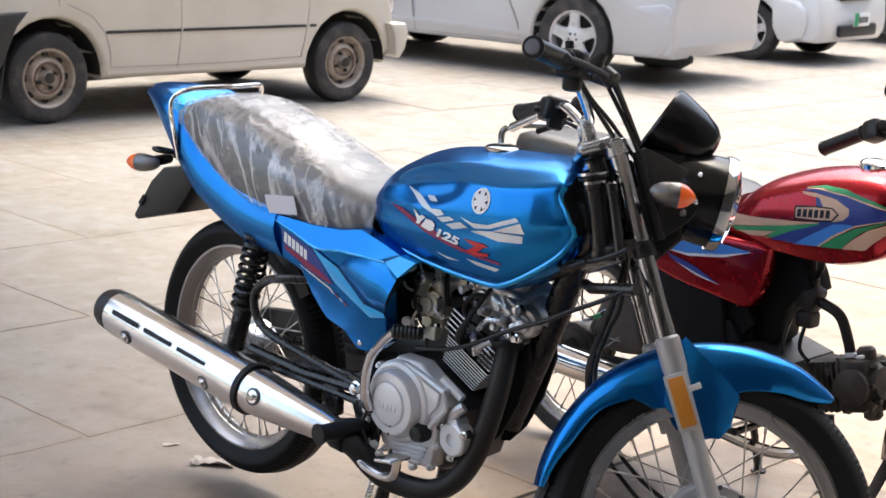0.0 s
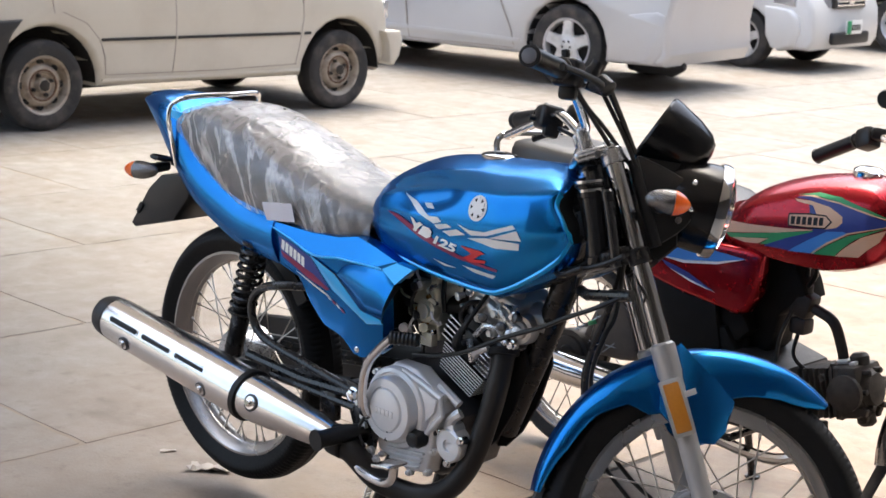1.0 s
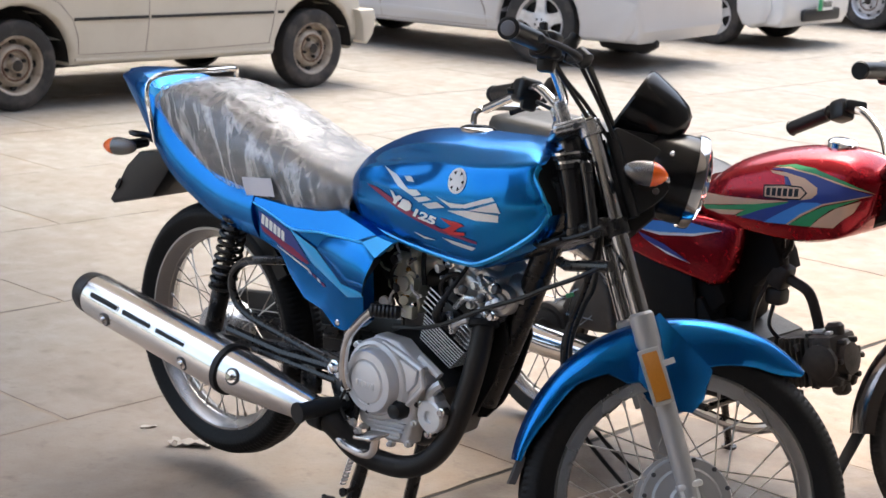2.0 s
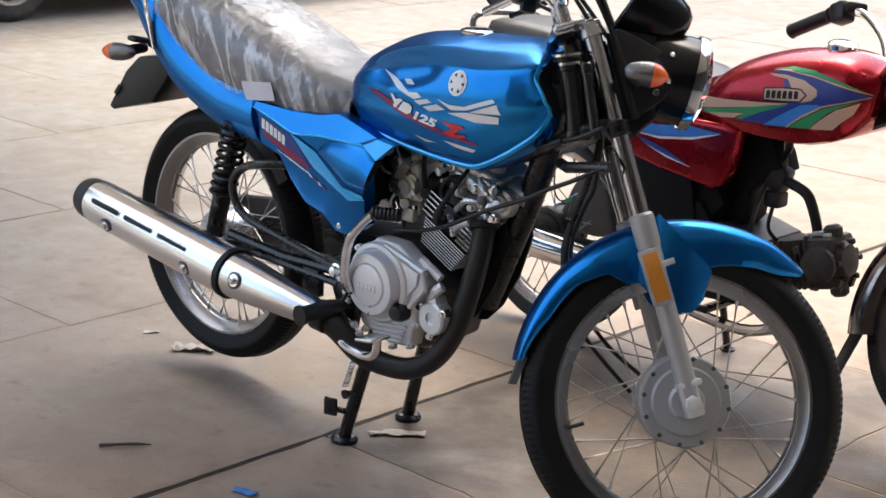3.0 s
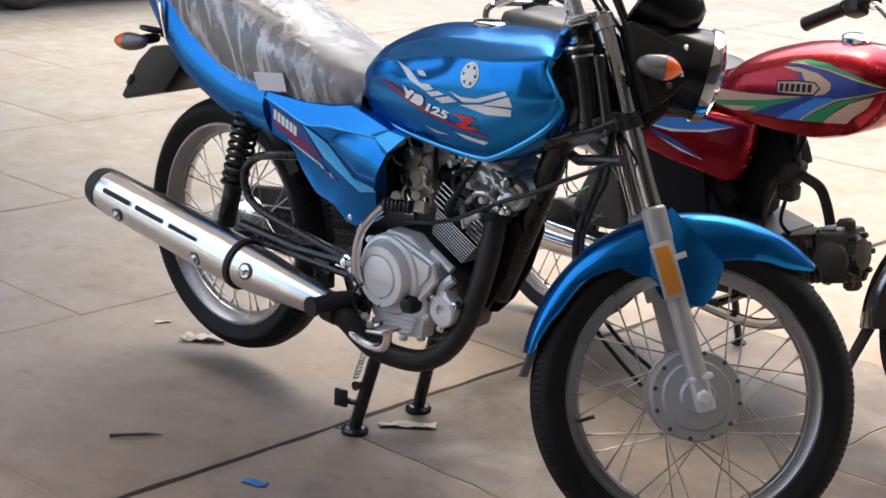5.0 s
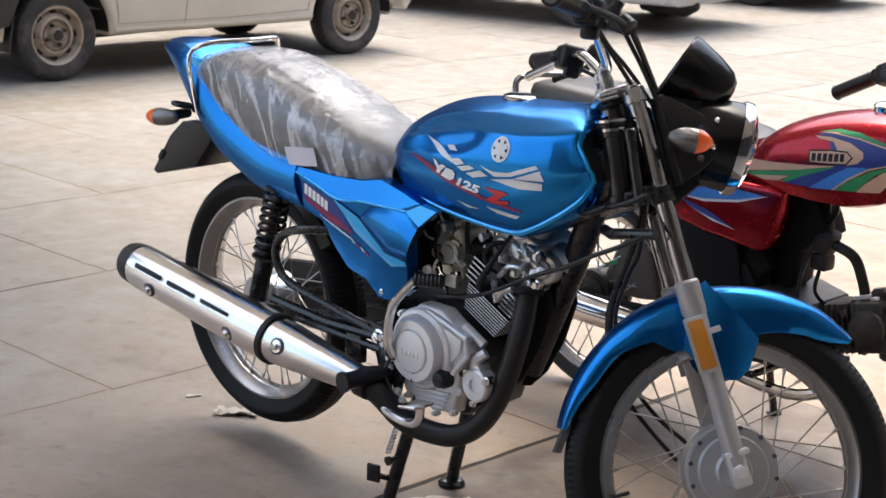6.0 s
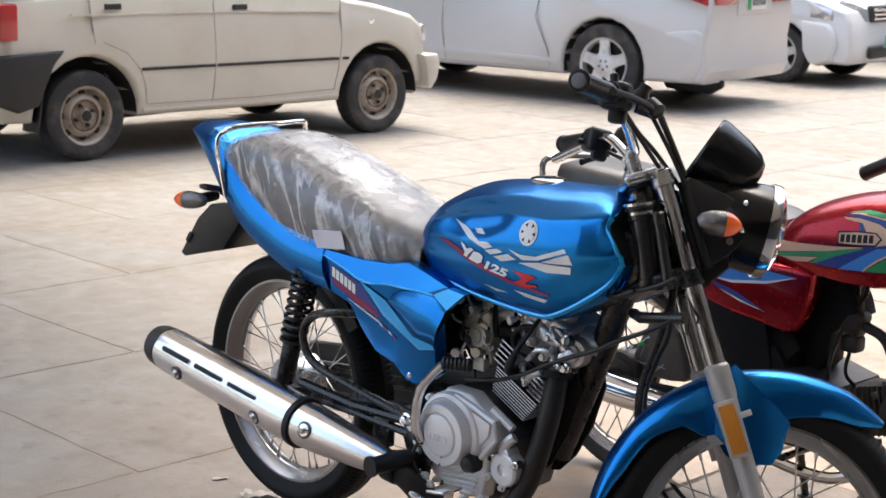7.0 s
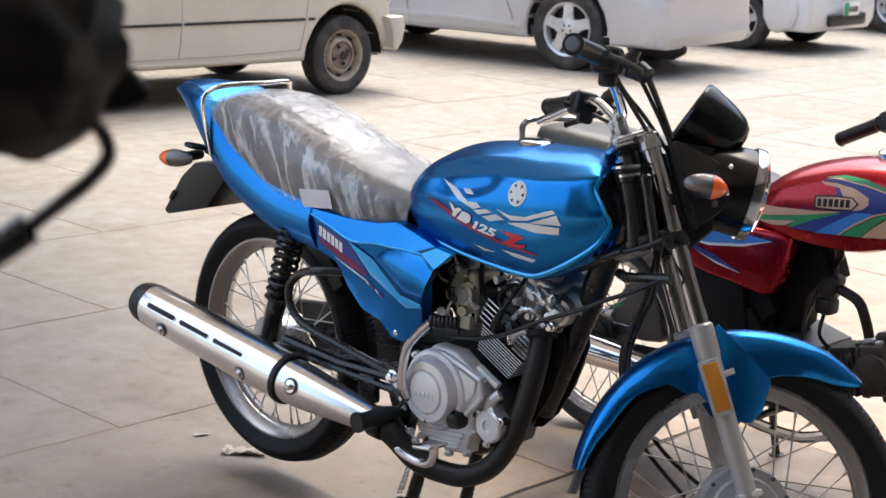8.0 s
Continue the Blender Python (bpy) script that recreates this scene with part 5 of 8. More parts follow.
    for k in range(20):
        a, b = rng.uniform(-0.07, 0.09), rng.uniform(-0.015, 0.080)
        p = head + across * a + ax * b + V((0, rng.uniform(-0.086, -0.066), 0))
        bm = bmesh.new()
        if k % 2:
            box(bm, p, (rng.uniform(0.008, 0.028), 0.012, rng.uniform(0.006, 0.014)), turn @ Matrix.Rotation(rng.choice((0, 0, 0.6, -0.5)), 3, "Y"), 0.002, 1)
        else:
            lathe(bm, [(0, 0.006), (0.010, 0.006), (0.011, 0.009), (0.016, 0.009), (0.018, 0.005)], p, (rng.uniform(-0.3, 0.5), -1, rng.uniform(-0.2, 0.4)), 10)
        part("head_casting", bm, (DARK_ALLOY, HEAD_ALLOY, ALLOY, HEAD_ALLOY)[k % 4], engine)
    bm = bmesh.new()
    tube(bm, [(0.77, -0.07, 0.545), (0.775, -0.10, 0.548), (0.78, -0.115, 0.565), (0.79, -0.10, 0.60), (0.81, -0.06, 0.66)], [0.013, 0.013, 0.010, 0.005, 0.004], 10, 4)
    part("spark_plug_cap", bm, BLACK_PLASTIC, engine)
    # carburettor with intake boot
    bm = bmesh.new()
    box(bm, (0.655, -0.035, 0.605), (0.06, 0.08, 0.085), None, 0.012, 3)
    lathe(bm, [(0, 0.026), (0.03, 0.026), (0.034, 0.02)], (0.655, -0.03, 0.64), (0, 0, 1), 18)
    lathe(bm, [(0, 0.024), (0.016, 0.024), (0.018, 0.016), (0.024, 0.015)], (0.662, -0.07, 0.595), (0, -1, 0), 18)
    box(bm, (0.655, -0.035, 0.552), (0.05, 0.06, 0.045), None, 0.010, 3)
    lathe(bm, [(0, 0.012), (0.02, 0.012), (0.024, 0.008)], (0.622, -0.06, 0.585), (-0.5, -1, 0), 10)
    box(bm, (0.625, -0.06, 0.625), (0.03, 0.03, 0.05), None, 0.006)
    box(bm, (0.66, -0.07, 0.535), (0.034, 0.02, 0.03), None, 0.005)
    carb = part("carburettor", bm, CARB_METAL, bike, "cast carburettor with brass screws", angle=40)
    rng = random.Random(5)
    for k in range(9):
        bm = bmesh.new()
        lathe(bm, [(0, 0.006), (0.009, 0.006), (0.010, 0.004)], (0.63 + rng.uniform(0, 0.05), -0.07, 0.54 + rng.uniform(0, 0.11)), (0, -1, 0), 8)
        part("carb_screw", bm, BRASS if k % 3 == 0 else CHROME, carb)
    # plates, linkages and nipples crowding the carburettor's face
    for k in range(22):
        p = V((rng.uniform(0.612, 0.692), rng.uniform(-0.094, -0.070), rng.uniform(0.530, 0.668)))
        bm = bmesh.new()
        if k % 3 == 0:
            lathe(bm, [(0, 0.007), (0.008, 0.007), (0.009, 0.010), (0.013, 0.010), (0.014, 0.004)], p, (rng.uniform(-0.6, 0.6), -1, rng.uniform(-0.4, 0.4)), 10)
        elif k % 3 == 1:
            box(bm, p, (rng.uniform(0.008, 0.024), 0.006, rng.uniform(0.006, 0.016)), Matrix.Rotation(rng.uniform(-0.8, 0.8), 3, "Y"), 0.0015, 1)
        else:
            q = p + V((rng.uniform(-0.03, 0.03), 0.004, rng.uniform(-0.03, 0.03)))
            tube(bm, [p, lerp(p, q, 0.5) + V((0, -0.006, 0)), q], 0.0028, 6, 3)
        part("carb_fitting", bm, (CARB_METAL, DARK_ALLOY, ALLOY, CARB_METAL, FIN_EDGE)[k % 5], carb)
    for pts, r in (([(0.63, -0.075, 0.64), (0.62, -0.085, 0.60), (0.64, -0.08, 0.55), (0.665, -0.07, 0.53)], 0.004), ([(0.69, -0.06, 0.70), (0.70, -0.075, 0.64), (0.71, -0.08, 0.60)], 0.005), ([(0.68, -0.02, 0.67), (0.72, -0.05, 0.68), (0.74, -0.07, 0.66)], 0.005)):
        bm = bmesh.new()
        tube(bm, pts, r, 6, 5)
        part("fuel_hose", bm, BLACK_PLASTIC, carb)
    bm = bmesh.new()
    tube(bm, [(0.45, 0, 0.62), (0.56, -0.01, 0.61), (0.63, -0.03, 0.605)], [0.06, 0.045, 0.026], 16, 4)
    tube(bm, [(0.68, -0.03, 0.60), (0.76, -0.01, 0.615)], 0.022, 14)
    part("intake_boot", bm, BLACK_PLASTIC, bike)
    bm = bmesh.new()
    box(bm, (0.45, 0, 0.61), (0.22, 0.19, 0.17), None, 0.02)
    part("air_box", bm, BLACK_PLASTIC, bike, "black air filter box")
    # kick starter
    bm = bmesh.new()
    tube(bm, [(0.605, -0.15, 0.372), (0.602, -0.185, 0.39), (0.603, -0.195, 0.44), (0.618, -0.198, 0.492), (0.655, -0.2, 0.535), (0.685, -0.2, 0.562)], [0.013, 0.012, 0.0095, 0.009, 0.009, 0.009], 10, 5)
    kick = part("kick_starter", bm, CHROME, bike, "chromed kick starter")
    bm = bmesh.new()
    lathe(bm, [(0, 0.0125)] + [(0.004 + 0.004 * k, 0.0125 if k % 2 else 0.0145) for k in range(14)] + [(0.060, 0.011)], (0.680, -0.200, 0.562), (0.78, 0.62, -0.02), 12)
    part("kick_rubber", bm, BLACK_PLASTIC, kick)
    # foot peg and brake pedal
    bm = bmesh.new()
    tube(bm, [(0.575, -0.15, 0.335), (0.565, -0.20, 0.336), (0.558, -0.272, 0.334)], [0.014, 0.019, 0.018], 12)
    lathe(bm, [(0, 0.022), (0.006, 0.022)], (0.558, -0.270, 0.334), (-0.1, -1, 0), 12)
    part("foot_peg", bm, BLACK_PLASTIC, bike, "black rubber foot peg")
    bm = bmesh.new()
    tube(bm, [(0.590, -0.165, 0.31), (0.588, -0.19, 0.285), (0.612, -0.197, 0.268), (0.67, -0.2, 0.262), (0.700, -0.2, 0.275), (0.708, -0.2, 0.305)], 0.0095, 10, 5)
    pedal = part("brake_pedal", bm, STEEL, bike, "bare steel brake pedal")
    bm = bmesh.new()
    box(bm, (0.706, -0.212, 0.312), (0.05, 0.055, 0.008), Matrix.Rotation(-0.15, 3, "Y"), 0.003)
    part("pedal_tread", bm, STEEL, pedal)
    for pts in ([(0.60, -0.165, 0.36), (0.635, -0.175, 0.385), (0.66, -0.175, 0.365), (0.655, -0.175, 0.34)], [(0.585, -0.17, 0.37), (0.58, -0.18, 0.34), (0.60, -0.18, 0.31)]):
        bm = bmesh.new()
        tube(bm, pts, 0.004, 6, 5)
        part("brake_switch_wire", bm, BLACK_PLASTIC, bike)
    for x, z in ((0.58, 0.37), (0.575, 0.345), (0.60, 0.30), (0.615, 0.285), (0.565, 0.395)):
        bm = bmesh.new()
        lathe(bm, [(0, 0.010), (0.008, 0.010), (0.009, 0.006), (0.016, 0.006)], (x, -0.158, z), (0, -1, 0), 8)
        part("hanger_bolt", bm, ALLOY, bike)


def bike_exhaust():
    a, b, c = V((-0.222, -0.240, 0.424)), V((0.288, -0.226, 0.352)), V((0.532, -0.200, 0.316))
    d = (b - a).normalized()
    long = (b - a).length
    bm = bmesh.new()
    lathe(bm, [(0.035, 0.047), (0.05, 0.0515), (long * 0.5, 0.0535), (long - 0.01, 0.0545), (long, 0.052)], a, d, 40)
    muffler = part("muffler", bm, STEEL, bike, "polished steel muffler with black slots", angle=40)
    bm = bmesh.new()
    lathe(bm, [(-0.004, 0.020), (-0.004, 0.034), (0.0, 0.043), (0.012, 0.0475), (0.038, 0.0495), (0.04, 0.045)], a, d, 32)
    part("end_cap", bm, PIPE, muffler, "black muffler end cap")
    bm = bmesh.new()
    lathe(bm, [(-0.008, 0.053), (-0.006, 0.0565), (0.008, 0.0565), (0.010, 0.050)], b, d, 36)
    part("clamp_band", bm, MATT_BLACK, muffler)
    e = (c - b).normalized()
    bm = bmesh.new()
    lathe(bm, [(0.006, 0.051), (0.06, 0.048), ((c - b).length - 0.02, 0.031), ((c - b).length, 0.028)], b, e, 36)
    part("muffler_cone", bm, STEEL, muffler, "polished steel cone shield")
    side = V((0, -1, 0))
    side = (side - d * side.dot(d)).normalized()
    up = side.cross(d)
    up = up if up.z > 0 else -up

    def on(s, ang, r):
        return a + d * (s * long) + (side * math.cos(ang) + up * math.sin(ang)) * r

    for s in (0.245, 0.475, 0.705):
        ang = radians(27)
        no = side * math.cos(ang) + up * math.sin(ang)
        m = Matrix((d, no.cross(d), no)).transposed()
        bm = bmesh.new()
        box(bm, on(s, ang, 0.0515), (0.100, 0.0105, 0.006), m, 0.0028, 2)
        slot = part("slot", bm, MATT_BLACK, muffler)
        bm = bmesh.new()
        pts = []
        for k in range(24):
            t = 2 * math.pi * k / 24
            u, w = math.cos(t), math.sin(t)
            pts.append(on(s, ang, 0.0535) + d * (0.043 * (1 if u > 0 else -1) + 0.009 * u) + no.cross(d) * 0.0068 * w)
        tube(bm, pts, 0.0014, 6, closed=True)
        part("slot_rim", bm, STEEL, slot)
    for s in (0.265, 0.805):
        no = (side * math.cos(radians(-17)) + up * math.sin(radians(-17))).normalized()
        p = on(s, radians(-17), 0.047)
        bm = bmesh.new()
        lathe(bm, [(0, 0.014), (0.009, 0.0125), (0.0095, 0.0075), (0.016, 0.0075), (0.017, 0.005)], p, no, 12)
        bolt = part("muffler_bolt", bm, CHROME, muffler)
        bm = bmesh.new()
        lathe(bm, [(0, 0.0165), (0.0075, 0.0165), (0.0085, 0.0145)], p, no, 18)
        part("washer", bm, DARK_ALLOY, bolt)
    cone_side = (V((0, -1, 0)) - e * V((0, -1, 0)).dot(e)).normalized()
    p = lerp(b, c, 0.20) + (cone_side * 0.97 + V((0, 0, 1)) * 0.25).normalized() * 0.043
    bm = bmesh.new()
    lathe(bm, [(0, 0.014), (0.008, 0.014), (0.0085, 0.0085), (0.016, 0.0085), (0.018, 0.006)], p, cone_side + V((0, 0, 0.25)), 14)
    bolt = part("muffler_bolt", bm, CHROME, muffler)
    bm = bmesh.new()
    lathe(bm, [(0, 0.0185), (0.0065, 0.0185), (0.0075, 0.0165)], p, cone_side + V((0, 0, 0.25)), 18)
    part("washer", bm, DARK_ALLOY, bolt)
    bm = bmesh.new()
    lathe(bm, [(-0.004, 0.030), (0.0, 0.0325), (0.03, 0.0325), (0.034, 0.029)], c, e, 24)
    part("pipe_clamp", bm, MATT_BLACK, muffler)
    bm = bmesh.new()
    tube(bm, [c, (0.575, -0.188, 0.296), (0.62, -0.165, 0.250), (0.67, -0.145, 0.232), (0.735, -0.130, 0.236), (0.790, -0.115, 0.272), (0.825, -0.10, 0.335), (0.848, -0.088, 0.42), (0.860, -0.075, 0.50), (0.858, -0.06, 0.555), (0.850, -0.04, 0.575)], [0.027, 0.026, 0.025, 0.0235, 0.023, 0.0225, 0.0225, 0.0225, 0.0225, 0.0225, 0.022], 18, 5)
    part("exhaust_pipe", bm, PIPE, bike, "matt black exhaust pipe")
    bm = bmesh.new()
    lathe(bm, [(0, 0.030), (0.01, 0.032), (0.014, 0.025)], (0.860, -0.066, 0.545), (-0.3, 0.35, 1), 20)
    part("pipe_flange", bm, MATT_BLACK, bike)
    bm = bmesh.new()
    box(bm, (0.46, -0.15, 0.36), (0.05, 0.02, 0.06), None, 0.004)
    part("muffler_bracket", bm, BLACK_PAINT, bike)


def bike_front():
    def under(pt):
        return V((AXLE_F.x + 0.003 - (pt - AXLE_F.z) * 0.455, 0, pt))

    for y in (-0.088, 0.088):
        up, lo = under(0.945), under(0.60)
        bm = bmesh.new()
        tube(bm, [lo + V((0, y, 0)), up + V((0, y, 0))], 0.0172, 20)
        part("fork_tube", moved(bm, STEER), FORK_STEEL, bike, "bright steel fork tube")
        bm = bmesh.new()
        a, b = under(0.315) + V((0, y, 0)), under(0.618) + V((0, y, 0))
        d = (b - a).normalized()
        n = (b - a).length
        lathe(bm, [(-0.03, 0.012), (-0.02, 0.018), (0.0, 0.019), (n * 0.70, 0.019), (n * 0.74, 0.0205), (n * 0.80, 0.0205), (n * 0.83, 0.023), (n * 0.985, 0.023), (n, 0.019)], a, d, 24)
        slider = part("fork_slider", moved(bm, STEER), FORK_GREY, bike, "grey painted fork slider")
        bm = bmesh.new()
        s = 1 if y > 0 else -1
        box(bm, under(0.507) + V((-0.008, y + s * 0.026, 0)), (0.039, 0.012, 0.104), Matrix.Rotation(-RAKE, 3, "Y"), 0.003)
        ref = part("reflector_mount", moved(bm, STEER), FORK_GREY, slider)
        bm = bmesh.new()
        box(bm, under(0.507) + V((-0.008, y + s * 0.0310, 0)), (0.029, 0.006, 0.090), Matrix.Rotation(-RAKE, 3, "Y"), 0.002)
        part("reflector", moved(bm, STEER), AMBER, ref, "amber side reflector")
        bm = bmesh.new()
        box(bm, under(0.530) + V((0.022, y + s * 0.022, 0.008)), (0.022, 0.003, 0.011), Matrix.Rotation(-0.5, 3, "Y"), 0.001)
        part("cable_tab", moved(bm, STEER), ALLOY, slider)
    # yokes
    for z, mat, lab in ((0.937, YOKE, "cast alloy top yoke"), (0.765, BLACK_PAINT, "black lower yoke")):
        c = under(z)
        bm = bmesh.new()
        box(bm, c + V((-0.030, 0, 0)), (0.085, 0.205, 0.022), Matrix.Rotation(-RAKE, 3, "Y"), 0.009, 3)
        for y in (-0.088, 0.088):
            lathe(bm, [(-0.016, 0.019), (-0.014, 0.0215), (0.012, 0.0215), (0.015, 0.018)], c + V((0, y, 0)), STEER_AXIS, 20)
        lathe(bm, [(-0.015, 0.022), (0.022, 0.022), (0.028, 0.016)], c + V((-0.036, 0, 0)), STEER_AXIS, 18)
        yoke = part("fork_yoke", moved(bm, STEER), mat, bike, lab)
        if z > 0.9:
            for y in (-0.088, 0.088):
                bm = bmesh.new()
                lathe(bm, [(0, 0.0175), (0.005, 0.0175), (0.007, 0.0155)], c + V((0, y, 0)) + STEER_AXIS * 0.015, STEER_AXIS, 20)
                lathe(bm, [(0.007, 0.009), (0.014, 0.009), (0.016, 0.006)], c + V((0, y, 0)) + STEER_AXIS * 0.015, STEER_AXIS, 6)
                part("fork_cap", moved(bm, STEER), CHROME, yoke, "chromed fork cap bolt")
                bm = bmesh.new()
                lathe(bm, [(0, 0.006), (0.008, 0.006), (0.009, 0.004)], c + V((-0.028, y + math.copysign(0.014, y), -0.004)), (0, y, 0), 8)
                part("pinch_bolt", moved(bm, STEER), DARK_ALLOY, yoke)
            bm = bmesh.new()
            lathe(bm, [(0, 0.015), (0.010, 0.015), (0.013, 0.011), (0.018, 0.006)], c + V((-0.036, 0, 0)) + STEER_AXIS * 0.026, STEER_AXIS, 6)
            part("stem_bolt", moved(bm, STEER), CHROME, yoke)
    bm = bmesh.new()
    tube(bm, [under(0.775) + V((-0.034, 0, 0)), under(0.925) + V((-0.034, 0, 0))], 0.030, 18)
    part("steering_head", moved(bm, STEER), GLOSS_BLACK, bike)
    for a, b, r in (((1.036, -0.055, 0.905), (1.068, -0.055, 0.758), 0.026), ((1.079, -0.058, 0.905), (1.113, -0.058, 0.768), 0.012)):
        bm = bmesh.new()
        a, b = V(a), V(b)
        lathe(bm, [(0, r * 0.7), (0.004, r), (0.020, r), (0.022, r * 0.86), (0.128, r * 0.86), (0.130, r), ((b - a).length, r)], a, b - a, 16)
        tower = part("steering_cover", bm, GLOSS_BLACK, bike)
        if r > 0.02:
            for k in range(3):
                bm = bmesh.new()
                ring_lathe(bm, [(-0.010 + 0.008 * k, 0.020), (-0.010 + 0.008 * k, 0.0285 - 0.001 * k), (-0.005 + 0.008 * k, 0.0285 - 0.001 * k), (-0.005 + 0.008 * k, 0.020)], a, b - a, 24)
                part("bearing_ring", bm, (CHROME, BLACK_PAINT, CHROME)[k], tower, ("bright bearing ring", "", "bright bearing ring")[k])
    for y in (-0.06, 0.06):
        bm = bmesh.new()
        tube(bm, [under(0.79) + V((0.012, y, 0)), under(0.92) + V((0.014, y, 0))], 0.014, 10)
        part("lamp_bracket", moved(bm, STEER), BLACK_PAINT, bike)
    # mudguard
    bm = bmesh.new()
    rows = []
    for deg in np.linspace(56, 176, 49):
        dd = V((math.cos(radians(deg)), 0, math.sin(radians(deg))))
        w = float(np.interp(deg, [56, 62, 75, 100, 135, 160, 176], [0.022, 0.034, 0.048, 0.055, 0.054, 0.046, 0.030]))
        drop = float(np.interp(deg, [56, 60, 65, 75, 86, 96, 120, 126, 131, 143, 158, 170, 176], [0.010, 0.030, 0.046, 0.062, 0.078, 0.098, 0.100, 0.092, 0.058, 0.036, 0.031, 0.016, 0.010]))
        r = float(np.interp(deg, [56, 70, 100, 130, 176], [0.332, 0.339, 0.336, 0.335, 0.322]))
        c = AXLE_F + dd * r
        prof = [(-w, -drop), (-w * 1.0, -drop * 0.6), (-w * 0.97, -min(0.024, drop * 0.5)), (-w * 0.88, -min(0.011, drop * 0.3)), (-w * 0.60, -0.002), (0, 0.004), (w * 0.60, -0.002), (w * 0.88, -min(0.011, drop * 0.3)), (w * 0.97, -min(0.024, drop * 0.5)), (w * 1.0, -drop * 0.6), (w, -drop)]
        inner = [(u * 0.95, v - 0.003) for u, v in prof[::-1]]
        rows.append([c + V((0, u, 0)) + dd * v for u, v in prof + inner])
    loft(bm, rows)
    guard = part("front_mudguard", moved(bm, STEER), BLUE, bike, "metallic blue front mudguard", angle=40)
    for side in (-1, 1):
        bm = bmesh.new()
        rows = []
        for x0, z0, x1, z1, out in ((1.166, 0.588, 1.176, 0.500, 0.054), (1.180, 0.612, 1.192, 0.486, 0.062), (1.193, 0.626, 1.212, 0.470, 0.069), (1.218, 0.606, 1.240, 0.458, 0.073), (1.246, 0.585, 1.262, 0.455, 0.073), (1.272, 0.566, 1.282, 0.457, 0.068), (1.297, 0.548, 1.300, 0.484, 0.060), (1.308, 0.540, 1.306, 0.520, 0.054)):
            rows.append([V((lerp(x0, x1, v), side * (out + 0.005 * math.sin(v * math.pi)), lerp(z0, z1, v))) for v in np.linspace(0, 1, 6)] + [V((lerp(x0, x1, v), side * (out - 0.016 - 0.014 * (1 - v)), lerp(z0, z1, v) - 0.006 * (1 - v))) for v in np.linspace(1, 0, 3)])
        loft(bm, rows)
        part("mudguard_cheek", moved(bm, STEER), BLUE, guard, angle=24)
    bm = bmesh.new()
    prof = []
    for ang, r in ((174, 0.312), (179, 0.316), (184, 0.323)):
        dd = V((math.cos(radians(ang)), 0, math.sin(radians(ang))))
        w = 0.016 - 0.006 * (ang - 174) / 10
        prof.append([AXLE_F + dd * (r + h) + V((0, u, 0)) for u, h in ((-w, -0.012), (-w * 0.8, 0), (0, 0.004), (w * 0.8, 0), (w, -0.012), (w - 0.003, -0.012), (w * 0.75, -0.003), (0, 0.001), (-w * 0.75, -0.003), (-w + 0.003, -0.012))])
    loft(bm, prof)
    part("mud_flap", moved(bm, STEER), DARK_ALLOY, guard, "dark grey mud flap")
    # headlamp
    c = V((1.218, 0, 0.888))
    fwd = V((0.995, 0, -0.08)).normalized()
    bm = bmesh.new()
    lathe(bm, [(-0.135, 0.012), (-0.130, 0.045), (-0.11, 0.066), (-0.07, 0.081), (-0.02, 0.085), (0.0, 0.085), (0.0, 0.078), (-0.06, 0.07), (-0.08, 0.02)], c, fwd, 40)
    lamp = part("headlamp", moved(bm, STEER), LAMP_BLACK, bike, "round headlamp in a black shell with chrome rim")
    bm = bmesh.new()
    ring_lathe(bm, [(-0.002, 0.0865), (-0.002, 0.090), (0.010, 0.0900), (0.017, 0.088), (0.020, 0.082), (0.020, 0.079), (0.012, 0.084)], c, fwd, 48)
    part("lamp_rim", moved(bm, STEER), FORK_STEEL, lamp, "chrome lamp rim")
    bm = bmesh.new()
    lathe(bm, [(0.014, 0.080), (0.026, 0.070), (0.034, 0.045), (0.038, 0.001)], c, fwd, 40)
    part("lamp_glass", moved(bm, STEER), LAMP_GLASS, lamp)
    bm = bmesh.new()
    lathe(bm, [(0.012, 0.078), (-0.02, 0.055), (-0.04, 0.02), (-0.042, 0.001)], c, fwd, 32, caps=False)
    part("lamp_bowl", moved(bm, STEER), CHROME, lamp)
    for dz in (-0.02, 0.03):
        bm = bmesh.new()
        lathe(bm, [(0, 0.005), (0.006, 0.005), (0.008, 0.003)], c + V((-0.05, -0.079, dz)), (0, -1, 0), 8)
        part("lamp_screw", moved(bm, STEER), CHROME, lamp)
    bm = bmesh.new()
    prism(bm, [(1.06, 0.955), (1.14, 0.955), (1.16, 0.80), (1.13, 0.765), (1.07, 0.78)], -0.060, 0.060, 0.012)
    part("lamp_cowl", moved(bm, STEER), DEEP_BLACK, bike)
    for y in (-0.070, 0.070):
        bm = bmesh.new()
        prism(bm, [(1.055, 0.935), (1.085, 0.945), (1.165, 0.915), (1.180, 0.885), (1.165, 0.835), (1.115, 0.790), (1.085, 0.785)], y - 0.006, y + 0.006, 0.005, 2, 4)
        tube(bm, [(1.050, y * 1.05, 0.94), (1.118, y * 1.05, 0.79)], 0.011, 12)
        ear = part("lamp_ear", moved(bm, STEER), BLACK_PLASTIC, bike, "black lamp bracket ear")
        bm = bmesh.new()
        lathe(bm, [(0, 0.0065), (0.005, 0.0065), (0.007, 0.004)], (1.150, y + math.copysign(0.005, y), 0.845), (0, y, 0), 8)
        part("ear_bolt", moved(bm, STEER), DARK_ALLOY, ear)
    # instrument pod
    g = V((1.089, 0, 1.020))
    ax = V((0.893, 0, -0.45))
    bm = bmesh.new()
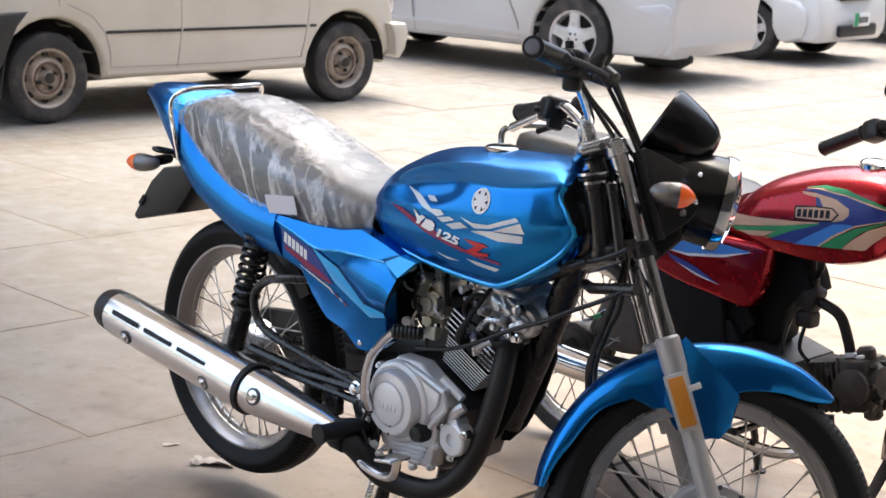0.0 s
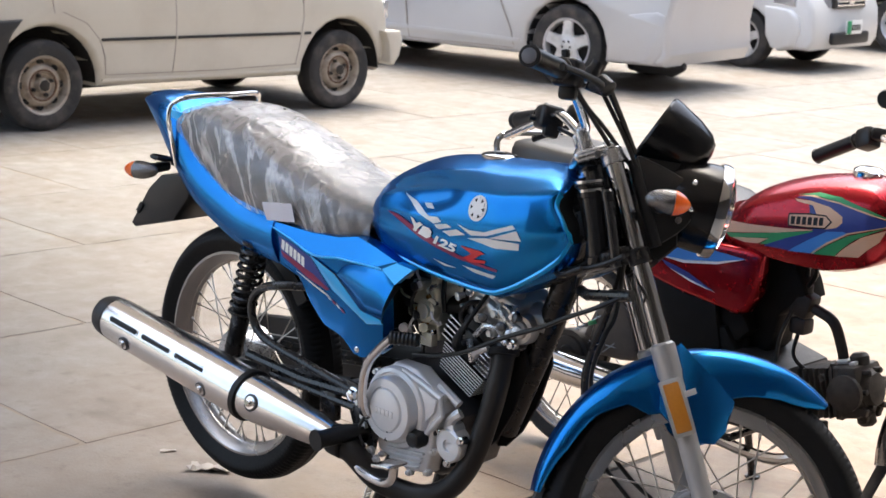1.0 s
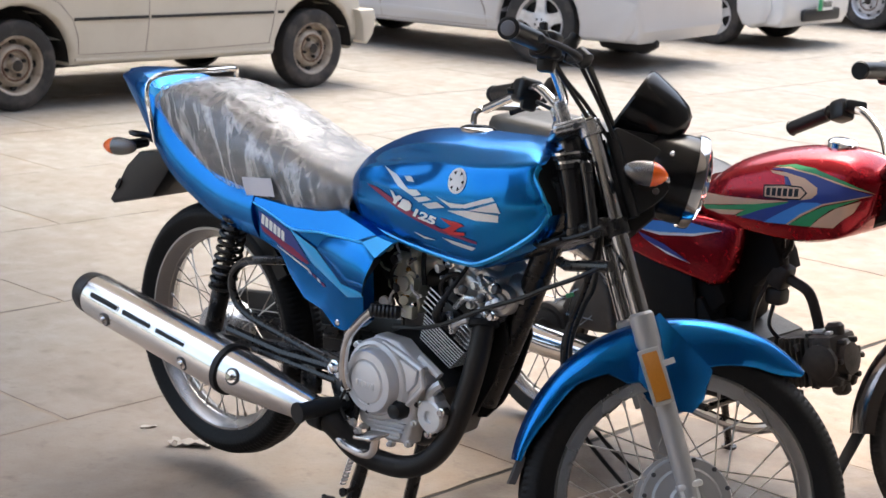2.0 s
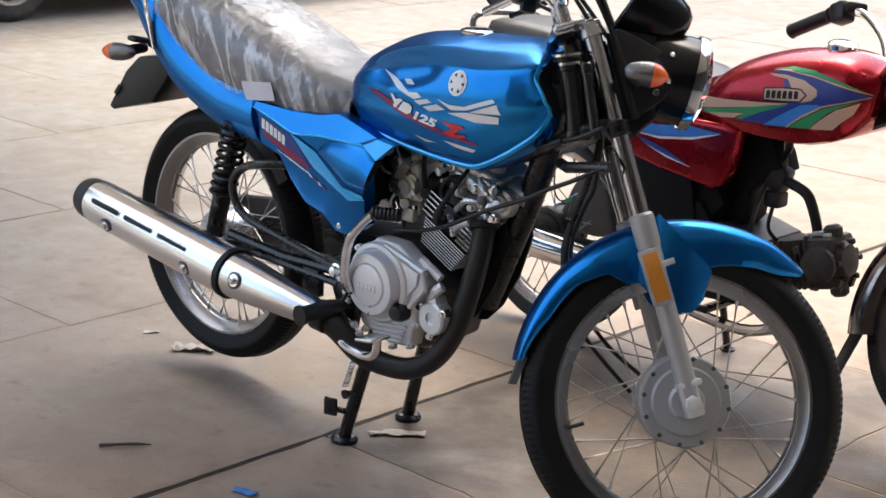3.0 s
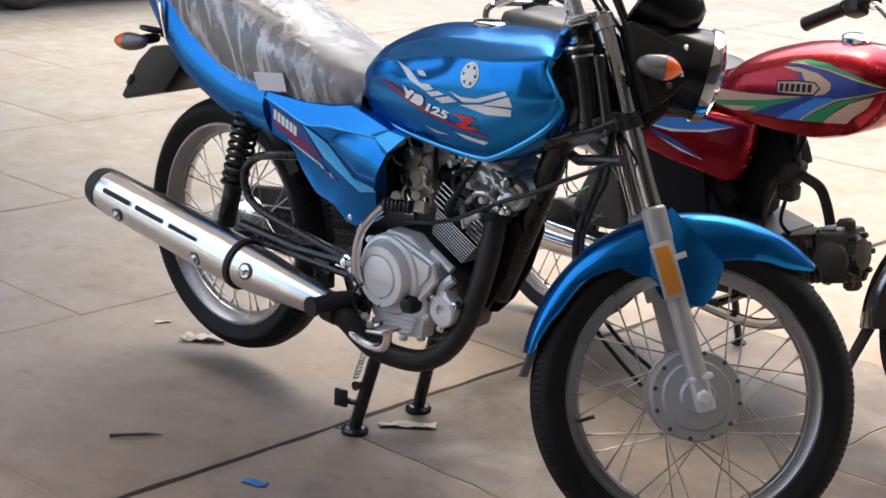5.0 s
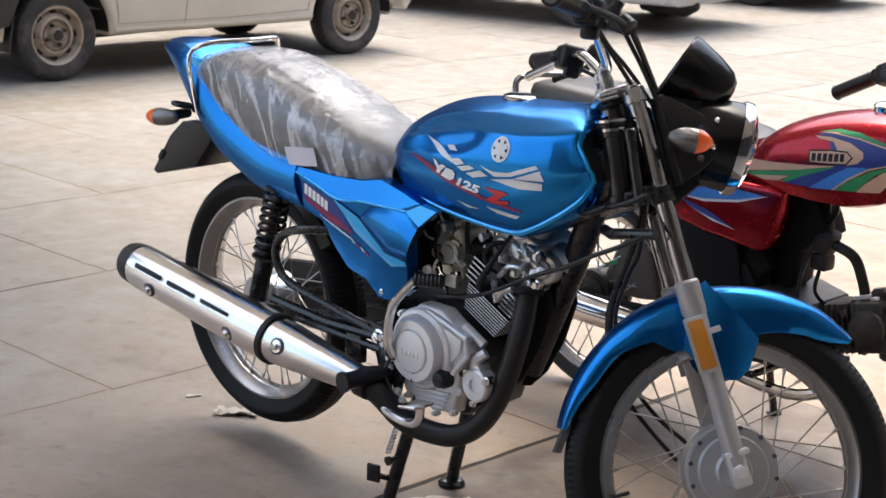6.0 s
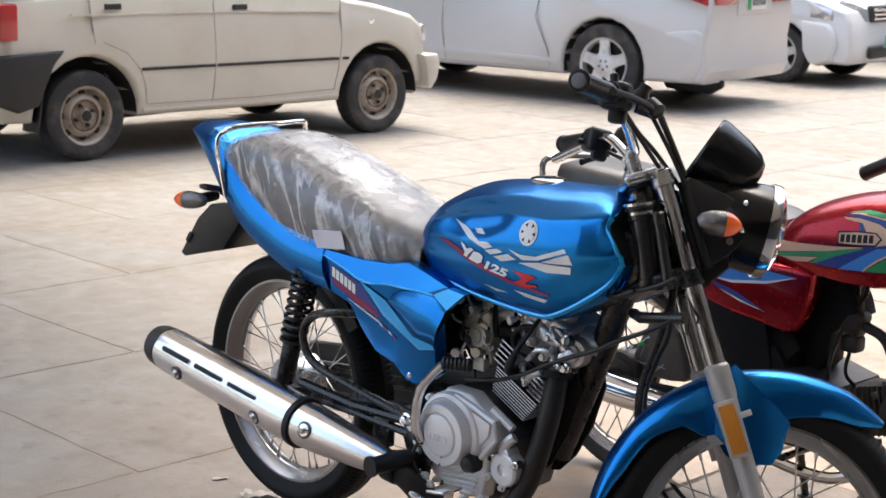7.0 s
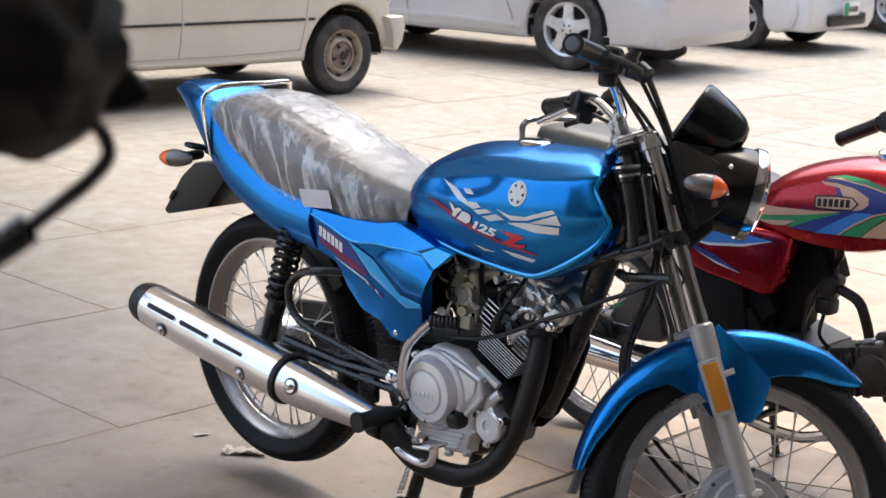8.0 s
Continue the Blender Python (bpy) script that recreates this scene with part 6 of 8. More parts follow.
    lathe(bm, [(-0.004, 0.058), (-0.006, 0.066), (-0.001, 0.071), (0.012, 0.071), (0.06, 0.065), (0.092, 0.056), (0.108, 0.044), (0.114, 0.026)], g, ax, 36)
    pod = part("speedometer", moved(bm, STEER), LAMP_BLACK, bike, "black round instrument pod")
    bm = bmesh.new()
    lathe(bm, [(-0.003, 0.060), (-0.003, 0.001)], g, ax, 32)
    part("dial", moved(bm, STEER), MATT_BLACK, pod)
    for side in (-1, 1):
        m = indicator_lamp(bike, (1.112, side * 0.148, 0.862), (0, side, 0), "front_indicator", (1, 0, 0), 0.90, 0.95)
        for o in (m, *m.children):
            o.data.transform(STEER)
    # handlebar
    bm = bmesh.new()
    half = [(0.957, 0.0, 0.992), (0.957, 0.042, 0.992), (0.942, 0.072, 1.012), (0.920, 0.112, 1.037), (0.908, 0.165, 1.044), (0.895, 0.215, 1.046), (0.825, 0.385, 1.018)]
    tube(bm, [V((x, -y, z)) for x, y, z in half[:0:-1]] + [V((x, y, z + 0.06 * max(0.0, y - 0.10))) for x, y, z in half], 0.0098, 12, 5)
    bar = part("handlebar", moved(bm, STEER), CHROME, bike, "chromed handlebar")
    for y in (-0.032, 0.032):
        bm = bmesh.new()
        box(bm, (0.962, y, 0.964), (0.024, 0.018, 0.062), Matrix.Rotation(-RAKE, 3, "Y"), 0.007, 3)
        tube(bm, [(0.952, y, 1.0), (0.949, y, 1.012)], 0.006, 8)
        part("bar_clamp", moved(bm, STEER), YOKE, bar)
    for s in (-1, 1):
        a, b = V((0.885, s * 0.237, 1.042)), V((0.823, s * 0.390, 1.017))
        if s > 0:
            a, b = V((0.885, 0.247, 1.058)), V((0.838, 0.372, 1.068))
        d = (b - a).normalized()
        n = (b - a).length
        bm = bmesh.new()
        prof = [(0, 0.021), (0.006, 0.021), (0.010, 0.0165)]
        for k in range(14):
            h = 0.014 + (n - 0.03) * k / 14
            prof += [(h, 0.0165), (h + 0.004, 0.0175), (h + 0.007, 0.0165)]
        prof += [(n - 0.008, 0.0175), (n - 0.004, 0.0195), (n, 0.0195), (n + 0.002, 0.017), (n + 0.002, 0.004), (n - 0.001, 0.001)]
        lathe(bm, prof, a, d, 18)
        grip = part("grip", moved(bm, STEER), BLACK_PLASTIC, bar, "black rubber grip")
        bm = bmesh.new()
        lathe(bm, [(n + 0.0005, 0.004), (n + 0.0022, 0.0135), (n + 0.0045, 0.012), (n + 0.006, 0.004)], a, d, 18)
        part("bar_end", moved(bm, STEER), BAR_GREY, grip, "grey bar end plug")
        bm = bmesh.new()
        box(bm, (0.898, s * 0.216, 1.044 + 0.008 * (s > 0)), (0.052, 0.05, 0.050), align(a, b), 0.011, 3)
        box(bm, (0.905, s * 0.205, 1.018 + 0.012 * (s > 0)), (0.035, 0.04, 0.02), align(a, b), 0.008, 2)
        lathe(bm, [(0, 0.008), (0.014, 0.008), (0.017, 0.004)], (0.890, s * 0.225, 1.066), (-0.2, 0, 1), 10)
        lathe(bm, [(0, 0.006), (0.012, 0.006), (0.015, 0.003)], (0.872, s * 0.215, 1.046), (-1, 0, 0.1), 8)
        part("switch_housing", moved(bm, STEER), BLACK_PLASTIC, bar)
        bm = bmesh.new()
        lathe(bm, [(-0.012, 0.010), (-0.010, 0.015), (0.012, 0.015), (0.018, 0.011), (0.03, 0.011)], (0.940, s * 0.165, 1.056), (0.4, 0.1 * s, 1), 14)
        lathe(bm, [(-0.018, 0.013), (0.018, 0.013)], (0.955, s * 0.172, 1.040), (1, 0, -0.2), 12)
        part("mirror_boss", moved(bm, STEER), BLACK_PLASTIC, bar)
        bm = bmesh.new()
        lift = 0.028 if s > 0 else 0.0
        tube(bm, [(0.948, s * 0.185, 1.035 + lift * 0.5), (0.958, s * 0.225, 1.030 + lift), (0.93, s * 0.30, 1.022 + lift), (0.888, s * 0.375, 1.012 + lift), (0.880, s * 0.385, 1.010 + lift)], [0.010, 0.008, 0.006, 0.0055, 0.0075], 10, 5)
        part("lever", moved(bm, STEER), MATT_BLACK, bar, "black hand lever")
    # cables
    runs = [
        [(0.958, -0.165, 1.045), (0.99, -0.14, 1.01), (1.025, -0.11, 0.97), (1.06, -0.08, 0.925)],
        [(0.91, -0.205, 1.03), (0.945, -0.17, 1.00), (0.99, -0.12, 0.975), (1.05, -0.06, 0.93)],
        [(0.91, -0.205, 1.025), (0.96, -0.15, 0.985), (1.02, -0.08, 0.935), (1.05, -0.05, 0.88), (1.06, -0.04, 0.80)],
        [(0.92, 0.195, 1.03), (0.97, 0.14, 1.0), (1.04, 0.07, 0.95), (1.07, 0.03, 0.90)],
        [(1.08, 0.02, 0.84), (1.066, 0.05, 0.678), (1.053, 0.06, 0.621), (1.042, 0.075, 0.544), (1.065, 0.085, 0.46), (1.108, 0.085, 0.39), (1.157, 0.075, 0.341), (1.213, 0.06, 0.294)],
        [(1.07, 0.01, 0.84), (1.08, 0.04, 0.679), (1.067, 0.05, 0.623), (1.056, 0.065, 0.546), (1.083, 0.075, 0.468), (1.122, 0.08, 0.409), (1.169, 0.07, 0.365), (1.224, 0.055, 0.33)],
    ]
    bm = bmesh.new()
    tube(bm, [(0.982, -0.17, 1.033), (1.015, -0.13, 0.995), (1.051, -0.08, 0.953)], [0.0065, 0.0055, 0.005], 10)
    lathe(bm, [(-0.016, 0.010), (-0.012, 0.016), (0.012, 0.016), (0.016, 0.010)], (0.968, -0.188, 1.040), (0.6, -0.4, -0.5), 14)
    part("mirror_stub", moved(bm, STEER), BLACK_PLASTIC, bike)
    bm = bmesh.new()
    lathe(bm, [(-0.014, 0.024), (-0.012, 0.029), (-0.002, 0.029), (0.0, 0.025), (0.002, 0.029), (0.012, 0.029), (0.014, 0.024)], under(0.908) + V((-0.036, 0, 0)), STEER_AXIS, 18)
    part("stem_nut", moved(bm, STEER), CHROME, bike)
    for r in runs:
        bm = bmesh.new()
        tube(bm, r, 0.0042, 8, 6)
        part("cable", moved(bm, STEER), BLACK_PLASTIC, bike)
    bm = bmesh.new()
    tube(bm, [(1.045, -0.07, 0.712), (1.084, -0.10, 0.716), (1.184, -0.10, 0.734)], 0.0105, 10)
    part("horn_bracket", bm, BLACK_PAINT, bike)
    bm = bmesh.new()
    tube(bm, [(1.115, -0.07, 0.725), (1.105, -0.06, 0.693), (1.089, -0.06, 0.648), (1.068, -0.06, 0.59), (1.061, -0.06, 0.53), (1.063, -0.05, 0.46)], 0.0065, 8, 4)
    part("brake_hose", bm, BLACK_PAINT, bike)
    for r in ([(1.033, -0.10, 0.754), (1.08, -0.10, 0.765), (1.125, -0.10, 0.783), (1.16, -0.10, 0.802)], [(1.175, -0.10, 0.735), (1.12, -0.12, 0.702), (1.05, -0.12, 0.668), (1.002, -0.12, 0.642), (0.903, -0.12, 0.598), (0.813, -0.12, 0.552), (0.745, -0.12, 0.527), (0.667, -0.12, 0.512)], [(0.93, -0.05, 0.78), (0.99, -0.09, 0.745), (1.05, -0.085, 0.76), (1.08, -0.05, 0.80)], [(0.98, 0.03, 0.80), (0.95, 0.0, 0.72), (0.93, -0.02, 0.68)], [(0.985, -0.07, 0.89), (0.995, -0.085, 0.84), (1.0, -0.08, 0.78), (0.99, -0.05, 0.73)], [(1.0, -0.06, 0.89), (1.015, -0.07, 0.83), (1.02, -0.06, 0.76), (1.0, -0.04, 0.70)], [(0.99, -0.10, 0.755), (1.03, -0.115, 0.745), (1.075, -0.11, 0.765)]):
        bm = bmesh.new()
        tube(bm, r, 0.0045, 8, 6)
        part("cable", bm, BLACK_PLASTIC, bike)


bike_wheels()
TANK, TANK_SURFACE = bike_tank()
bike_tank_print(TANK, TANK_SURFACE)
bike_seat()
bike_tail()
bike_side_cover()
bike_frame()
bike_engine()
bike_exhaust()
bike_front()


# ---- the small commuter motorcycles: the red one behind, a dark one beside the camera ----
def commuter(label, m, paint, steer, stickers, mirror, cable_path, tank_label):
    bike2 = thing("motorcycle", label, "motorcycle", m, "motorcycles parked in a row")
    ar, af = V((0, 0, 0.27)), V((1.20, 0, 0.27))
    rake = radians(26)
    axis = V((-math.sin(rake), 0, math.cos(rake)))
    foot = af - V((math.cos(rake), 0, math.sin(rake))) * 0.03
    turn = Matrix.Translation(foot) @ Matrix.Rotation(radians(steer), 4, axis) @ Matrix.Translation(-foot)
    spoked_wheel(bike2, "rear_wheel", ar, (0, -1, 0), 0.27, 0.222, 0.033, 0.065, 0.05, OLD_RUBBER, RIM, GREASY, RIM)
    spoked_wheel(bike2, "front_wheel", af, (0, -1, 0), 0.265, 0.222, 0.031, 0.065, 0.045, OLD_RUBBER, RIM, GREASY, RIM, turn)
    # tank
    low = [(0.455, 0.655), (0.56, 0.645), (0.68, 0.640), (0.78, 0.645), (0.86, 0.672), (0.895, 0.715)]
    top = [(0.445, 0.715), (0.53, 0.785), (0.64, 0.828), (0.75, 0.848), (0.84, 0.845), (0.905, 0.800)]
    wide = [0.082, 0.112, 0.128, 0.132, 0.118, 0.062]
    rows = []
    lo, hi = spline([(x, 0, z) for x, z in low], 6), spline([(x, 0, z) for x, z in top], 6)
    for i, (p, q) in enumerate(zip(lo, hi)):
        w = float(np.interp(i / 6, range(6), wide))
        half = []
        for v in np.linspace(0, 1, 15):
            a = float(np.interp(v, [0, 0.08, 0.2, 0.45, 0.65, 0.8, 0.92, 1], [0.80, 0.94, 1.0, 0.98, 0.84, 0.58, 0.26, 0]))
            z = float(np.interp(v, [0, 0.08, 0.45, 0.65, 0.8, 0.92, 1], [0, 0.03, 0.55, 0.80, 0.94, 0.99, 1]))
            half.append(V((lerp(p.x, q.x, v), -w * a, lerp(p.z, q.z, z))))
        rows.append(half + [V((h.x, -h.y, h.z)) for h in half[-2::-1]])
    bm = bmesh.new()
    loft(bm, rows)
    tank = part("tank", bm, paint, bike2, tank_label, angle=50)
    b = bvh_of(tank)

    def st(pts, mat, lift, name="stripe"):
        decal(name, pts, b, mat, tank, lift * 1.6 - 0.0008, cut=0.014)

    if stickers:
        # pale stripe, green stripe under it, then the blue sweep that turns back over the badge
        st([(0.470, 0.706), (0.567, 0.714), (0.657, 0.723), (0.736, 0.733), (0.636, 0.709), (0.480, 0.680)], TAN, 0.0010)
        st([(0.478, 0.678), (0.569, 0.695), (0.650, 0.712), (0.736, 0.732), (0.638, 0.684), (0.587, 0.673), (0.615, 0.693), (0.494, 0.671)], GREEN, 0.0014)
        st([(0.496, 0.672), (0.612, 0.691), (0.583, 0.675), (0.541, 0.669)], TAN, 0.0012)
        st([(0.599, 0.673), (0.659, 0.701), (0.729, 0.728), (0.784, 0.746), (0.800, 0.760), (0.790, 0.774), (0.757, 0.787), (0.701, 0.793), (0.667, 0.792), (0.707, 0.801), (0.764, 0.800), (0.821, 0.792), (0.895, 0.765), (0.853, 0.750), (0.800, 0.731), (0.746, 0.700), (0.719, 0.682), (0.669, 0.676)], NAVY, 0.0016)
        st([(0.669, 0.675), (0.717, 0.707), (0.764, 0.735), (0.800, 0.740), (0.813, 0.737), (0.760, 0.705), (0.737, 0.681)], SKYBLUE, 0.0019)
        st([(0.737, 0.681), (0.774, 0.709), (0.813, 0.733), (0.880, 0.757), (0.828, 0.727), (0.803, 0.704), (0.788, 0.686)], GREEN, 0.0020)
        st([(0.733, 0.680), (0.770, 0.708), (0.811, 0.735), (0.893, 0.763), (0.895, 0.765), (0.811, 0.739), (0.766, 0.711), (0.729, 0.681)], TAN, 0.0021, "pale_line")
        st([(0.788, 0.685), (0.809, 0.707), (0.841, 0.733), (0.880, 0.752), (0.872, 0.726), (0.839, 0.690)], TAN, 0.0018)
        st([(0.671, 0.798), (0.721, 0.810), (0.777, 0.809), (0.848, 0.792), (0.899, 0.767), (0.849, 0.786), (0.778, 0.799), (0.714, 0.803)], GREEN, 0.0018)
        st([(0.670, 0.7955), (0.714, 0.8025), (0.778, 0.7985), (0.849, 0.7855), (0.899, 0.767), (0.849, 0.782), (0.778, 0.7955), (0.714, 0.7995)], TAN, 0.0021, "pale_line")
        st([(0.665, 0.789), (0.708, 0.791), (0.759, 0.786), (0.793, 0.771), (0.796, 0.758), (0.784, 0.746), (0.757, 0.738), (0.777, 0.757), (0.762, 0.772), (0.723, 0.782), (0.674, 0.784)], TAN, 0.0021, "badge_sweep")
        # badge: dark rim, pale field, unreadable bars
        st([(0.659, 0.757), (0.711, 0.765), (0.757, 0.768), (0.774, 0.756), (0.760, 0.739), (0.714, 0.733), (0.663, 0.730)], MATT_BLACK, 0.0022, "badge_rim")
        st([(0.663, 0.754), (0.711, 0.762), (0.756, 0.765), (0.769, 0.756), (0.758, 0.742), (0.714, 0.736), (0.667, 0.733)], TAN, 0.0025, "badge_plate")
        for k in range(6):
            x, z = 0.669 + 0.0145 * k, 0.7515 + 0.0018 * k
            st([(x, z), (x + 0.0105, z + 0.0012), (x + 0.0118, z - 0.0150), (x + 0.0013, z - 0.0162)], MATT_BLACK, 0.0028, "word_bar")
    bm = bmesh.new()
    lathe(bm, [(0, 0.034), (0.012, 0.034), (0.016, 0.030), (0.020, 0.022), (0.022, 0.01)], (0.775, 0, 0.846), (0.05, 0, 1), 22)
    part("tank_cap", bm, CHROME, tank, "chromed filler cap")
    # side cover
    for side in (-1, 1):
        bm = bmesh.new()
        prism(bm, [(0.20, 0.635), (0.36, 0.655), (0.56, 0.655), (0.596, 0.645), (0.596, 0.60), (0.586, 0.55), (0.566, 0.508), (0.537, 0.497), (0.47, 0.507), (0.38, 0.518), (0.28, 0.54)], side * 0.07, side * 0.118, 0.014, 4)
        cover = part("side_cover", bm, paint, bike2, angle=50)
        if side < 0 and stickers:
            c = bvh_of(cover)
            for pts, mat in (([(0.24, 0.618), (0.332, 0.622), (0.381, 0.626), (0.47, 0.637), (0.555, 0.632), (0.479, 0.612), (0.383, 0.598), (0.25, 0.596)], SKYBLUE), ([(0.30, 0.598), (0.383, 0.600), (0.479, 0.614), (0.557, 0.632), (0.479, 0.606), (0.383, 0.592)], WHITE), ([(0.32, 0.590), (0.368, 0.580), (0.401, 0.572), (0.477, 0.541), (0.41, 0.556), (0.34, 0.575)], NAVY), ([(0.345, 0.573), (0.41, 0.556), (0.479, 0.540), (0.41, 0.551)], WHITE)):
                decal("flash", pts, c, mat, cover, 0.0015)
    # seat with chrome rail
    bm = bmesh.new()
    rows = []
    for x, zt, zb, w in ((-0.20, 0.785, 0.745, 0.09), (-0.18, 0.805, 0.735, 0.112), (-0.10, 0.808, 0.728, 0.122), (0.10, 0.795, 0.72, 0.122), (0.30, 0.770, 0.705, 0.112), (0.42, 0.758, 0.69, 0.092), (0.47, 0.745, 0.68, 0.075)):
        rows.append([V((x, w * u, lerp(zb, zt, v))) for u, v in ((-0.96, 0), (-1, 0.3), (-0.98, 0.7), (-0.88, 0.93), (-0.5, 1), (0, 1.01), (0.5, 1), (0.88, 0.93), (0.98, 0.7), (1, 0.3), (0.96, 0))])
    loft(bm, [spl for spl in rows])
    part("seat", bm, GREY_VINYL, bike2, "worn grey vinyl seat", angle=50)
    bm = bmesh.new()
    tube(bm, [(-0.06, -0.13, 0.70), (-0.18, -0.135, 0.735), (-0.215, -0.13, 0.78), (-0.21, -0.10, 0.815), (-0.19, 0.08, 0.800), (-0.20, 0.12, 0.775), (-0.18, 0.135, 0.735), (-0.06, 0.13, 0.70)], 0.008, 8, 5)
    part("grab_rail", bm, FORK_STEEL, bike2)
    # frame
    bm = bmesh.new()
    tube(bm, [(0.93, 0, 0.80), (0.965, 0, 0.69)], 0.028, 14)
    tube(bm, [(0.94, 0, 0.74), (0.75, 0, 0.66), (0.50, 0, 0.60), (0.42, 0, 0.46), (0.45, 0, 0.36)], 0.026, 10, 5)
    for y in (-0.09, 0.09):
        tube(bm, [(0.46, y * 0.7, 0.64), (0.20, y, 0.66), (-0.15, y, 0.70)], 0.013, 8, 4)
        tube(bm, [(0.48, y, 0.30), (0.20, y, 0.28), (-0.03, y, 0.27)], 0.015, 8, 4)
        prism(bm, [(0.38, 0.50), (0.52, 0.50), (0.545, 0.42), (0.54, 0.28), (0.45, 0.25), (0.38, 0.33)], y * 0.55, y * 0.75, 0.006)
    part("bike_frame", bm, DEEP_BLACK, bike2, "black frame and engine bay panels")
    # dull black blocks added to darken the engine bay
    bm = bmesh.new()
    prism(bm, [(0.25, 0.52), (0.52, 0.52), (0.56, 0.46), (0.50, 0.40), (0.44, 0.37), (0.26, 0.40)], -0.085, 0.085, 0.01)
    prism(bm, [(0.25, 0.52), (0.30, 0.55), (0.47, 0.53), (0.52, 0.30), (0.42, 0.27), (0.30, 0.33), (0.27, 0.42)], -0.108, -0.088, 0.006)
    prism(bm, [(0.30, 0.44), (0.50, 0.46), (0.545, 0.40), (0.53, 0.30), (0.36, 0.30)], -0.10, 0.09, 0.01)
    part("battery_box", bm, DEEP_BLACK, bike2)
    # dull black block filling the space under the tank
    bm = bmesh.new()
    prism(bm, [(0.48, 0.64), (0.632, 0.640), (0.662, 0.590), (0.676, 0.552), (0.640, 0.530), (0.606, 0.498), (0.598, 0.425), (0.545, 0.37), (0.50, 0.40)], -0.045, 0.045, 0.012, 2)
    part("frame_gusset", bm, DEEP_BLACK, bike2)
    bm = bmesh.new()
    lathe(bm, [(0, 0.012), (0.006, 0.012), (0.008, 0.007)], (0.43, -0.086, 0.42), (0, -1, 0), 10)
    part("ignition_lock", bm, CHROME, bike2)
    # chain case, tag on a wire, silencer
    bm = bmesh.new()
    prism(bm, [(0.02, 0.285), (0.182, 0.285), (0.180, 0.345), (0.158, 0.41), (0.12, 0.437), (0.07, 0.42), (0.035, 0.36)], -0.02, 0.03, 0.012, 3, 3)
    part("chain_case", bm, DUSTY, bike2, "dusty brown chain case", angle=50)
    bm = bmesh.new()
    box(bm, (0.118, -0.11, 0.388), (0.026, 0.004, 0.011), Matrix.Rotation(-0.4, 3, "Y"), 0.0015)
    part("tag", bm, GREEN, bike2, "small green tag on a wire")
    bm = bmesh.new()
    tube(bm, [(0.107, -0.11, 0.384), (0.085, -0.108, 0.380), (0.06, -0.10, 0.40), (0.05, -0.09, 0.45)], 0.0022, 6, 4)
    part("cable", bm, BLACK_PLASTIC, bike2)
    bm = bmesh.new()
    tube(bm, [(-0.30, -0.15, 0.29), (0.10, -0.15, 0.265), (0.32, -0.14, 0.255)], [0.034, 0.037, 0.028], 16)
    tube(bm, [(0.32, -0.14, 0.255), (0.50, -0.12, 0.20), (0.63, -0.08, 0.172), (0.708, -0.05, 0.187)], 0.014, 10, 4)
    part("silencer", bm, CHROME, bike2, "dull chromed silencer")
    for y in (-0.13, 0.13):
        a, c2 = V((0.05, y, 0.62)), V((0.0, y, 0.29))
        bm = bmesh.new()
        tube(bm, [a, lerp(a, c2, 0.5), lerp(a, c2, 0.52), c2], [0.03, 0.03, 0.02, 0.02], 14)
        part("shock_absorber", bm, CHROME, bike2)
    bm = bmesh.new()
    rows = []
    for ang in np.linspace(radians(25), radians(175), 18):
        d = V((math.cos(ang), 0, math.sin(ang)))
        rows.append([ar + d * (0.305 + h) + V((0, u, 0)) for u, h in ((-0.055, -0.03), (-0.05, 0), (0, 0.01), (0.05, 0), (0.055, -0.03), (0.045, -0.01), (0, 0.004), (-0.045, -0.01))])
    loft(bm, rows)
    part("rear_mudguard", bm, TINTED_CHROME, bike2, "chrome rear mudguard with brown reflections tinted in")
    # flat engine
    bm = bmesh.new()
    prism(bm, [(0.43, 0.31), (0.45, 0.40), (0.56, 0.415), (0.66, 0.39), (0.70, 0.31), (0.64, 0.235), (0.50, 0.23)], -0.115, 0.11, 0.02, 3)
    engine = part("engine", bm, GREASY, bike2, "greasy small horizontal engine", angle=40)
    ax = V((0.97, 0, 0.24)).normalized()
    up = V((-0.24, 0, 0.97))
    base = V((0.68, 0, 0.335))
    tn = Matrix((ax, V((0, 1, 0)), up)).transposed()
    for k in range(6):
        bm = bmesh.new()
        box(bm, base + ax * (0.012 + 0.014 * k), (0.004, 0.118, 0.115), tn, 0.0015, 1)
        part("fin", bm, OILY, engine)
    bm = bmesh.new()
    box(bm, base + ax * 0.122, (0.075, 0.112, 0.118), tn, 0.012, 2)
    worn = random.Random(12)
    for k in range(46):
        a, r = worn.uniform(0, 6.283), worn.uniform(0.050, 0.064)
        at = base + ax * worn.uniform(0.07, 0.165) + V((0, math.cos(a) * r, 0)) + up * (math.sin(a) * r)
        size = [worn.uniform(0.008, 0.026) for _ in range(3)]
        box(bm, at, size, tn @ Matrix.Rotation(worn.uniform(-0.6, 0.6), 3, "Y"), 0.002, 1)
    for k in range(5):
        box(bm, base + ax * (0.10 + 0.012 * k), (0.0035, 0.118 - 0.004 * k, 0.118 - 0.005 * k), tn, 0.0015, 1)
    lathe(bm, [(0, 0.046), (0.012, 0.046), (0.016, 0.040), (0.026, 0.036), (0.030, 0.018)], base + ax * 0.150, ax, 20)
    for k in range(6):
        t = k * 1.05
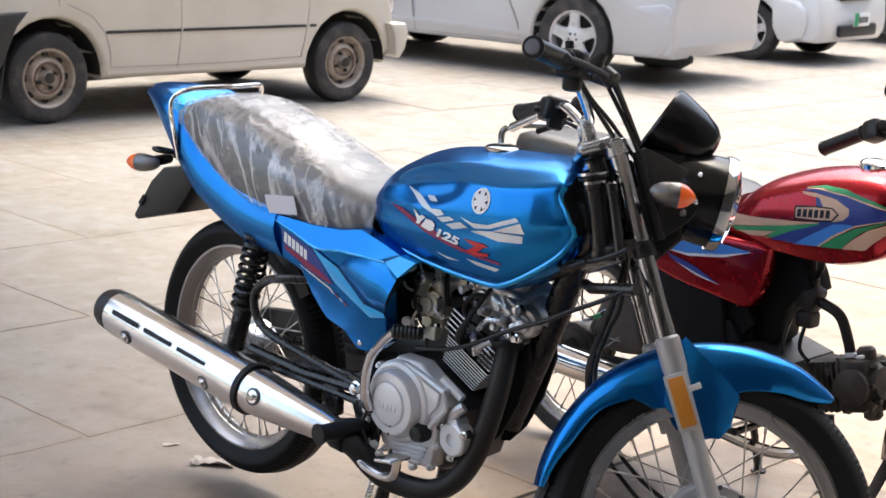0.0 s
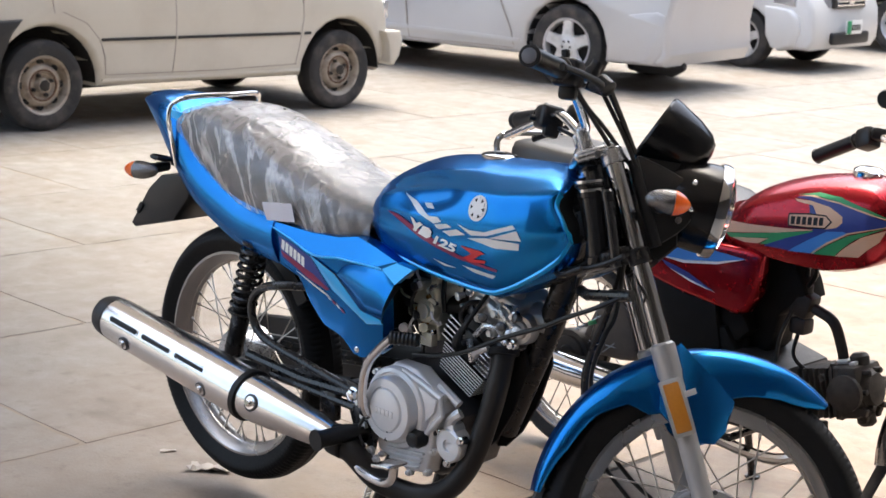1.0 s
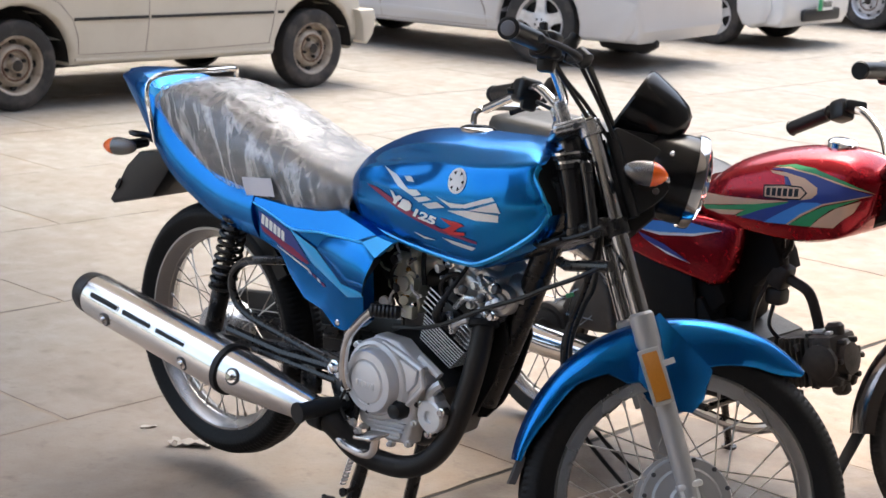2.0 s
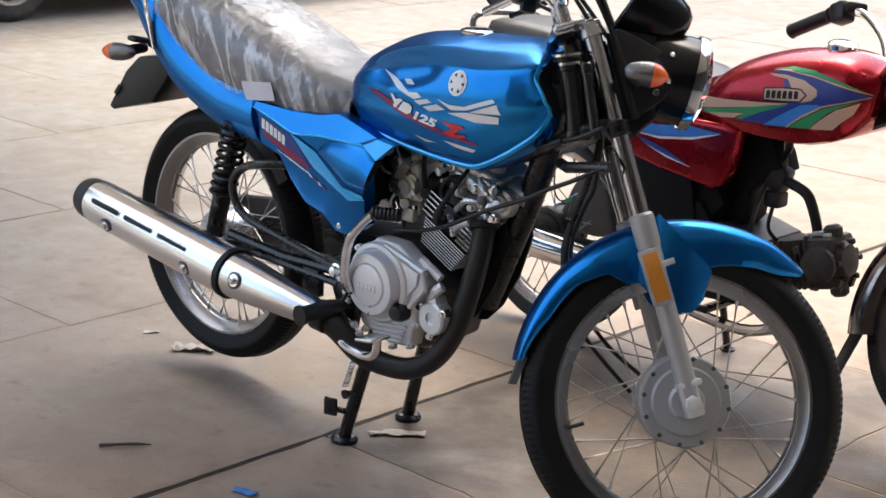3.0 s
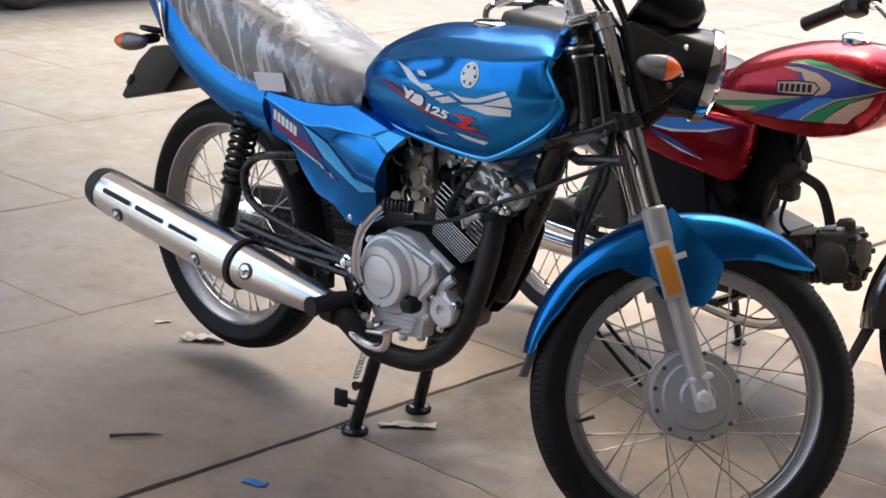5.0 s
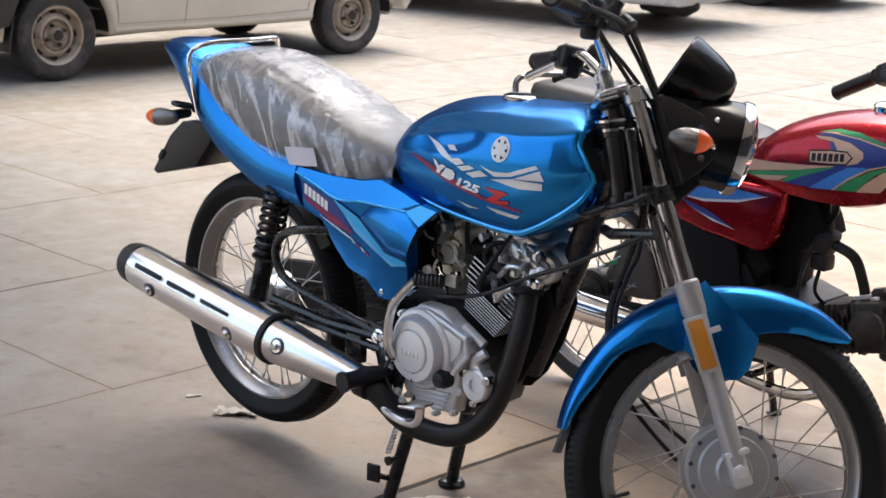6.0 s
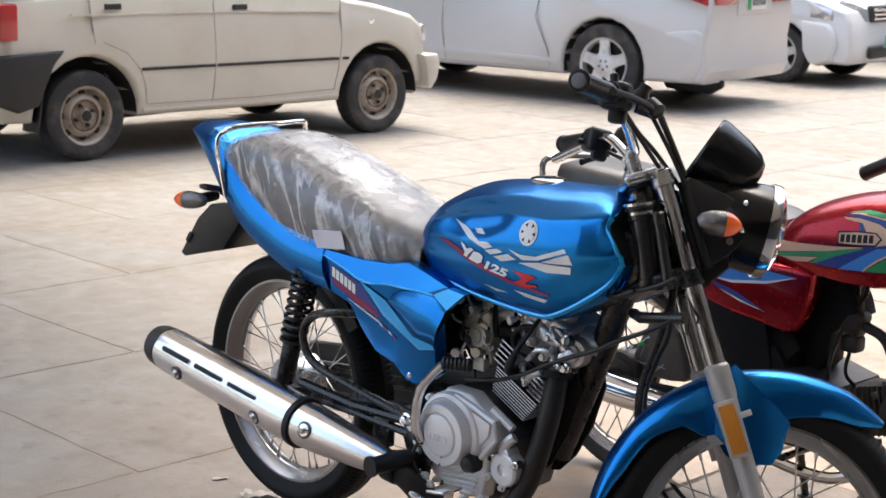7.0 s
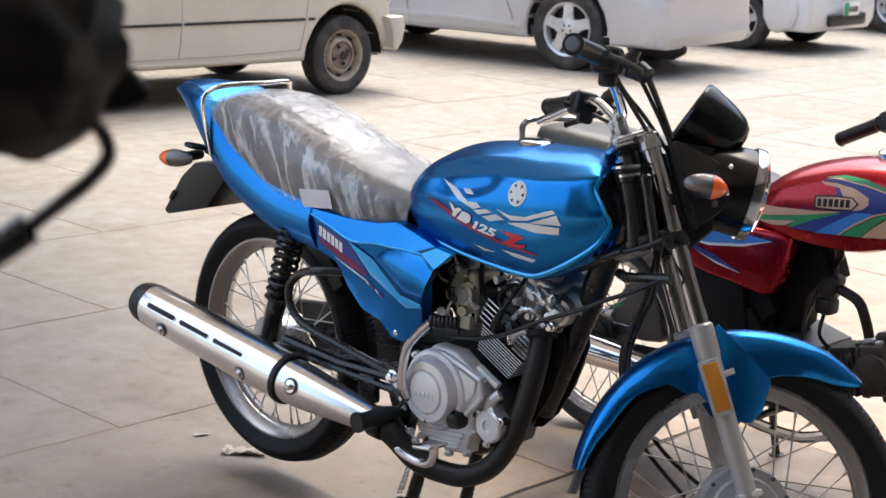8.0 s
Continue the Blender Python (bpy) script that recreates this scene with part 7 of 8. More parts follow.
        lathe(bm, [(0, 0.007), (0.022, 0.007), (0.024, 0.004)], base + ax * 0.155 + up * 0.046 * math.sin(t) + V((0, 0.046 * math.cos(t), 0)), ax, 8)
    lathe(bm, [(0, 0.042), (0.012, 0.042), (0.018, 0.030), (0.024, 0.012)], base + ax * 0.13 + V((0, -0.055, 0)), (0, -1, 0), 18)
    lathe(bm, [(0, 0.022), (0.02, 0.022), (0.028, 0.014)], base + ax * 0.14 + up * 0.055, up, 14)
    lathe(bm, [(0, 0.022), (0.02, 0.022), (0.028, 0.014)], base + ax * 0.14 - up * 0.055, -up, 14)
    part("cylinder_head", bm, OILY, engine, "oily brown cylinder head with ragged fins", angle=40)
    bm = bmesh.new()
    box(bm, base + ax * 0.112 + up * 0.066 + V((0, -0.012, 0)), (0.030, 0.034, 0.010), tn, 0.003, 2)
    box(bm, base + ax * 0.142 + up * 0.063 + V((0, -0.03, 0)), (0.014, 0.018, 0.008), tn, 0.002, 2)
    part("head_cap", bm, ALLOY, engine, "bright bare metal cap on the head")
    bm = bmesh.new()
    tube(bm, [base + ax * 0.06 + V((0, -0.03, -0.07)), base + ax * 0.055 + V((0.01, -0.035, -0.12)), base + ax * 0.03 + V((0.0, -0.05, -0.155))], [0.013, 0.014, 0.012], 10, 4)
    part("exhaust_elbow", bm, GREASY, engine, "greasy exhaust elbow")
    bm = bmesh.new()
    tube(bm, [base + ax * 0.10 + up * 0.05, (0.755, -0.01, 0.46), (0.735, -0.02, 0.51), (0.685, -0.02, 0.53)], 0.0125, 12, 5)
    box(bm, (0.66, -0.02, 0.535), (0.05, 0.05, 0.06), Matrix.Rotation(0.3, 3, "Y"), 0.012)
    lathe(bm, [(0, 0.016), (0.018, 0.014), (0.024, 0.006)], (0.66, -0.02, 0.563), (0.1, 0, 1), 12)
    box(bm, (0.655, -0.02, 0.485), (0.045, 0.045, 0.04), None, 0.01)
    part("carburettor", bm, GREASY, bike2, "greasy carburettor on a bent intake pipe", angle=40)
    for pts in ([(0.66, -0.02, 0.60), (0.68, -0.05, 0.66), (0.72, -0.04, 0.66)], [(0.655, -0.03, 0.47), (0.66, -0.05, 0.42), (0.69, -0.04, 0.39), (0.72, -0.03, 0.385)], [(0.64, -0.04, 0.52), (0.625, -0.06, 0.45), (0.62, -0.06, 0.36)], [(0.67, -0.03, 0.58), (0.70, -0.05, 0.62), (0.69, -0.06, 0.66), (0.66, -0.05, 0.65)]):
        bm = bmesh.new()
        tube(bm, pts, 0.005, 6, 5)
        part("cable", bm, BLACK_PLASTIC, bike2)
    bm = bmesh.new()
    tube(bm, [(0.40, -0.20, 0.245), (0.60, -0.19, 0.235), (0.60, 0.19, 0.235), (0.40, 0.20, 0.245)], 0.009, 8)
    tube(bm, [(0.40, -0.17, 0.245), (0.40, -0.28, 0.25)], 0.018, 10)
    part("foot_bar", bm, BLACK_PAINT, bike2, "black foot bar with rubbers")
    bm = bmesh.new()
    tube(bm, [(0.44, 0.10, 0.24), (0.42, 0.20, 0.0)], 0.010, 8)
    lathe(bm, [(0, 0.02), (0.006, 0.02)], (0.42, 0.20, 0.0), (0, 0, 1), 10)
    part("side_stand", bm, BLACK_PAINT, bike2)
    # front end
    for y in (-0.075, 0.075):
        bm = bmesh.new()
        a, c2 = af + V((0, y, 0)), af + axis * 0.50 + V((0.0, y, 0))
        tube(bm, [a, lerp(a, c2, 0.45), lerp(a, c2, 0.46), c2], [0.018, 0.019, 0.026, 0.028], 14)
        part("fork_leg", moved(bm, turn), BLACK_PAINT, bike2)
    bm = bmesh.new()
    rows = []
    for ang in np.linspace(radians(48), radians(186), 26):
        d = V((math.cos(ang), 0, math.sin(ang)))
        w = 0.048
        rows.append([af + d * (0.300 + h) + V((0, u, 0)) for u, h in ((-w, -0.035), (-w * 0.96, -0.012), (-w * 0.7, 0), (0, 0.008), (w * 0.7, 0), (w * 0.96, -0.012), (w, -0.035), (w * 0.9, -0.013), (w * 0.65, -0.003), (0, 0.005), (-w * 0.65, -0.003), (-w * 0.9, -0.013))])
    loft(bm, rows)
    guard = part("front_mudguard", moved(bm, turn), TINTED_CHROME, bike2, "chrome front mudguard with brown reflections tinted in")
    bm = bmesh.new()
    rows = []
    for ang, r in ((183, 0.292), (190, 0.31), (199, 0.345), (205, 0.375)):
        d = V((math.cos(radians(ang)), 0, math.sin(radians(ang))))
        rows.append([af + d * (r + h) + V((0, u, 0)) for u, h in ((-0.045, -0.01), (0, 0.004), (0.045, -0.01), (0.045, -0.014), (0, 0.0), (-0.045, -0.014))])
    loft(bm, rows)
    part("mud_flap", moved(bm, turn), BLACK_PLASTIC, guard, "black rubber mud flap")
    top2 = af + axis * 0.60 + V((-0.035, 0, 0))
    bm = bmesh.new()
    lathe(bm, [(-0.13, 0.02), (-0.10, 0.06), (-0.03, 0.078), (0.02, 0.082), (0.035, 0.07), (0.045, 0.01)], af + axis * 0.55 + V((0.12, 0, 0.02)), (1, 0, -0.05), 28)
    part("headlamp", moved(bm, turn), BLACK_PAINT, bike2, "round headlamp in a black shell")
    bm = bmesh.new()
    half = [(0.0, 0.0, 0.03), (0.0, 0.05, 0.03), (-0.01, 0.11, 0.10), (-0.05, 0.18, 0.162), (-0.10, 0.24, 0.160), (-0.165, 0.337, 0.131)]
    tube(bm, [top2 + V((x, -y, z)) for x, y, z in half[:0:-1]] + [top2 + V(p) for p in half], 0.0092, 10, 5)
    bar = part("handlebar", moved(bm, turn), CHROME, bike2, "chromed handlebar")
    for s in (-1, 1):
        a, c2 = top2 + V((-0.105, s * 0.245, 0.159)), top2 + V((-0.172, s * 0.348, 0.128))
        bm = bmesh.new()
        d, n = (c2 - a).normalized(), (c2 - a).length
        prof = [(0, 0.019), (0.006, 0.0165)] + [(0.01 + n * 0.9 * k / 24, 0.0165 + 0.0012 * (k % 2)) for k in range(25)] + [(n, 0.019), (n + 0.004, 0.016)]
        lathe(bm, prof, a, d, 14)
        part("grip", moved(bm, turn), BLACK_PLASTIC, bar)
        bm = bmesh.new()
        box(bm, top2 + V((-0.085, s * 0.222, 0.163)), (0.045, 0.05, 0.045), align(a, c2), 0.01)
        box(bm, top2 + V((-0.06, s * 0.20, 0.172)), (0.05, 0.03, 0.03), None, 0.008)
        part("switch_housing", moved(bm, turn), BLACK_PLASTIC, bar)
    if mirror:
        # rounded stand-in for a dark switch housing and its cable
        bm = bmesh.new()
        tube(bm, cable_path, 0.0028, 8, 5)
        tube(bm, cable_path[1:4], 0.006, 10, 4)
        stem = part("mirror_stem", bm, BLACK_PAINT, bar, "thin bent cable in a black boot")
        bm = bmesh.new()
        lathe(bm, [(-0.024, 0.010), (-0.021, 0.024), (-0.010, 0.035), (0.003, 0.0375), (0.006, 0.0365), (0.006, 0.034), (0.003, 0.034), (0.003, 0.001)], mirror, (-0.8, 0.6, 0.05), 28)
        lathe(bm, [(-0.010, 0.003), (-0.007, 0.009), (0.007, 0.010), (0.010, 0.005)], V(mirror) + V((0.027, 0.022, -0.013)), (0.5, 0.3, -0.6), 14)
        for v in bm.verts:
            v.co += (v.co - V(mirror)).normalized() * noise.noise(v.co * 55) * 0.009
        part("mirror", bm, DEEP_BLACK, stem, "lumpy black round stand-in for a switch housing")
        # dial beside the bar, on a bent bracket
        g = V((0.973, 0.293, 0.88))
        bm = bmesh.new()
        ring_lathe(bm, [(-0.030, 0.050), (-0.004, 0.058), (0.002, 0.057), (0.003, 0.049), (-0.004, 0.044), (-0.026, 0.042)], g, (0.05, 0.0, 1), 40)
        dial = part("dial_rim", bm, WORN_GREY, bar, "worn grey dial rim")
        bm = bmesh.new()
        lathe(bm, [(-0.045, 0.030), (-0.028, 0.047), (-0.010, 0.044), (-0.010, 0.001)], g, (0.05, 0.0, 1), 32)
        part("dial", bm, DEEP_BLACK, dial)
        bm = bmesh.new()
        tube(bm, [g + V((0, 0, -0.04)), g + V((-0.05, -0.03, -0.03)), (0.80, 0.235, 0.968)], 0.008, 8, 4)
        part("dial_bracket", bm, BLACK_PAINT, bar)
    for pts in ([(-0.08, -0.21, 0.12), (-0.04, -0.16, 0.02), (0.02, -0.06, -0.02)], [(-0.07, -0.20, 0.16), (0.03, -0.14, 0.14), (0.09, -0.05, 0.0)]):
        bm = bmesh.new()
        tube(bm, [top2 + V(p) for p in pts], 0.0045, 6, 6)
        part("cable", moved(bm, turn), BLACK_PLASTIC, bike2)
    bm = bmesh.new()
    box(bm, top2 + V((0, 0, 0)), (0.06, 0.19, 0.025), Matrix.Rotation(-rake, 3, "Y"), 0.008)
    part("fork_yoke", moved(bm, turn), BLACK_PAINT, bike2)
    return bike2


commuter("used red commuter motorcycle with striped stickers", pose(0.30, 0.86, 0, 0, 0, 0), RED, 45, True, None, None, "dusty red fuel tank with green, blue and tan stripes")
commuter("black commuter motorcycle on the step, mostly unseen and made up", pose(1.964, -2.966, 0.12, 0, 0, 50), BLACK_PAINT, 0, False, (0.889, 0.202, 1.239), [(0.862, 0.183, 0.99), (0.86, 0.184, 1.132), (0.868, 0.185, 1.162), (0.889, 0.192, 1.179), (0.898, 0.195, 1.186), (0.907, 0.197, 1.193), (0.915, 0.2, 1.202), (0.914, 0.201, 1.21), (0.907, 0.202, 1.218)], "black fuel tank")


# ---- parked cars; each is built with x to its front and y to its left ----
def road_wheel(parent, c, side, r, rim_r, width, rim_mat, style):
    c = V(c)
    out = V((0, side, 0))
    bm = bmesh.new()
    lathe(bm, [(-width, r - 0.03), (-width + 0.01, r - 0.008), (-width + 0.03, r), (-0.03, r), (-0.012, r - 0.006), (0.0, r - 0.025), (0.002, (r + rim_r) / 2), (-0.004, rim_r + 0.006), (-0.012, rim_r)], c, out, 48, caps=False)
    wheel = part("wheel", bm, OLD_RUBBER, parent, "dusty black tyre")
    bm = bmesh.new()
    if style == "steel":
        lathe(bm, [(-0.010, rim_r + 0.004), (-0.004, rim_r), (-0.010, rim_r - 0.010), (-0.030, rim_r - 0.016), (-0.060, rim_r * 0.84), (-0.064, rim_r * 0.78), (-0.034, rim_r * 0.70), (-0.020, rim_r * 0.60), (-0.022, rim_r * 0.50), (-0.040, rim_r * 0.42), (-0.042, rim_r * 0.28), (-0.030, rim_r * 0.24), (-0.004, rim_r * 0.22), (-0.002, 0.001)], c, out, 40, caps=False)
        rim = part("rim", bm, rim_mat, wheel, "plain steel rim, stained with rust")
        for k in range(8):
            t = 2 * math.pi * k / 8
            bm = bmesh.new()
            p = c + V((math.cos(t), 0, math.sin(t))) * rim_r * 0.76
            lathe(bm, [(-0.060, 0.020), (-0.047, 0.020)], p, out, 12)
            part("vent_hole", bm, UNDERSIDE, rim)
        for k in range(4):
            t = 2 * math.pi * k / 4 + 0.4
            bm = bmesh.new()
            lathe(bm, [(-0.03, 0.011), (-0.010, 0.011), (-0.008, 0.007)], c + V((math.cos(t), 0, math.sin(t))) * rim_r * 0.36 - out * 0.008, out, 6)
            part("wheel_nut", bm, GREASY, rim)
        bm = bmesh.new()
        lathe(bm, [(-0.02, rim_r * 0.20), (0.001, rim_r * 0.19), (0.004, rim_r * 0.12), (0.004, 0.001)], c, out, 20)
        part("hub_cap", bm, GREASY, rim)
        bm = bmesh.new()
        ring_lathe(bm, [(-0.030, rim_r * 0.56), (-0.0185, rim_r * 0.55), (-0.0185, rim_r * 0.49), (-0.040, rim_r * 0.47)], c, out, 36)
        part("rust_ring", bm, RUST, rim, "rusty brown ring")
    else:
        ring_lathe(bm, [(-0.010, rim_r + 0.004), (-0.002, rim_r), (-0.012, rim_r - 0.018), (-0.07, rim_r - 0.03), (-0.09, rim_r + 0.004)], c, out, 44)
        lathe(bm, [(-0.04, rim_r * 0.46), (-0.012, rim_r * 0.43), (-0.008, rim_r * 0.26), (-0.004, rim_r * 0.22), (-0.002, 0.001)], c, out, 30)
        rim = part("rim", bm, rim_mat, wheel, "silver alloy rim")
        for k in range(5):
            t = 2 * math.pi * k / 5 + 0.3
            d = V((math.cos(t), 0, math.sin(t)))
            bm = bmesh.new()
            w = d.cross(out)
            rows = []
            for h, wide in ((0.30, 0.30), (0.55, 0.22), (0.80, 0.21), (0.98, 0.27)):
                mid = c + d * rim_r * h
                rows.append([mid - w * rim_r * wide - out * 0.030, mid - w * rim_r * wide * 0.85 - out * (0.010 + 0.006 * h), mid - out * (0.012 + 0.006 * h), mid + w * rim_r * wide * 0.85 - out * (0.010 + 0.006 * h), mid + w * rim_r * wide - out * 0.030])
            loft(bm, rows)
            part("rim_spoke", bm, rim_mat, rim)
            bm = bmesh.new()
            lathe(bm, [(-0.012, 0.012), (-0.004, 0.012), (-0.002, 0.007)], c + (d * math.cos(0.63) + w * math.sin(0.63)) * rim_r * 0.17 , out, 8)
            part("wheel_nut", bm, UNDERSIDE, rim)
        bm = bmesh.new()
        lathe(bm, [(-0.085, rim_r * 0.98), (-0.080, rim_r * 0.5), (-0.078, 0.001)], c, out, 32)
        part("brake_disc", bm, UNDERSIDE, rim)
    return wheel


def arch(cx, r, cz, sill, n=12):
    """Points of a wheel arch from its rear foot to its front foot."""
    a0 = math.asin(max(-1, min(1, (sill - cz) / r)))
    return [(cx - r * math.cos(a), cz + r * math.sin(a)) for a in np.linspace(a0, math.pi - a0, n)]


def car(name, label, m, paint, half, upper, xr, xf, rear, front, sill, wheel_r, rim_r, arch_r, style, rim_mat, roof, detail):
    """upper: the body's upper line from rear to front; roof: (x, z) of glasshouse; detail(car, half) adds its own parts."""
    ob = thing(name, label, "car", m, "cars parked in the yard")
    low = [(rear, sill + 0.10), (rear + 0.05, sill)] + arch(xr, arch_r, wheel_r, sill) + arch(xf, arch_r, wheel_r, sill) + [(front - 0.06, sill), (front, sill + 0.10)]
    outline = low + list(upper)[::-1]
    bm = bmesh.new()
    prism(bm, outline, -half, half, 0.035, 3)
    # sides lean in above and below the widest line
    for v in bm.verts:
        k = 1 - 0.05 * max(0, (v.co.z - 0.62)) / 0.35 - 0.05 * max(0, (0.42 - v.co.z)) / 0.25
        ends = 1 - 0.10 * max(0, (abs(v.co.x - (rear + front) / 2) - (front - rear) * 0.40) / ((front - rear) * 0.10)) ** 2
        v.co.y *= k * ends
    part("body", bm, paint, ob, angle=30)
    bm = bmesh.new()
    box(bm, ((rear + front) / 2, 0, (sill + 0.55) / 2 + 0.03), (front - rear - 0.3, 2 * half - 0.52, 0.55 - sill), None, 0.02)
    part("underbody", bm, UNDERSIDE, ob)
    # glasshouse
    bm = bmesh.new()
    rows = []
    for y in (-half * 0.90, -half * 0.74, half * 0.74, half * 0.90):
        inn = abs(y) < half * 0.8
        rows.append([V((x, y, z if (inn or z < 1.0) else z - 0.05)) for x, z in roof])
    loft(bm, rows)
    part("glasshouse", bm, CAR_GLASS, ob, "dark tinted windows")
    bm = bmesh.new()
    hi = [p for p in roof if p[1] > 1.15]
    xs = [p[0] for p in hi]
    box(bm, ((min(xs) + max(xs)) / 2, 0, max(p[1] for p in hi) + 0.006), (max(xs) - min(xs), half * 1.55, 0.03), None, 0.012)
    part("roof", bm, paint, ob)
    for y in (-1, 1):
        for x in (xr, xf):
            road_wheel(ob, (x, y * (half - 0.035), wheel_r), y, wheel_r, rim_r, 0.15 if style == "steel" else 0.19, rim_mat, style)
            bm = bmesh.new()
            lathe(bm, [(-0.26, arch_r - 0.004), (-0.24, arch_r - 0.002), (-0.02, arch_r - 0.004)], (x, y * (half - 0.02), wheel_r), (0, y, 0), 32, caps=False)
            bmesh.ops.delete(bm, geom=[f for f in bm.faces if f.calc_center_median().z < sill + 0.01], context="FACES")
            part("wheel_housing", bm, UNDERSIDE, ob)
    detail(ob)
    return ob


def strip(name, ob, mat, pts, half, side, width, out=0.004, label=""):
    """A thin strip along (x, z) points on a car's flank."""
    bm = bmesh.new()
    rows = []
    pts = [tuple(lerp(V(p), V(q), t)) for p, q in zip(pts, pts[1:]) for t in (0, 0.2, 0.4, 0.6, 0.8)] + [pts[-1]]
    for i, (x, z) in enumerate(pts):
        k = 1 - 0.05 * max(0, (z - 0.62)) / 0.35 - 0.05 * max(0, (0.42 - z)) / 0.25
        y = side * (half * k)
        a = V(pts[max(0, i - 1)])
        b = V(pts[min(len(pts) - 1, i + 1)])
        t = (b - a).normalized()
        n = V((-t.y, t.x)) * width / 2
        rows.append([V((x + n.x, y - side * 0.01, z + n.y)), V((x + n.x, y + side * out, z + n.y)), V((x - n.x, y + side * out, z - n.y)), V((x - n.x, y - side * 0.01, z - n.y))])
    loft(bm, rows)
    return part(name, bm, mat, ob, label)


def hatchback():
    half = 0.70

    def detail(ob):
        for s in (-1, 1):
            for x0, x1 in ((0.345, 0.852), (0.872, 1.80), (1.838, 1.885)):
                strip("rubbing_strip", ob, CAR_TRIM, [(x0, 0.505), (x1, 0.505)], half, s, 0.017, 0.008)
            strip("door_seam", ob, PANEL_GAP, [(0.385, 0.302), (1.2, 0.298), (1.79, 0.312)], half, s, 0.006, 0.0015)
            # crease round the arch, its shade drawn as a thin brown strip
            strip("arch_seam", ob, PANEL_GAP, [(0.10, 0.665), (0.25, 0.600), (0.335, 0.505), (0.372, 0.400), (0.382, 0.306)], half, s, 0.006, 0.0015)
            strip("sill_fold", ob, CREAM, [(0.36, 0.272), (1.1, 0.268), (1.82, 0.275)], half, s, 0.014, 0.010)
            for pts in ([(0.86, 0.93), (0.86, 0.55), (0.845, 0.29)], [(1.83, 0.90), (1.83, 0.60), (1.78, 0.31)], [(0.02, 0.93), (0.03, 0.80), (0.045, 0.66)], [(-0.10, 0.82), (0.9, 0.815), (1.80, 0.80)]):
                strip("panel_gap", ob, PANEL_GAP if len(pts) == 3 and pts[0][1] > 0.85 else CREAM, pts, half, s, 0.005 if pts[0][0] != -0.10 else 0.010, 0.002 if pts[0][0] != -0.10 else 0.006)
            for x, z in ((1.05, 0.842), (0.17, 0.862)):
                bm = bmesh.new()
                box(bm, (x, s * (half * 0.966 + 0.004), z), (0.105, 0.02, 0.032), None, 0.006)
                part("door_handle", bm, CAR_TRIM, ob, "black pull handle")
            bm = bmesh.new()
            prism(bm, [(2.04, 0.735), (2.075, 0.708), (2.11, 0.735), (2.09, 0.74), (2.075, 0.726), (2.06, 0.74)], s * (half * 0.985), s * (half * 0.985 + 0.006))
            part("wing_badge", bm, CHROME, ob)
        bm = bmesh.new()
        prism(bm, [(2.52, 0.50), (2.66, 0.50), (2.685, 0.44), (2.66, 0.33), (2.61, 0.27), (2.575, 0.29), (2.56, 0.42)], -half - 0.01, half + 0.01, 0.02)
        part("front_bumper", bm, CREAM, ob, "cream front bumper")
        bm = bmesh.new()
        prism(bm, [(-0.56, 0.61), (-0.15, 0.63), (-0.22, 0.55), (-0.32, 0.33), (-0.44, 0.30), (-0.585, 0.36)], -half - 0.012, half + 0.012, 0.02)
        part("rear_bumper", bm, CAR_TRIM, ob, "black plastic rear bumper")
        for s in (-1, 1):
            bm = bmesh.new()
            box(bm, (-0.49, s * (half - 0.05), 0.79), (0.11, 0.12, 0.20), None, 0.015)
            part("tail_lamp", bm, TAIL_RED, ob, "red tail lamp")
            bm = bmesh.new()
            box(bm, (2.585, s * (half - 0.17), 0.635), (0.05, 0.22, 0.12), None, 0.015)
            part("headlamp", bm, LAMP_WHITE, ob)
            bm = bmesh.new()
            box(bm, (-0.30, s * (half - 0.10), 0.30), (0.012, 0.17, 0.24), Matrix.Rotation(0.15, 3, "Y"), 0.003)
            part("mud_flap", bm, CAR_TRIM, ob)
        bm = bmesh.new()
        tube(bm, [(1.55, 0.25, 0.22), (0.6, 0.25, 0.20), (0.2, 0.2, 0.20)], 0.03, 10)
        tube(bm, [(0.35, -0.35, 0.20), (0.75, -0.35, 0.21)], 0.018, 8)
        part("exhaust", bm, UNDERSIDE, ob)

    upper = [(-0.53, 0.62), (-0.545, 0.75), (-0.52, 0.92), (0.3, 0.935), (1.2, 0.925), (1.75, 0.90), (2.15, 0.835), (2.45, 0.765), (2.56, 0.70), (2.60, 0.60), (2.615, 0.50)]
    roof = [(-0.50, 0.92), (-0.40, 1.25), (-0.28, 1.37), (0.9, 1.40), (1.15, 1.36), (1.72, 0.90)]
    car("hatchback", "old cream hatchback with rusty steel wheels", pose(-5.76, 2.655, 0, 0, 0, 89.2), CREAM, half, upper, 0.0, 2.175, -0.545, 2.60, 0.235, 0.256, 0.165, 0.335, "steel", STEEL_RIM, roof, detail)


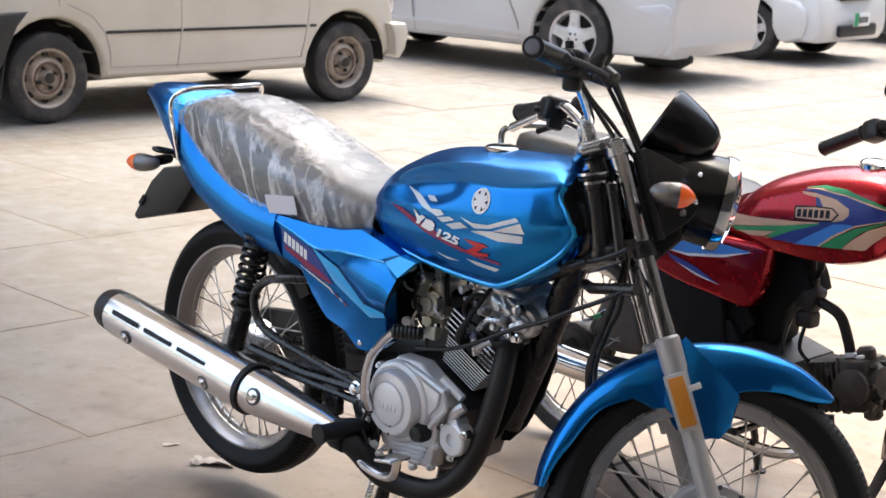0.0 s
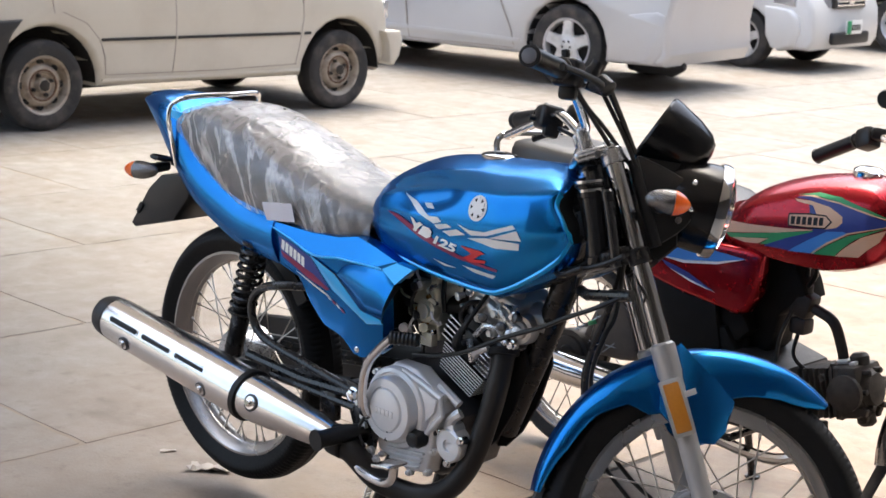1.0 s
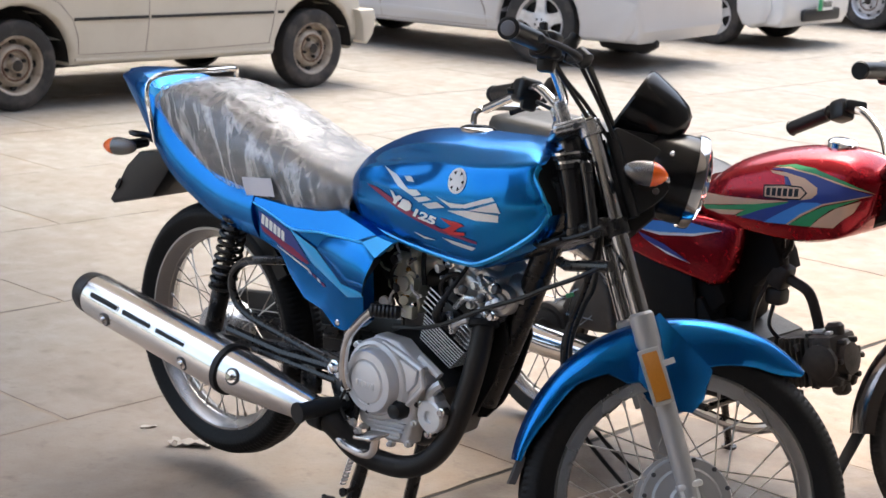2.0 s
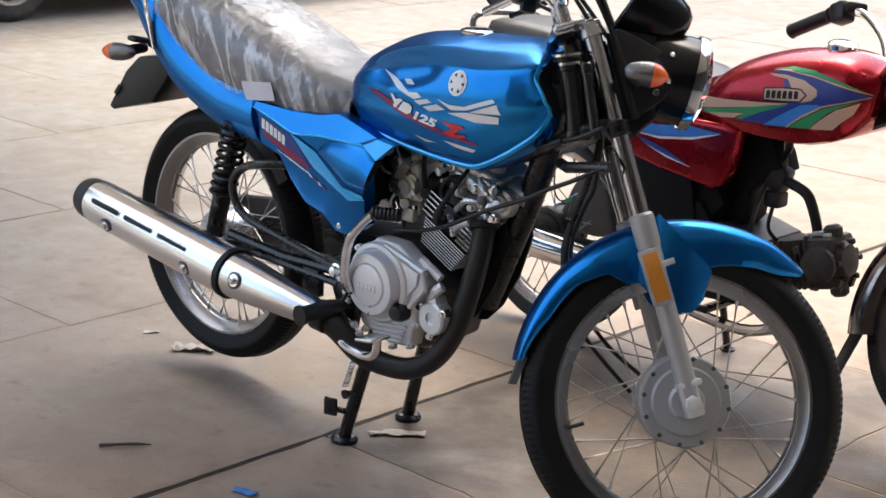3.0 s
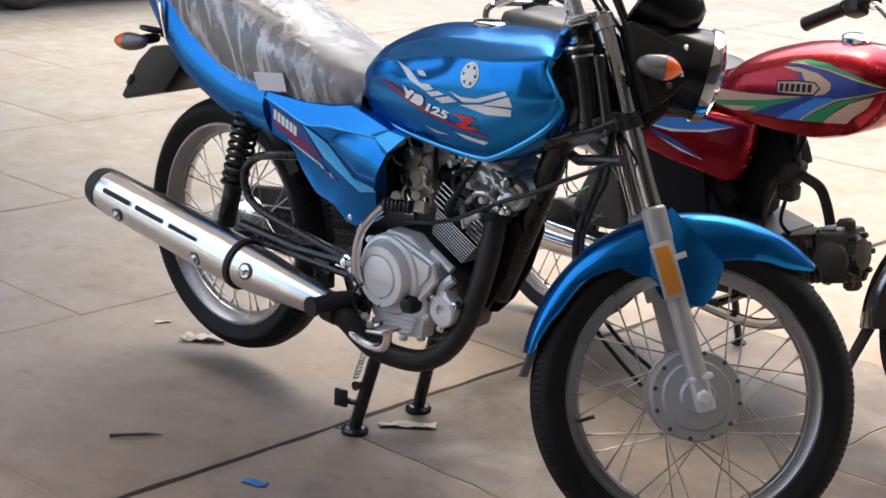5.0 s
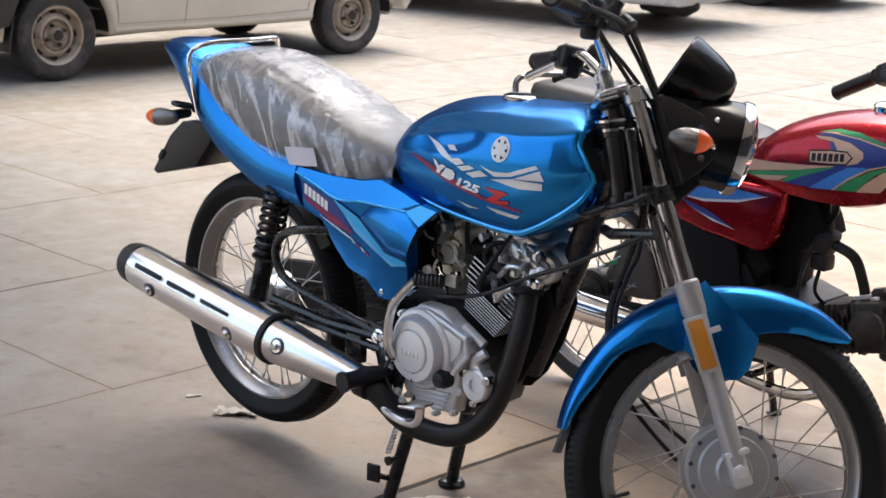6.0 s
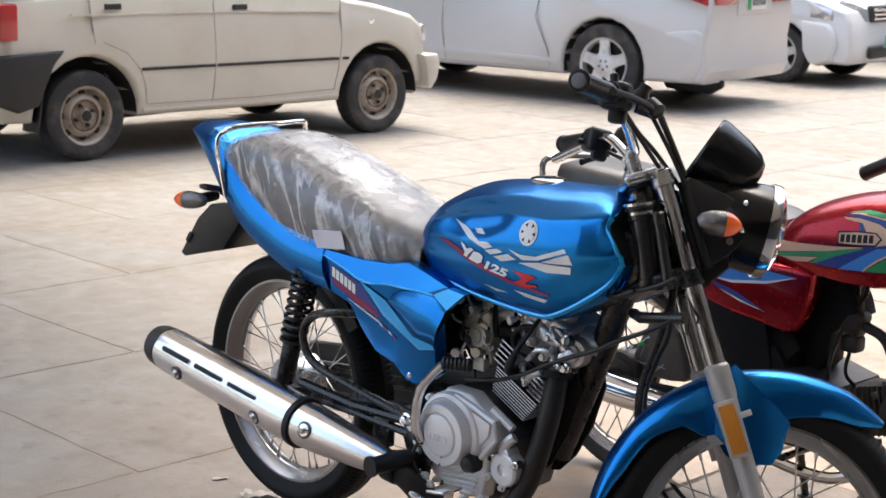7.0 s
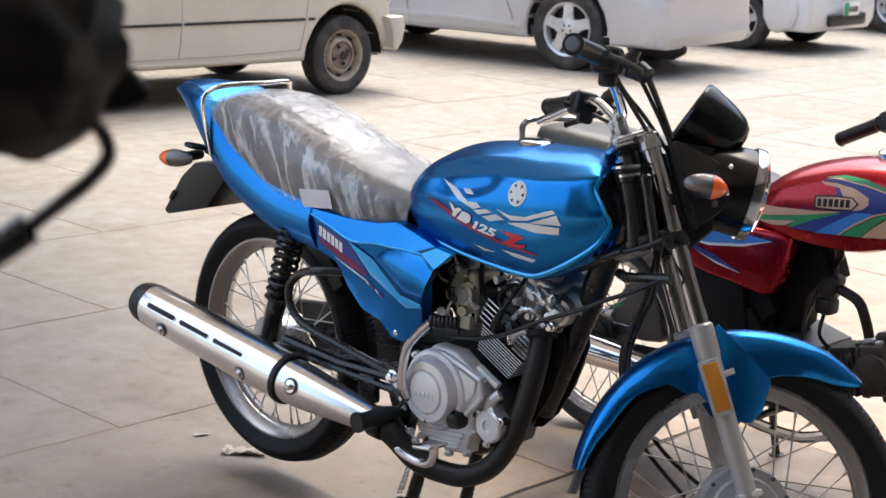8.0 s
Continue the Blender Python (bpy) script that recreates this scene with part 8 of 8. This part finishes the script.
def sedan():
    half = 0.845

    def detail(ob):
        for s in (-1, 1):
            for pts in ([(0.62, 0.95), (0.66, 0.70), (0.52, 0.42), (0.50, 0.30)], [(1.62, 0.95), (1.62, 0.60), (1.58, 0.27)], [(0.5, 0.275), (1.4, 0.27), (2.2, 0.27)]):
                strip("panel_gap", ob, PANEL_GAP, pts, half, s, 0.006, 0.002)
            strip("sill_fold", ob, SILVER_PAINT, [(0.42, 0.34), (1.3, 0.36), (2.15, 0.36)], half, s, 0.03, 0.012)
            bm = bmesh.new()
            prism(bm, [(-0.90, 0.86), (-0.60, 0.95), (-0.60, 1.00), (-0.88, 1.01)], s * (half - 0.20), s * (half * 0.955), 0.012)
            part("tail_lamp", bm, TAIL_RED, ob, "red tail lamp cluster")
            bm = bmesh.new()
            box(bm, (-0.925, s * 0.52, 0.915), (0.05, 0.36, 0.11), None, 0.015)
            part("tail_lamp", bm, TAIL_RED, ob, "red tail lamp cluster")
        bm = bmesh.new()
        prism(bm, [(-0.50, 0.62), (-0.90, 0.665), (-0.965, 0.64), (-0.985, 0.52), (-0.955, 0.33), (-0.88, 0.245), (-0.45, 0.27), (-0.37, 0.36), (-0.42, 0.55)], -half - 0.002, half + 0.002, 0.008, 2)
        for v in bm.verts:
            v.co.x += 0.10 * max(0, (abs(v.co.y) - half * 0.55) / (half * 0.45)) ** 2 if v.co.x < -0.6 else 0
            v.co.y *= 0.95 if v.co.x > -0.55 else 1.0
            v.co.y *= (1 - 0.05 * max(0, (v.co.z - 0.62)) / 0.35 - 0.05 * max(0, (0.42 - v.co.z)) / 0.25) * (1 - 0.10 * max(0, (abs(v.co.x - 1.215) - 1.716) / 0.429) ** 2)
        part("rear_bumper", bm, SILVER_PAINT, ob, "pale rear bumper", angle=40)
        bm = bmesh.new()
        box(bm, (-0.935, 0, 0.86), (0.02, 0.62, 0.18), None, 0.01)
        part("plate_recess", bm, SILVER_PAINT, ob)
        bm = bmesh.new()
        box(bm, (-0.952, 0, 0.875), (0.008, 0.36, 0.13), None, 0.003)
        plate = part("number_plate", bm, WHITE, ob, "white plate with a green band")
        bm = bmesh.new()
        box(bm, (-0.958, 0.14, 0.875), (0.004, 0.07, 0.125), None, 0.001)
        part("plate_band", bm, PLATE_GREEN, plate)
        for k in range(5):
            bm = bmesh.new()
            box(bm, (-0.958, 0.06 - 0.05 * k, 0.870), (0.003, 0.03, 0.055), None, 0.0005)
            part("plate_bar", bm, CAR_TRIM, plate)
        bm = bmesh.new()
        tube(bm, [(-0.4, 0.4, 0.24), (-0.80, 0.42, 0.22), (-0.90, 0.42, 0.22)], [0.09, 0.09, 0.03], 12)
        part("exhaust", bm, UNDERSIDE, ob)

    upper = [(-0.90, 0.55), (-0.935, 0.75), (-0.92, 0.98), (-0.86, 1.02), (-0.3, 1.05), (0.6, 1.0), (1.9, 0.96), (2.5, 0.90), (3.1, 0.78), (3.32, 0.66), (3.36, 0.45)]
    roof = [(-0.45, 1.0), (0.0, 1.25), (0.45, 1.43), (1.2, 1.47), (1.7, 1.40), (2.45, 0.92)]
    car("sedan", "pale silver sedan on five-spoke alloy wheels", pose(-5.40, 8.05, 0, 0, 0, 189.5) @ Matrix.Scale(0.93, 4), SILVER_PAINT, half, upper, 0.0, 2.55, -0.93, 3.36, 0.235, 0.335, 0.222, 0.385, "alloy", ALLOY_RIM, roof, detail)


def white_car():
    half = 0.84

    def detail(ob):
        bm = bmesh.new()
        prism(bm, [(2.75, 0.66), (3.25, 0.64), (3.33, 0.56), (3.35, 0.42), (3.30, 0.27), (3.15, 0.21), (2.85, 0.24), (2.78, 0.36)], -half - 0.004, half + 0.004, 0.03, 3)
        for v in bm.verts:
            v.co.x -= 0.22 * max(0, (abs(v.co.y) - half * 0.45) / (half * 0.55)) ** 2 if v.co.x > 3.0 else 0
        bumper = part("front_bumper", bm, WHITE_PAINT, ob, "white front bumper", angle=40)
        bm = bmesh.new()
        box(bm, (3.325, 0, 0.345), (0.06, 0.86, 0.13), None, 0.03)
        part("lower_grille", bm, CAR_TRIM, bumper, "black lower air intake")
        bm = bmesh.new()
        box(bm, (3.27, 0, 0.735), (0.08, 0.74, 0.175), None, 0.03)
        grille = part("grille", bm, CAR_TRIM, ob, "dark grille with chrome bars")
        for k in range(3):
            bm = bmesh.new()
            box(bm, (3.314, 0, 0.690 + 0.045 * k), (0.014, 0.64 + 0.02 * k, 0.036), None, 0.008)
            part("grille_bar", bm, CHROME, grille)
        bm = bmesh.new()
        box(bm, (3.318, 0, 0.735), (0.012, 0.11, 0.09), None, 0.01)
        part("badge", bm, CHROME, grille)
        for s in (-1, 1):
            bm = bmesh.new()
            prism(bm, [(2.80, 0.88), (3.10, 0.835), (3.27, 0.775), (3.29, 0.66), (3.05, 0.68), (2.84, 0.78)], s * (half - 0.46), s * (half - 0.025), 0.02, 3)
            for v in bm.verts:
                v.co.x -= 0.24 * max(0, (abs(v.co.y) - half * 0.45) / (half * 0.55)) ** 2 if v.co.x > 3.0 else 0
            part("headlamp", bm, LAMP_WHITE, ob, "large clear headlamp")
            bm = bmesh.new()
            lathe(bm, [(0, 0.055), (0.02, 0.05), (0.022, 0.01)], (3.235, s * 0.60, 0.42), (1, s * 0.35, 0), 18)
            part("fog_lamp", bm, CAR_TRIM, bumper)
        bm = bmesh.new()
        box(bm, (3.372, 0.0, 0.46), (0.010, 0.36, 0.14), None, 0.003)
        plate = part("number_plate", bm, WHITE, ob, "white plate with a green band")
        bm = bmesh.new()
        box(bm, (3.379, -0.13, 0.46), (0.004, 0.10, 0.135), None, 0.001)
        part("plate_band", bm, PLATE_GREEN, plate)
        for k in range(4):
            bm = bmesh.new()
            box(bm, (3.379, -0.05 + 0.055 * k, 0.455), (0.003, 0.035, 0.06), None, 0.0005)
            part("plate_bar", bm, CAR_TRIM, plate)

    upper = [(-0.55, 0.5), (-0.6, 0.9), (-0.5, 1.0), (0.4, 1.0), (1.9, 0.98), (2.5, 0.94), (2.95, 0.86), (3.22, 0.76), (3.28, 0.64), (3.30, 0.45)]
    roof = [(-0.52, 0.98), (-0.4, 1.35), (0.2, 1.50), (1.0, 1.52), (1.5, 1.47), (2.5, 0.92)]
    car("white_car", "white compact car with a chrome barred grille", pose(-7.8, 10.55, 0, 0, 0, 6) @ Matrix.Scale(0.86, 4), WHITE_PAINT, half, upper, 0.0, 2.5, -0.55, 3.30, 0.23, 0.30, 0.20, 0.35, "alloy", ALLOY_RIM, roof, detail)


def pale_car():
    half = 0.80

    def detail(ob):
        for s in (-1, 1):
            strip("rubbing_strip", ob, CAR_TRIM, [(0.5, 0.55), (1.9, 0.55)], half, s, 0.03, 0.01)
            strip("panel_gap", ob, UNDERSIDE, [(1.2, 0.95), (1.2, 0.3)], half, s, 0.007, 0.002)
        bm = bmesh.new()
        prism(bm, [(2.8, 0.6), (3.05, 0.58), (3.10, 0.40), (2.95, 0.26), (2.82, 0.35)], -half - 0.01, half + 0.01, 0.02)
        part("front_bumper", bm, PALE_GREEN, ob)

    upper = [(-0.6, 0.5), (-0.62, 0.9), (0.3, 0.97), (1.9, 0.95), (2.7, 0.85), (3.0, 0.72), (3.05, 0.5)]
    roof = [(-0.5, 0.95), (-0.3, 1.35), (1.0, 1.42), (1.4, 1.36), (2.1, 0.92)]
    car("pale_car", "pale greenish car with plain wheels", pose(-8.2, 13.75, 0, 0, 0, 3), PALE_GREEN, half, upper, 0.0, 2.4, -0.6, 3.05, 0.24, 0.29, 0.185, 0.35, "steel", ALLOY_RIM, roof, detail)


hatchback()
sedan()
white_car()
pale_car()


# ---- litter on the slabs ----
def scrap(name, label, c, size, mat, seed, turn=0.0, lift=0.006, n=7):
    rng = random.Random(seed)
    bm = bmesh.new()
    top = []
    for i in range(n):
        row = []
        for j in range(4):
            x, y = (i / (n - 1) - 0.5) * size[0], (j / 3 - 0.5) * size[1]
            row.append(V((x + rng.uniform(-1, 1) * size[0] * 0.03, y + rng.uniform(-1, 1) * size[1] * 0.22, 0.002 + rng.random() * lift)))
        top.append(row)
    loft(bm, [r + [V((p.x, p.y, p.z - 0.0012)) for p in r[::-1]] for r in top])
    moved(bm, pose(c[0], c[1], 0, 0, 0, turn))
    tagged(part(name, bm, mat), label, "litter")


scrap("paper_scrap", "crumpled beige paper lying on the slab", (-0.16, 0.02), (0.11, 0.045), PAPER, 1, 35, 0.014, 10)
scrap("paper_strip", "flattened pale paper strip on the slab", (0.565, 0.01), (0.125, 0.024), PAPER, 2, 45, 0.008, 11)
scrap("plastic_scrap", "small bright blue plastic scrap on the slab", (0.58, -0.435), (0.05, 0.018), BLUE_SCRAP, 3, 20, 0.006, 5)
scrap("paper_scrap", "small whitish paper scrap on the slab", (-0.335, 0.02), (0.04, 0.014), PAPER, 4, 60, 0.004, 5)
bm = bmesh.new()
tube(bm, [(0.200, -0.515, 0.006), (0.225, -0.485, 0.008), (0.245, -0.455, 0.007), (0.268, -0.43, 0.006)], [0.0045, 0.0032, 0.0038, 0.001], 7, 3)
tagged(part("twig", bm, TWIG), "short dark dry twig on the slab", "litter")


# ---- paving slabs ----
def slab_mesh(w, l, rng, mat=SLAB):
    """One slab with worn, slightly wavy edges."""
    bm = bmesh.new()
    n = 16
    edge = []
    for k in range(4):
        for i in range(n):
            t = i / n
            x, y = [(t - 0.5, -0.5), (0.5, t - 0.5), (0.5 - t, 0.5), (-0.5, 0.5 - t)][k]
            chip = 0.010 if rng.random() < 0.16 else 0.0
            edge.append((x * (w - chip) + rng.uniform(-0.003, 0.003), y * (l - chip) + rng.uniform(-0.003, 0.003)))
    top = [bm.verts.new((x * 0.997, y * 0.997, 0.0)) for x, y in edge]
    low = [bm.verts.new((x, y, -0.003)) for x, y in edge]
    base = [bm.verts.new((x, y, -0.02)) for x, y in edge]
    bm.faces.new(top)
    for a, b in ((top, low), (low, base)):
        for i in range(len(a)):
            j = (i + 1) % len(a)
            bm.faces.new((a[i], b[i], b[j], a[j]))
    bmesh.ops.recalc_face_normals(bm, faces=bm.faces)
    me = bpy.data.meshes.new("slab")
    bm.to_mesh(me)
    bm.free()
    me.materials.append(mat)
    return me


rng = random.Random(4)
for r in range(len(ROWS_X) - 1):
    x1, x0 = ROWS_X[r], ROWS_X[r + 1]
    right, left = (0.0068 if abs(x1 - 0.46) < 0.01 else 0.0022), (0.0068 if abs(x0 - 0.46) < 0.01 else 0.0022)
    meshes = [slab_mesh(x1 - x0 - right - left, SLAB_Y - GAP, rng) for _ in range(3)]
    start = -0.11 if r % 2 else -0.76
    for k in range(-3, 12):
        data = meshes[rng.randrange(3)]
        # these three slabs take the darker brown tone
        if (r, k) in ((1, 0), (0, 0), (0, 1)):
            data = slab_mesh(x1 - x0 - right - left, SLAB_Y - GAP, random.Random(9), DARK_BROWN_SLAB)
        slab = new("slab", data)
        slab.parent = ground
        slab.location = ((x0 + left + x1 - right) / 2, start + (k + 0.5) * SLAB_Y, rng.uniform(-0.001, 0.001))
        slab.rotation_euler = (0, 0, rng.uniform(-0.002, 0.002))

# packed earth standing in the wide joint, uneven along its length
bm = bmesh.new()
rows = []
for k in range(140):
    y = -1.6 + k * 0.05
    low = -0.0015 + rng.uniform(-0.0004, 0.0006)
    rows.append([V((0.448, y, -0.012)), V((0.448, y, low)), V((0.472, y, low)), V((0.472, y, -0.012))])
loft(bm, rows)
part("joint_earth", bm, WIDE_GROUT, ground, "dark earth packed in the joint")
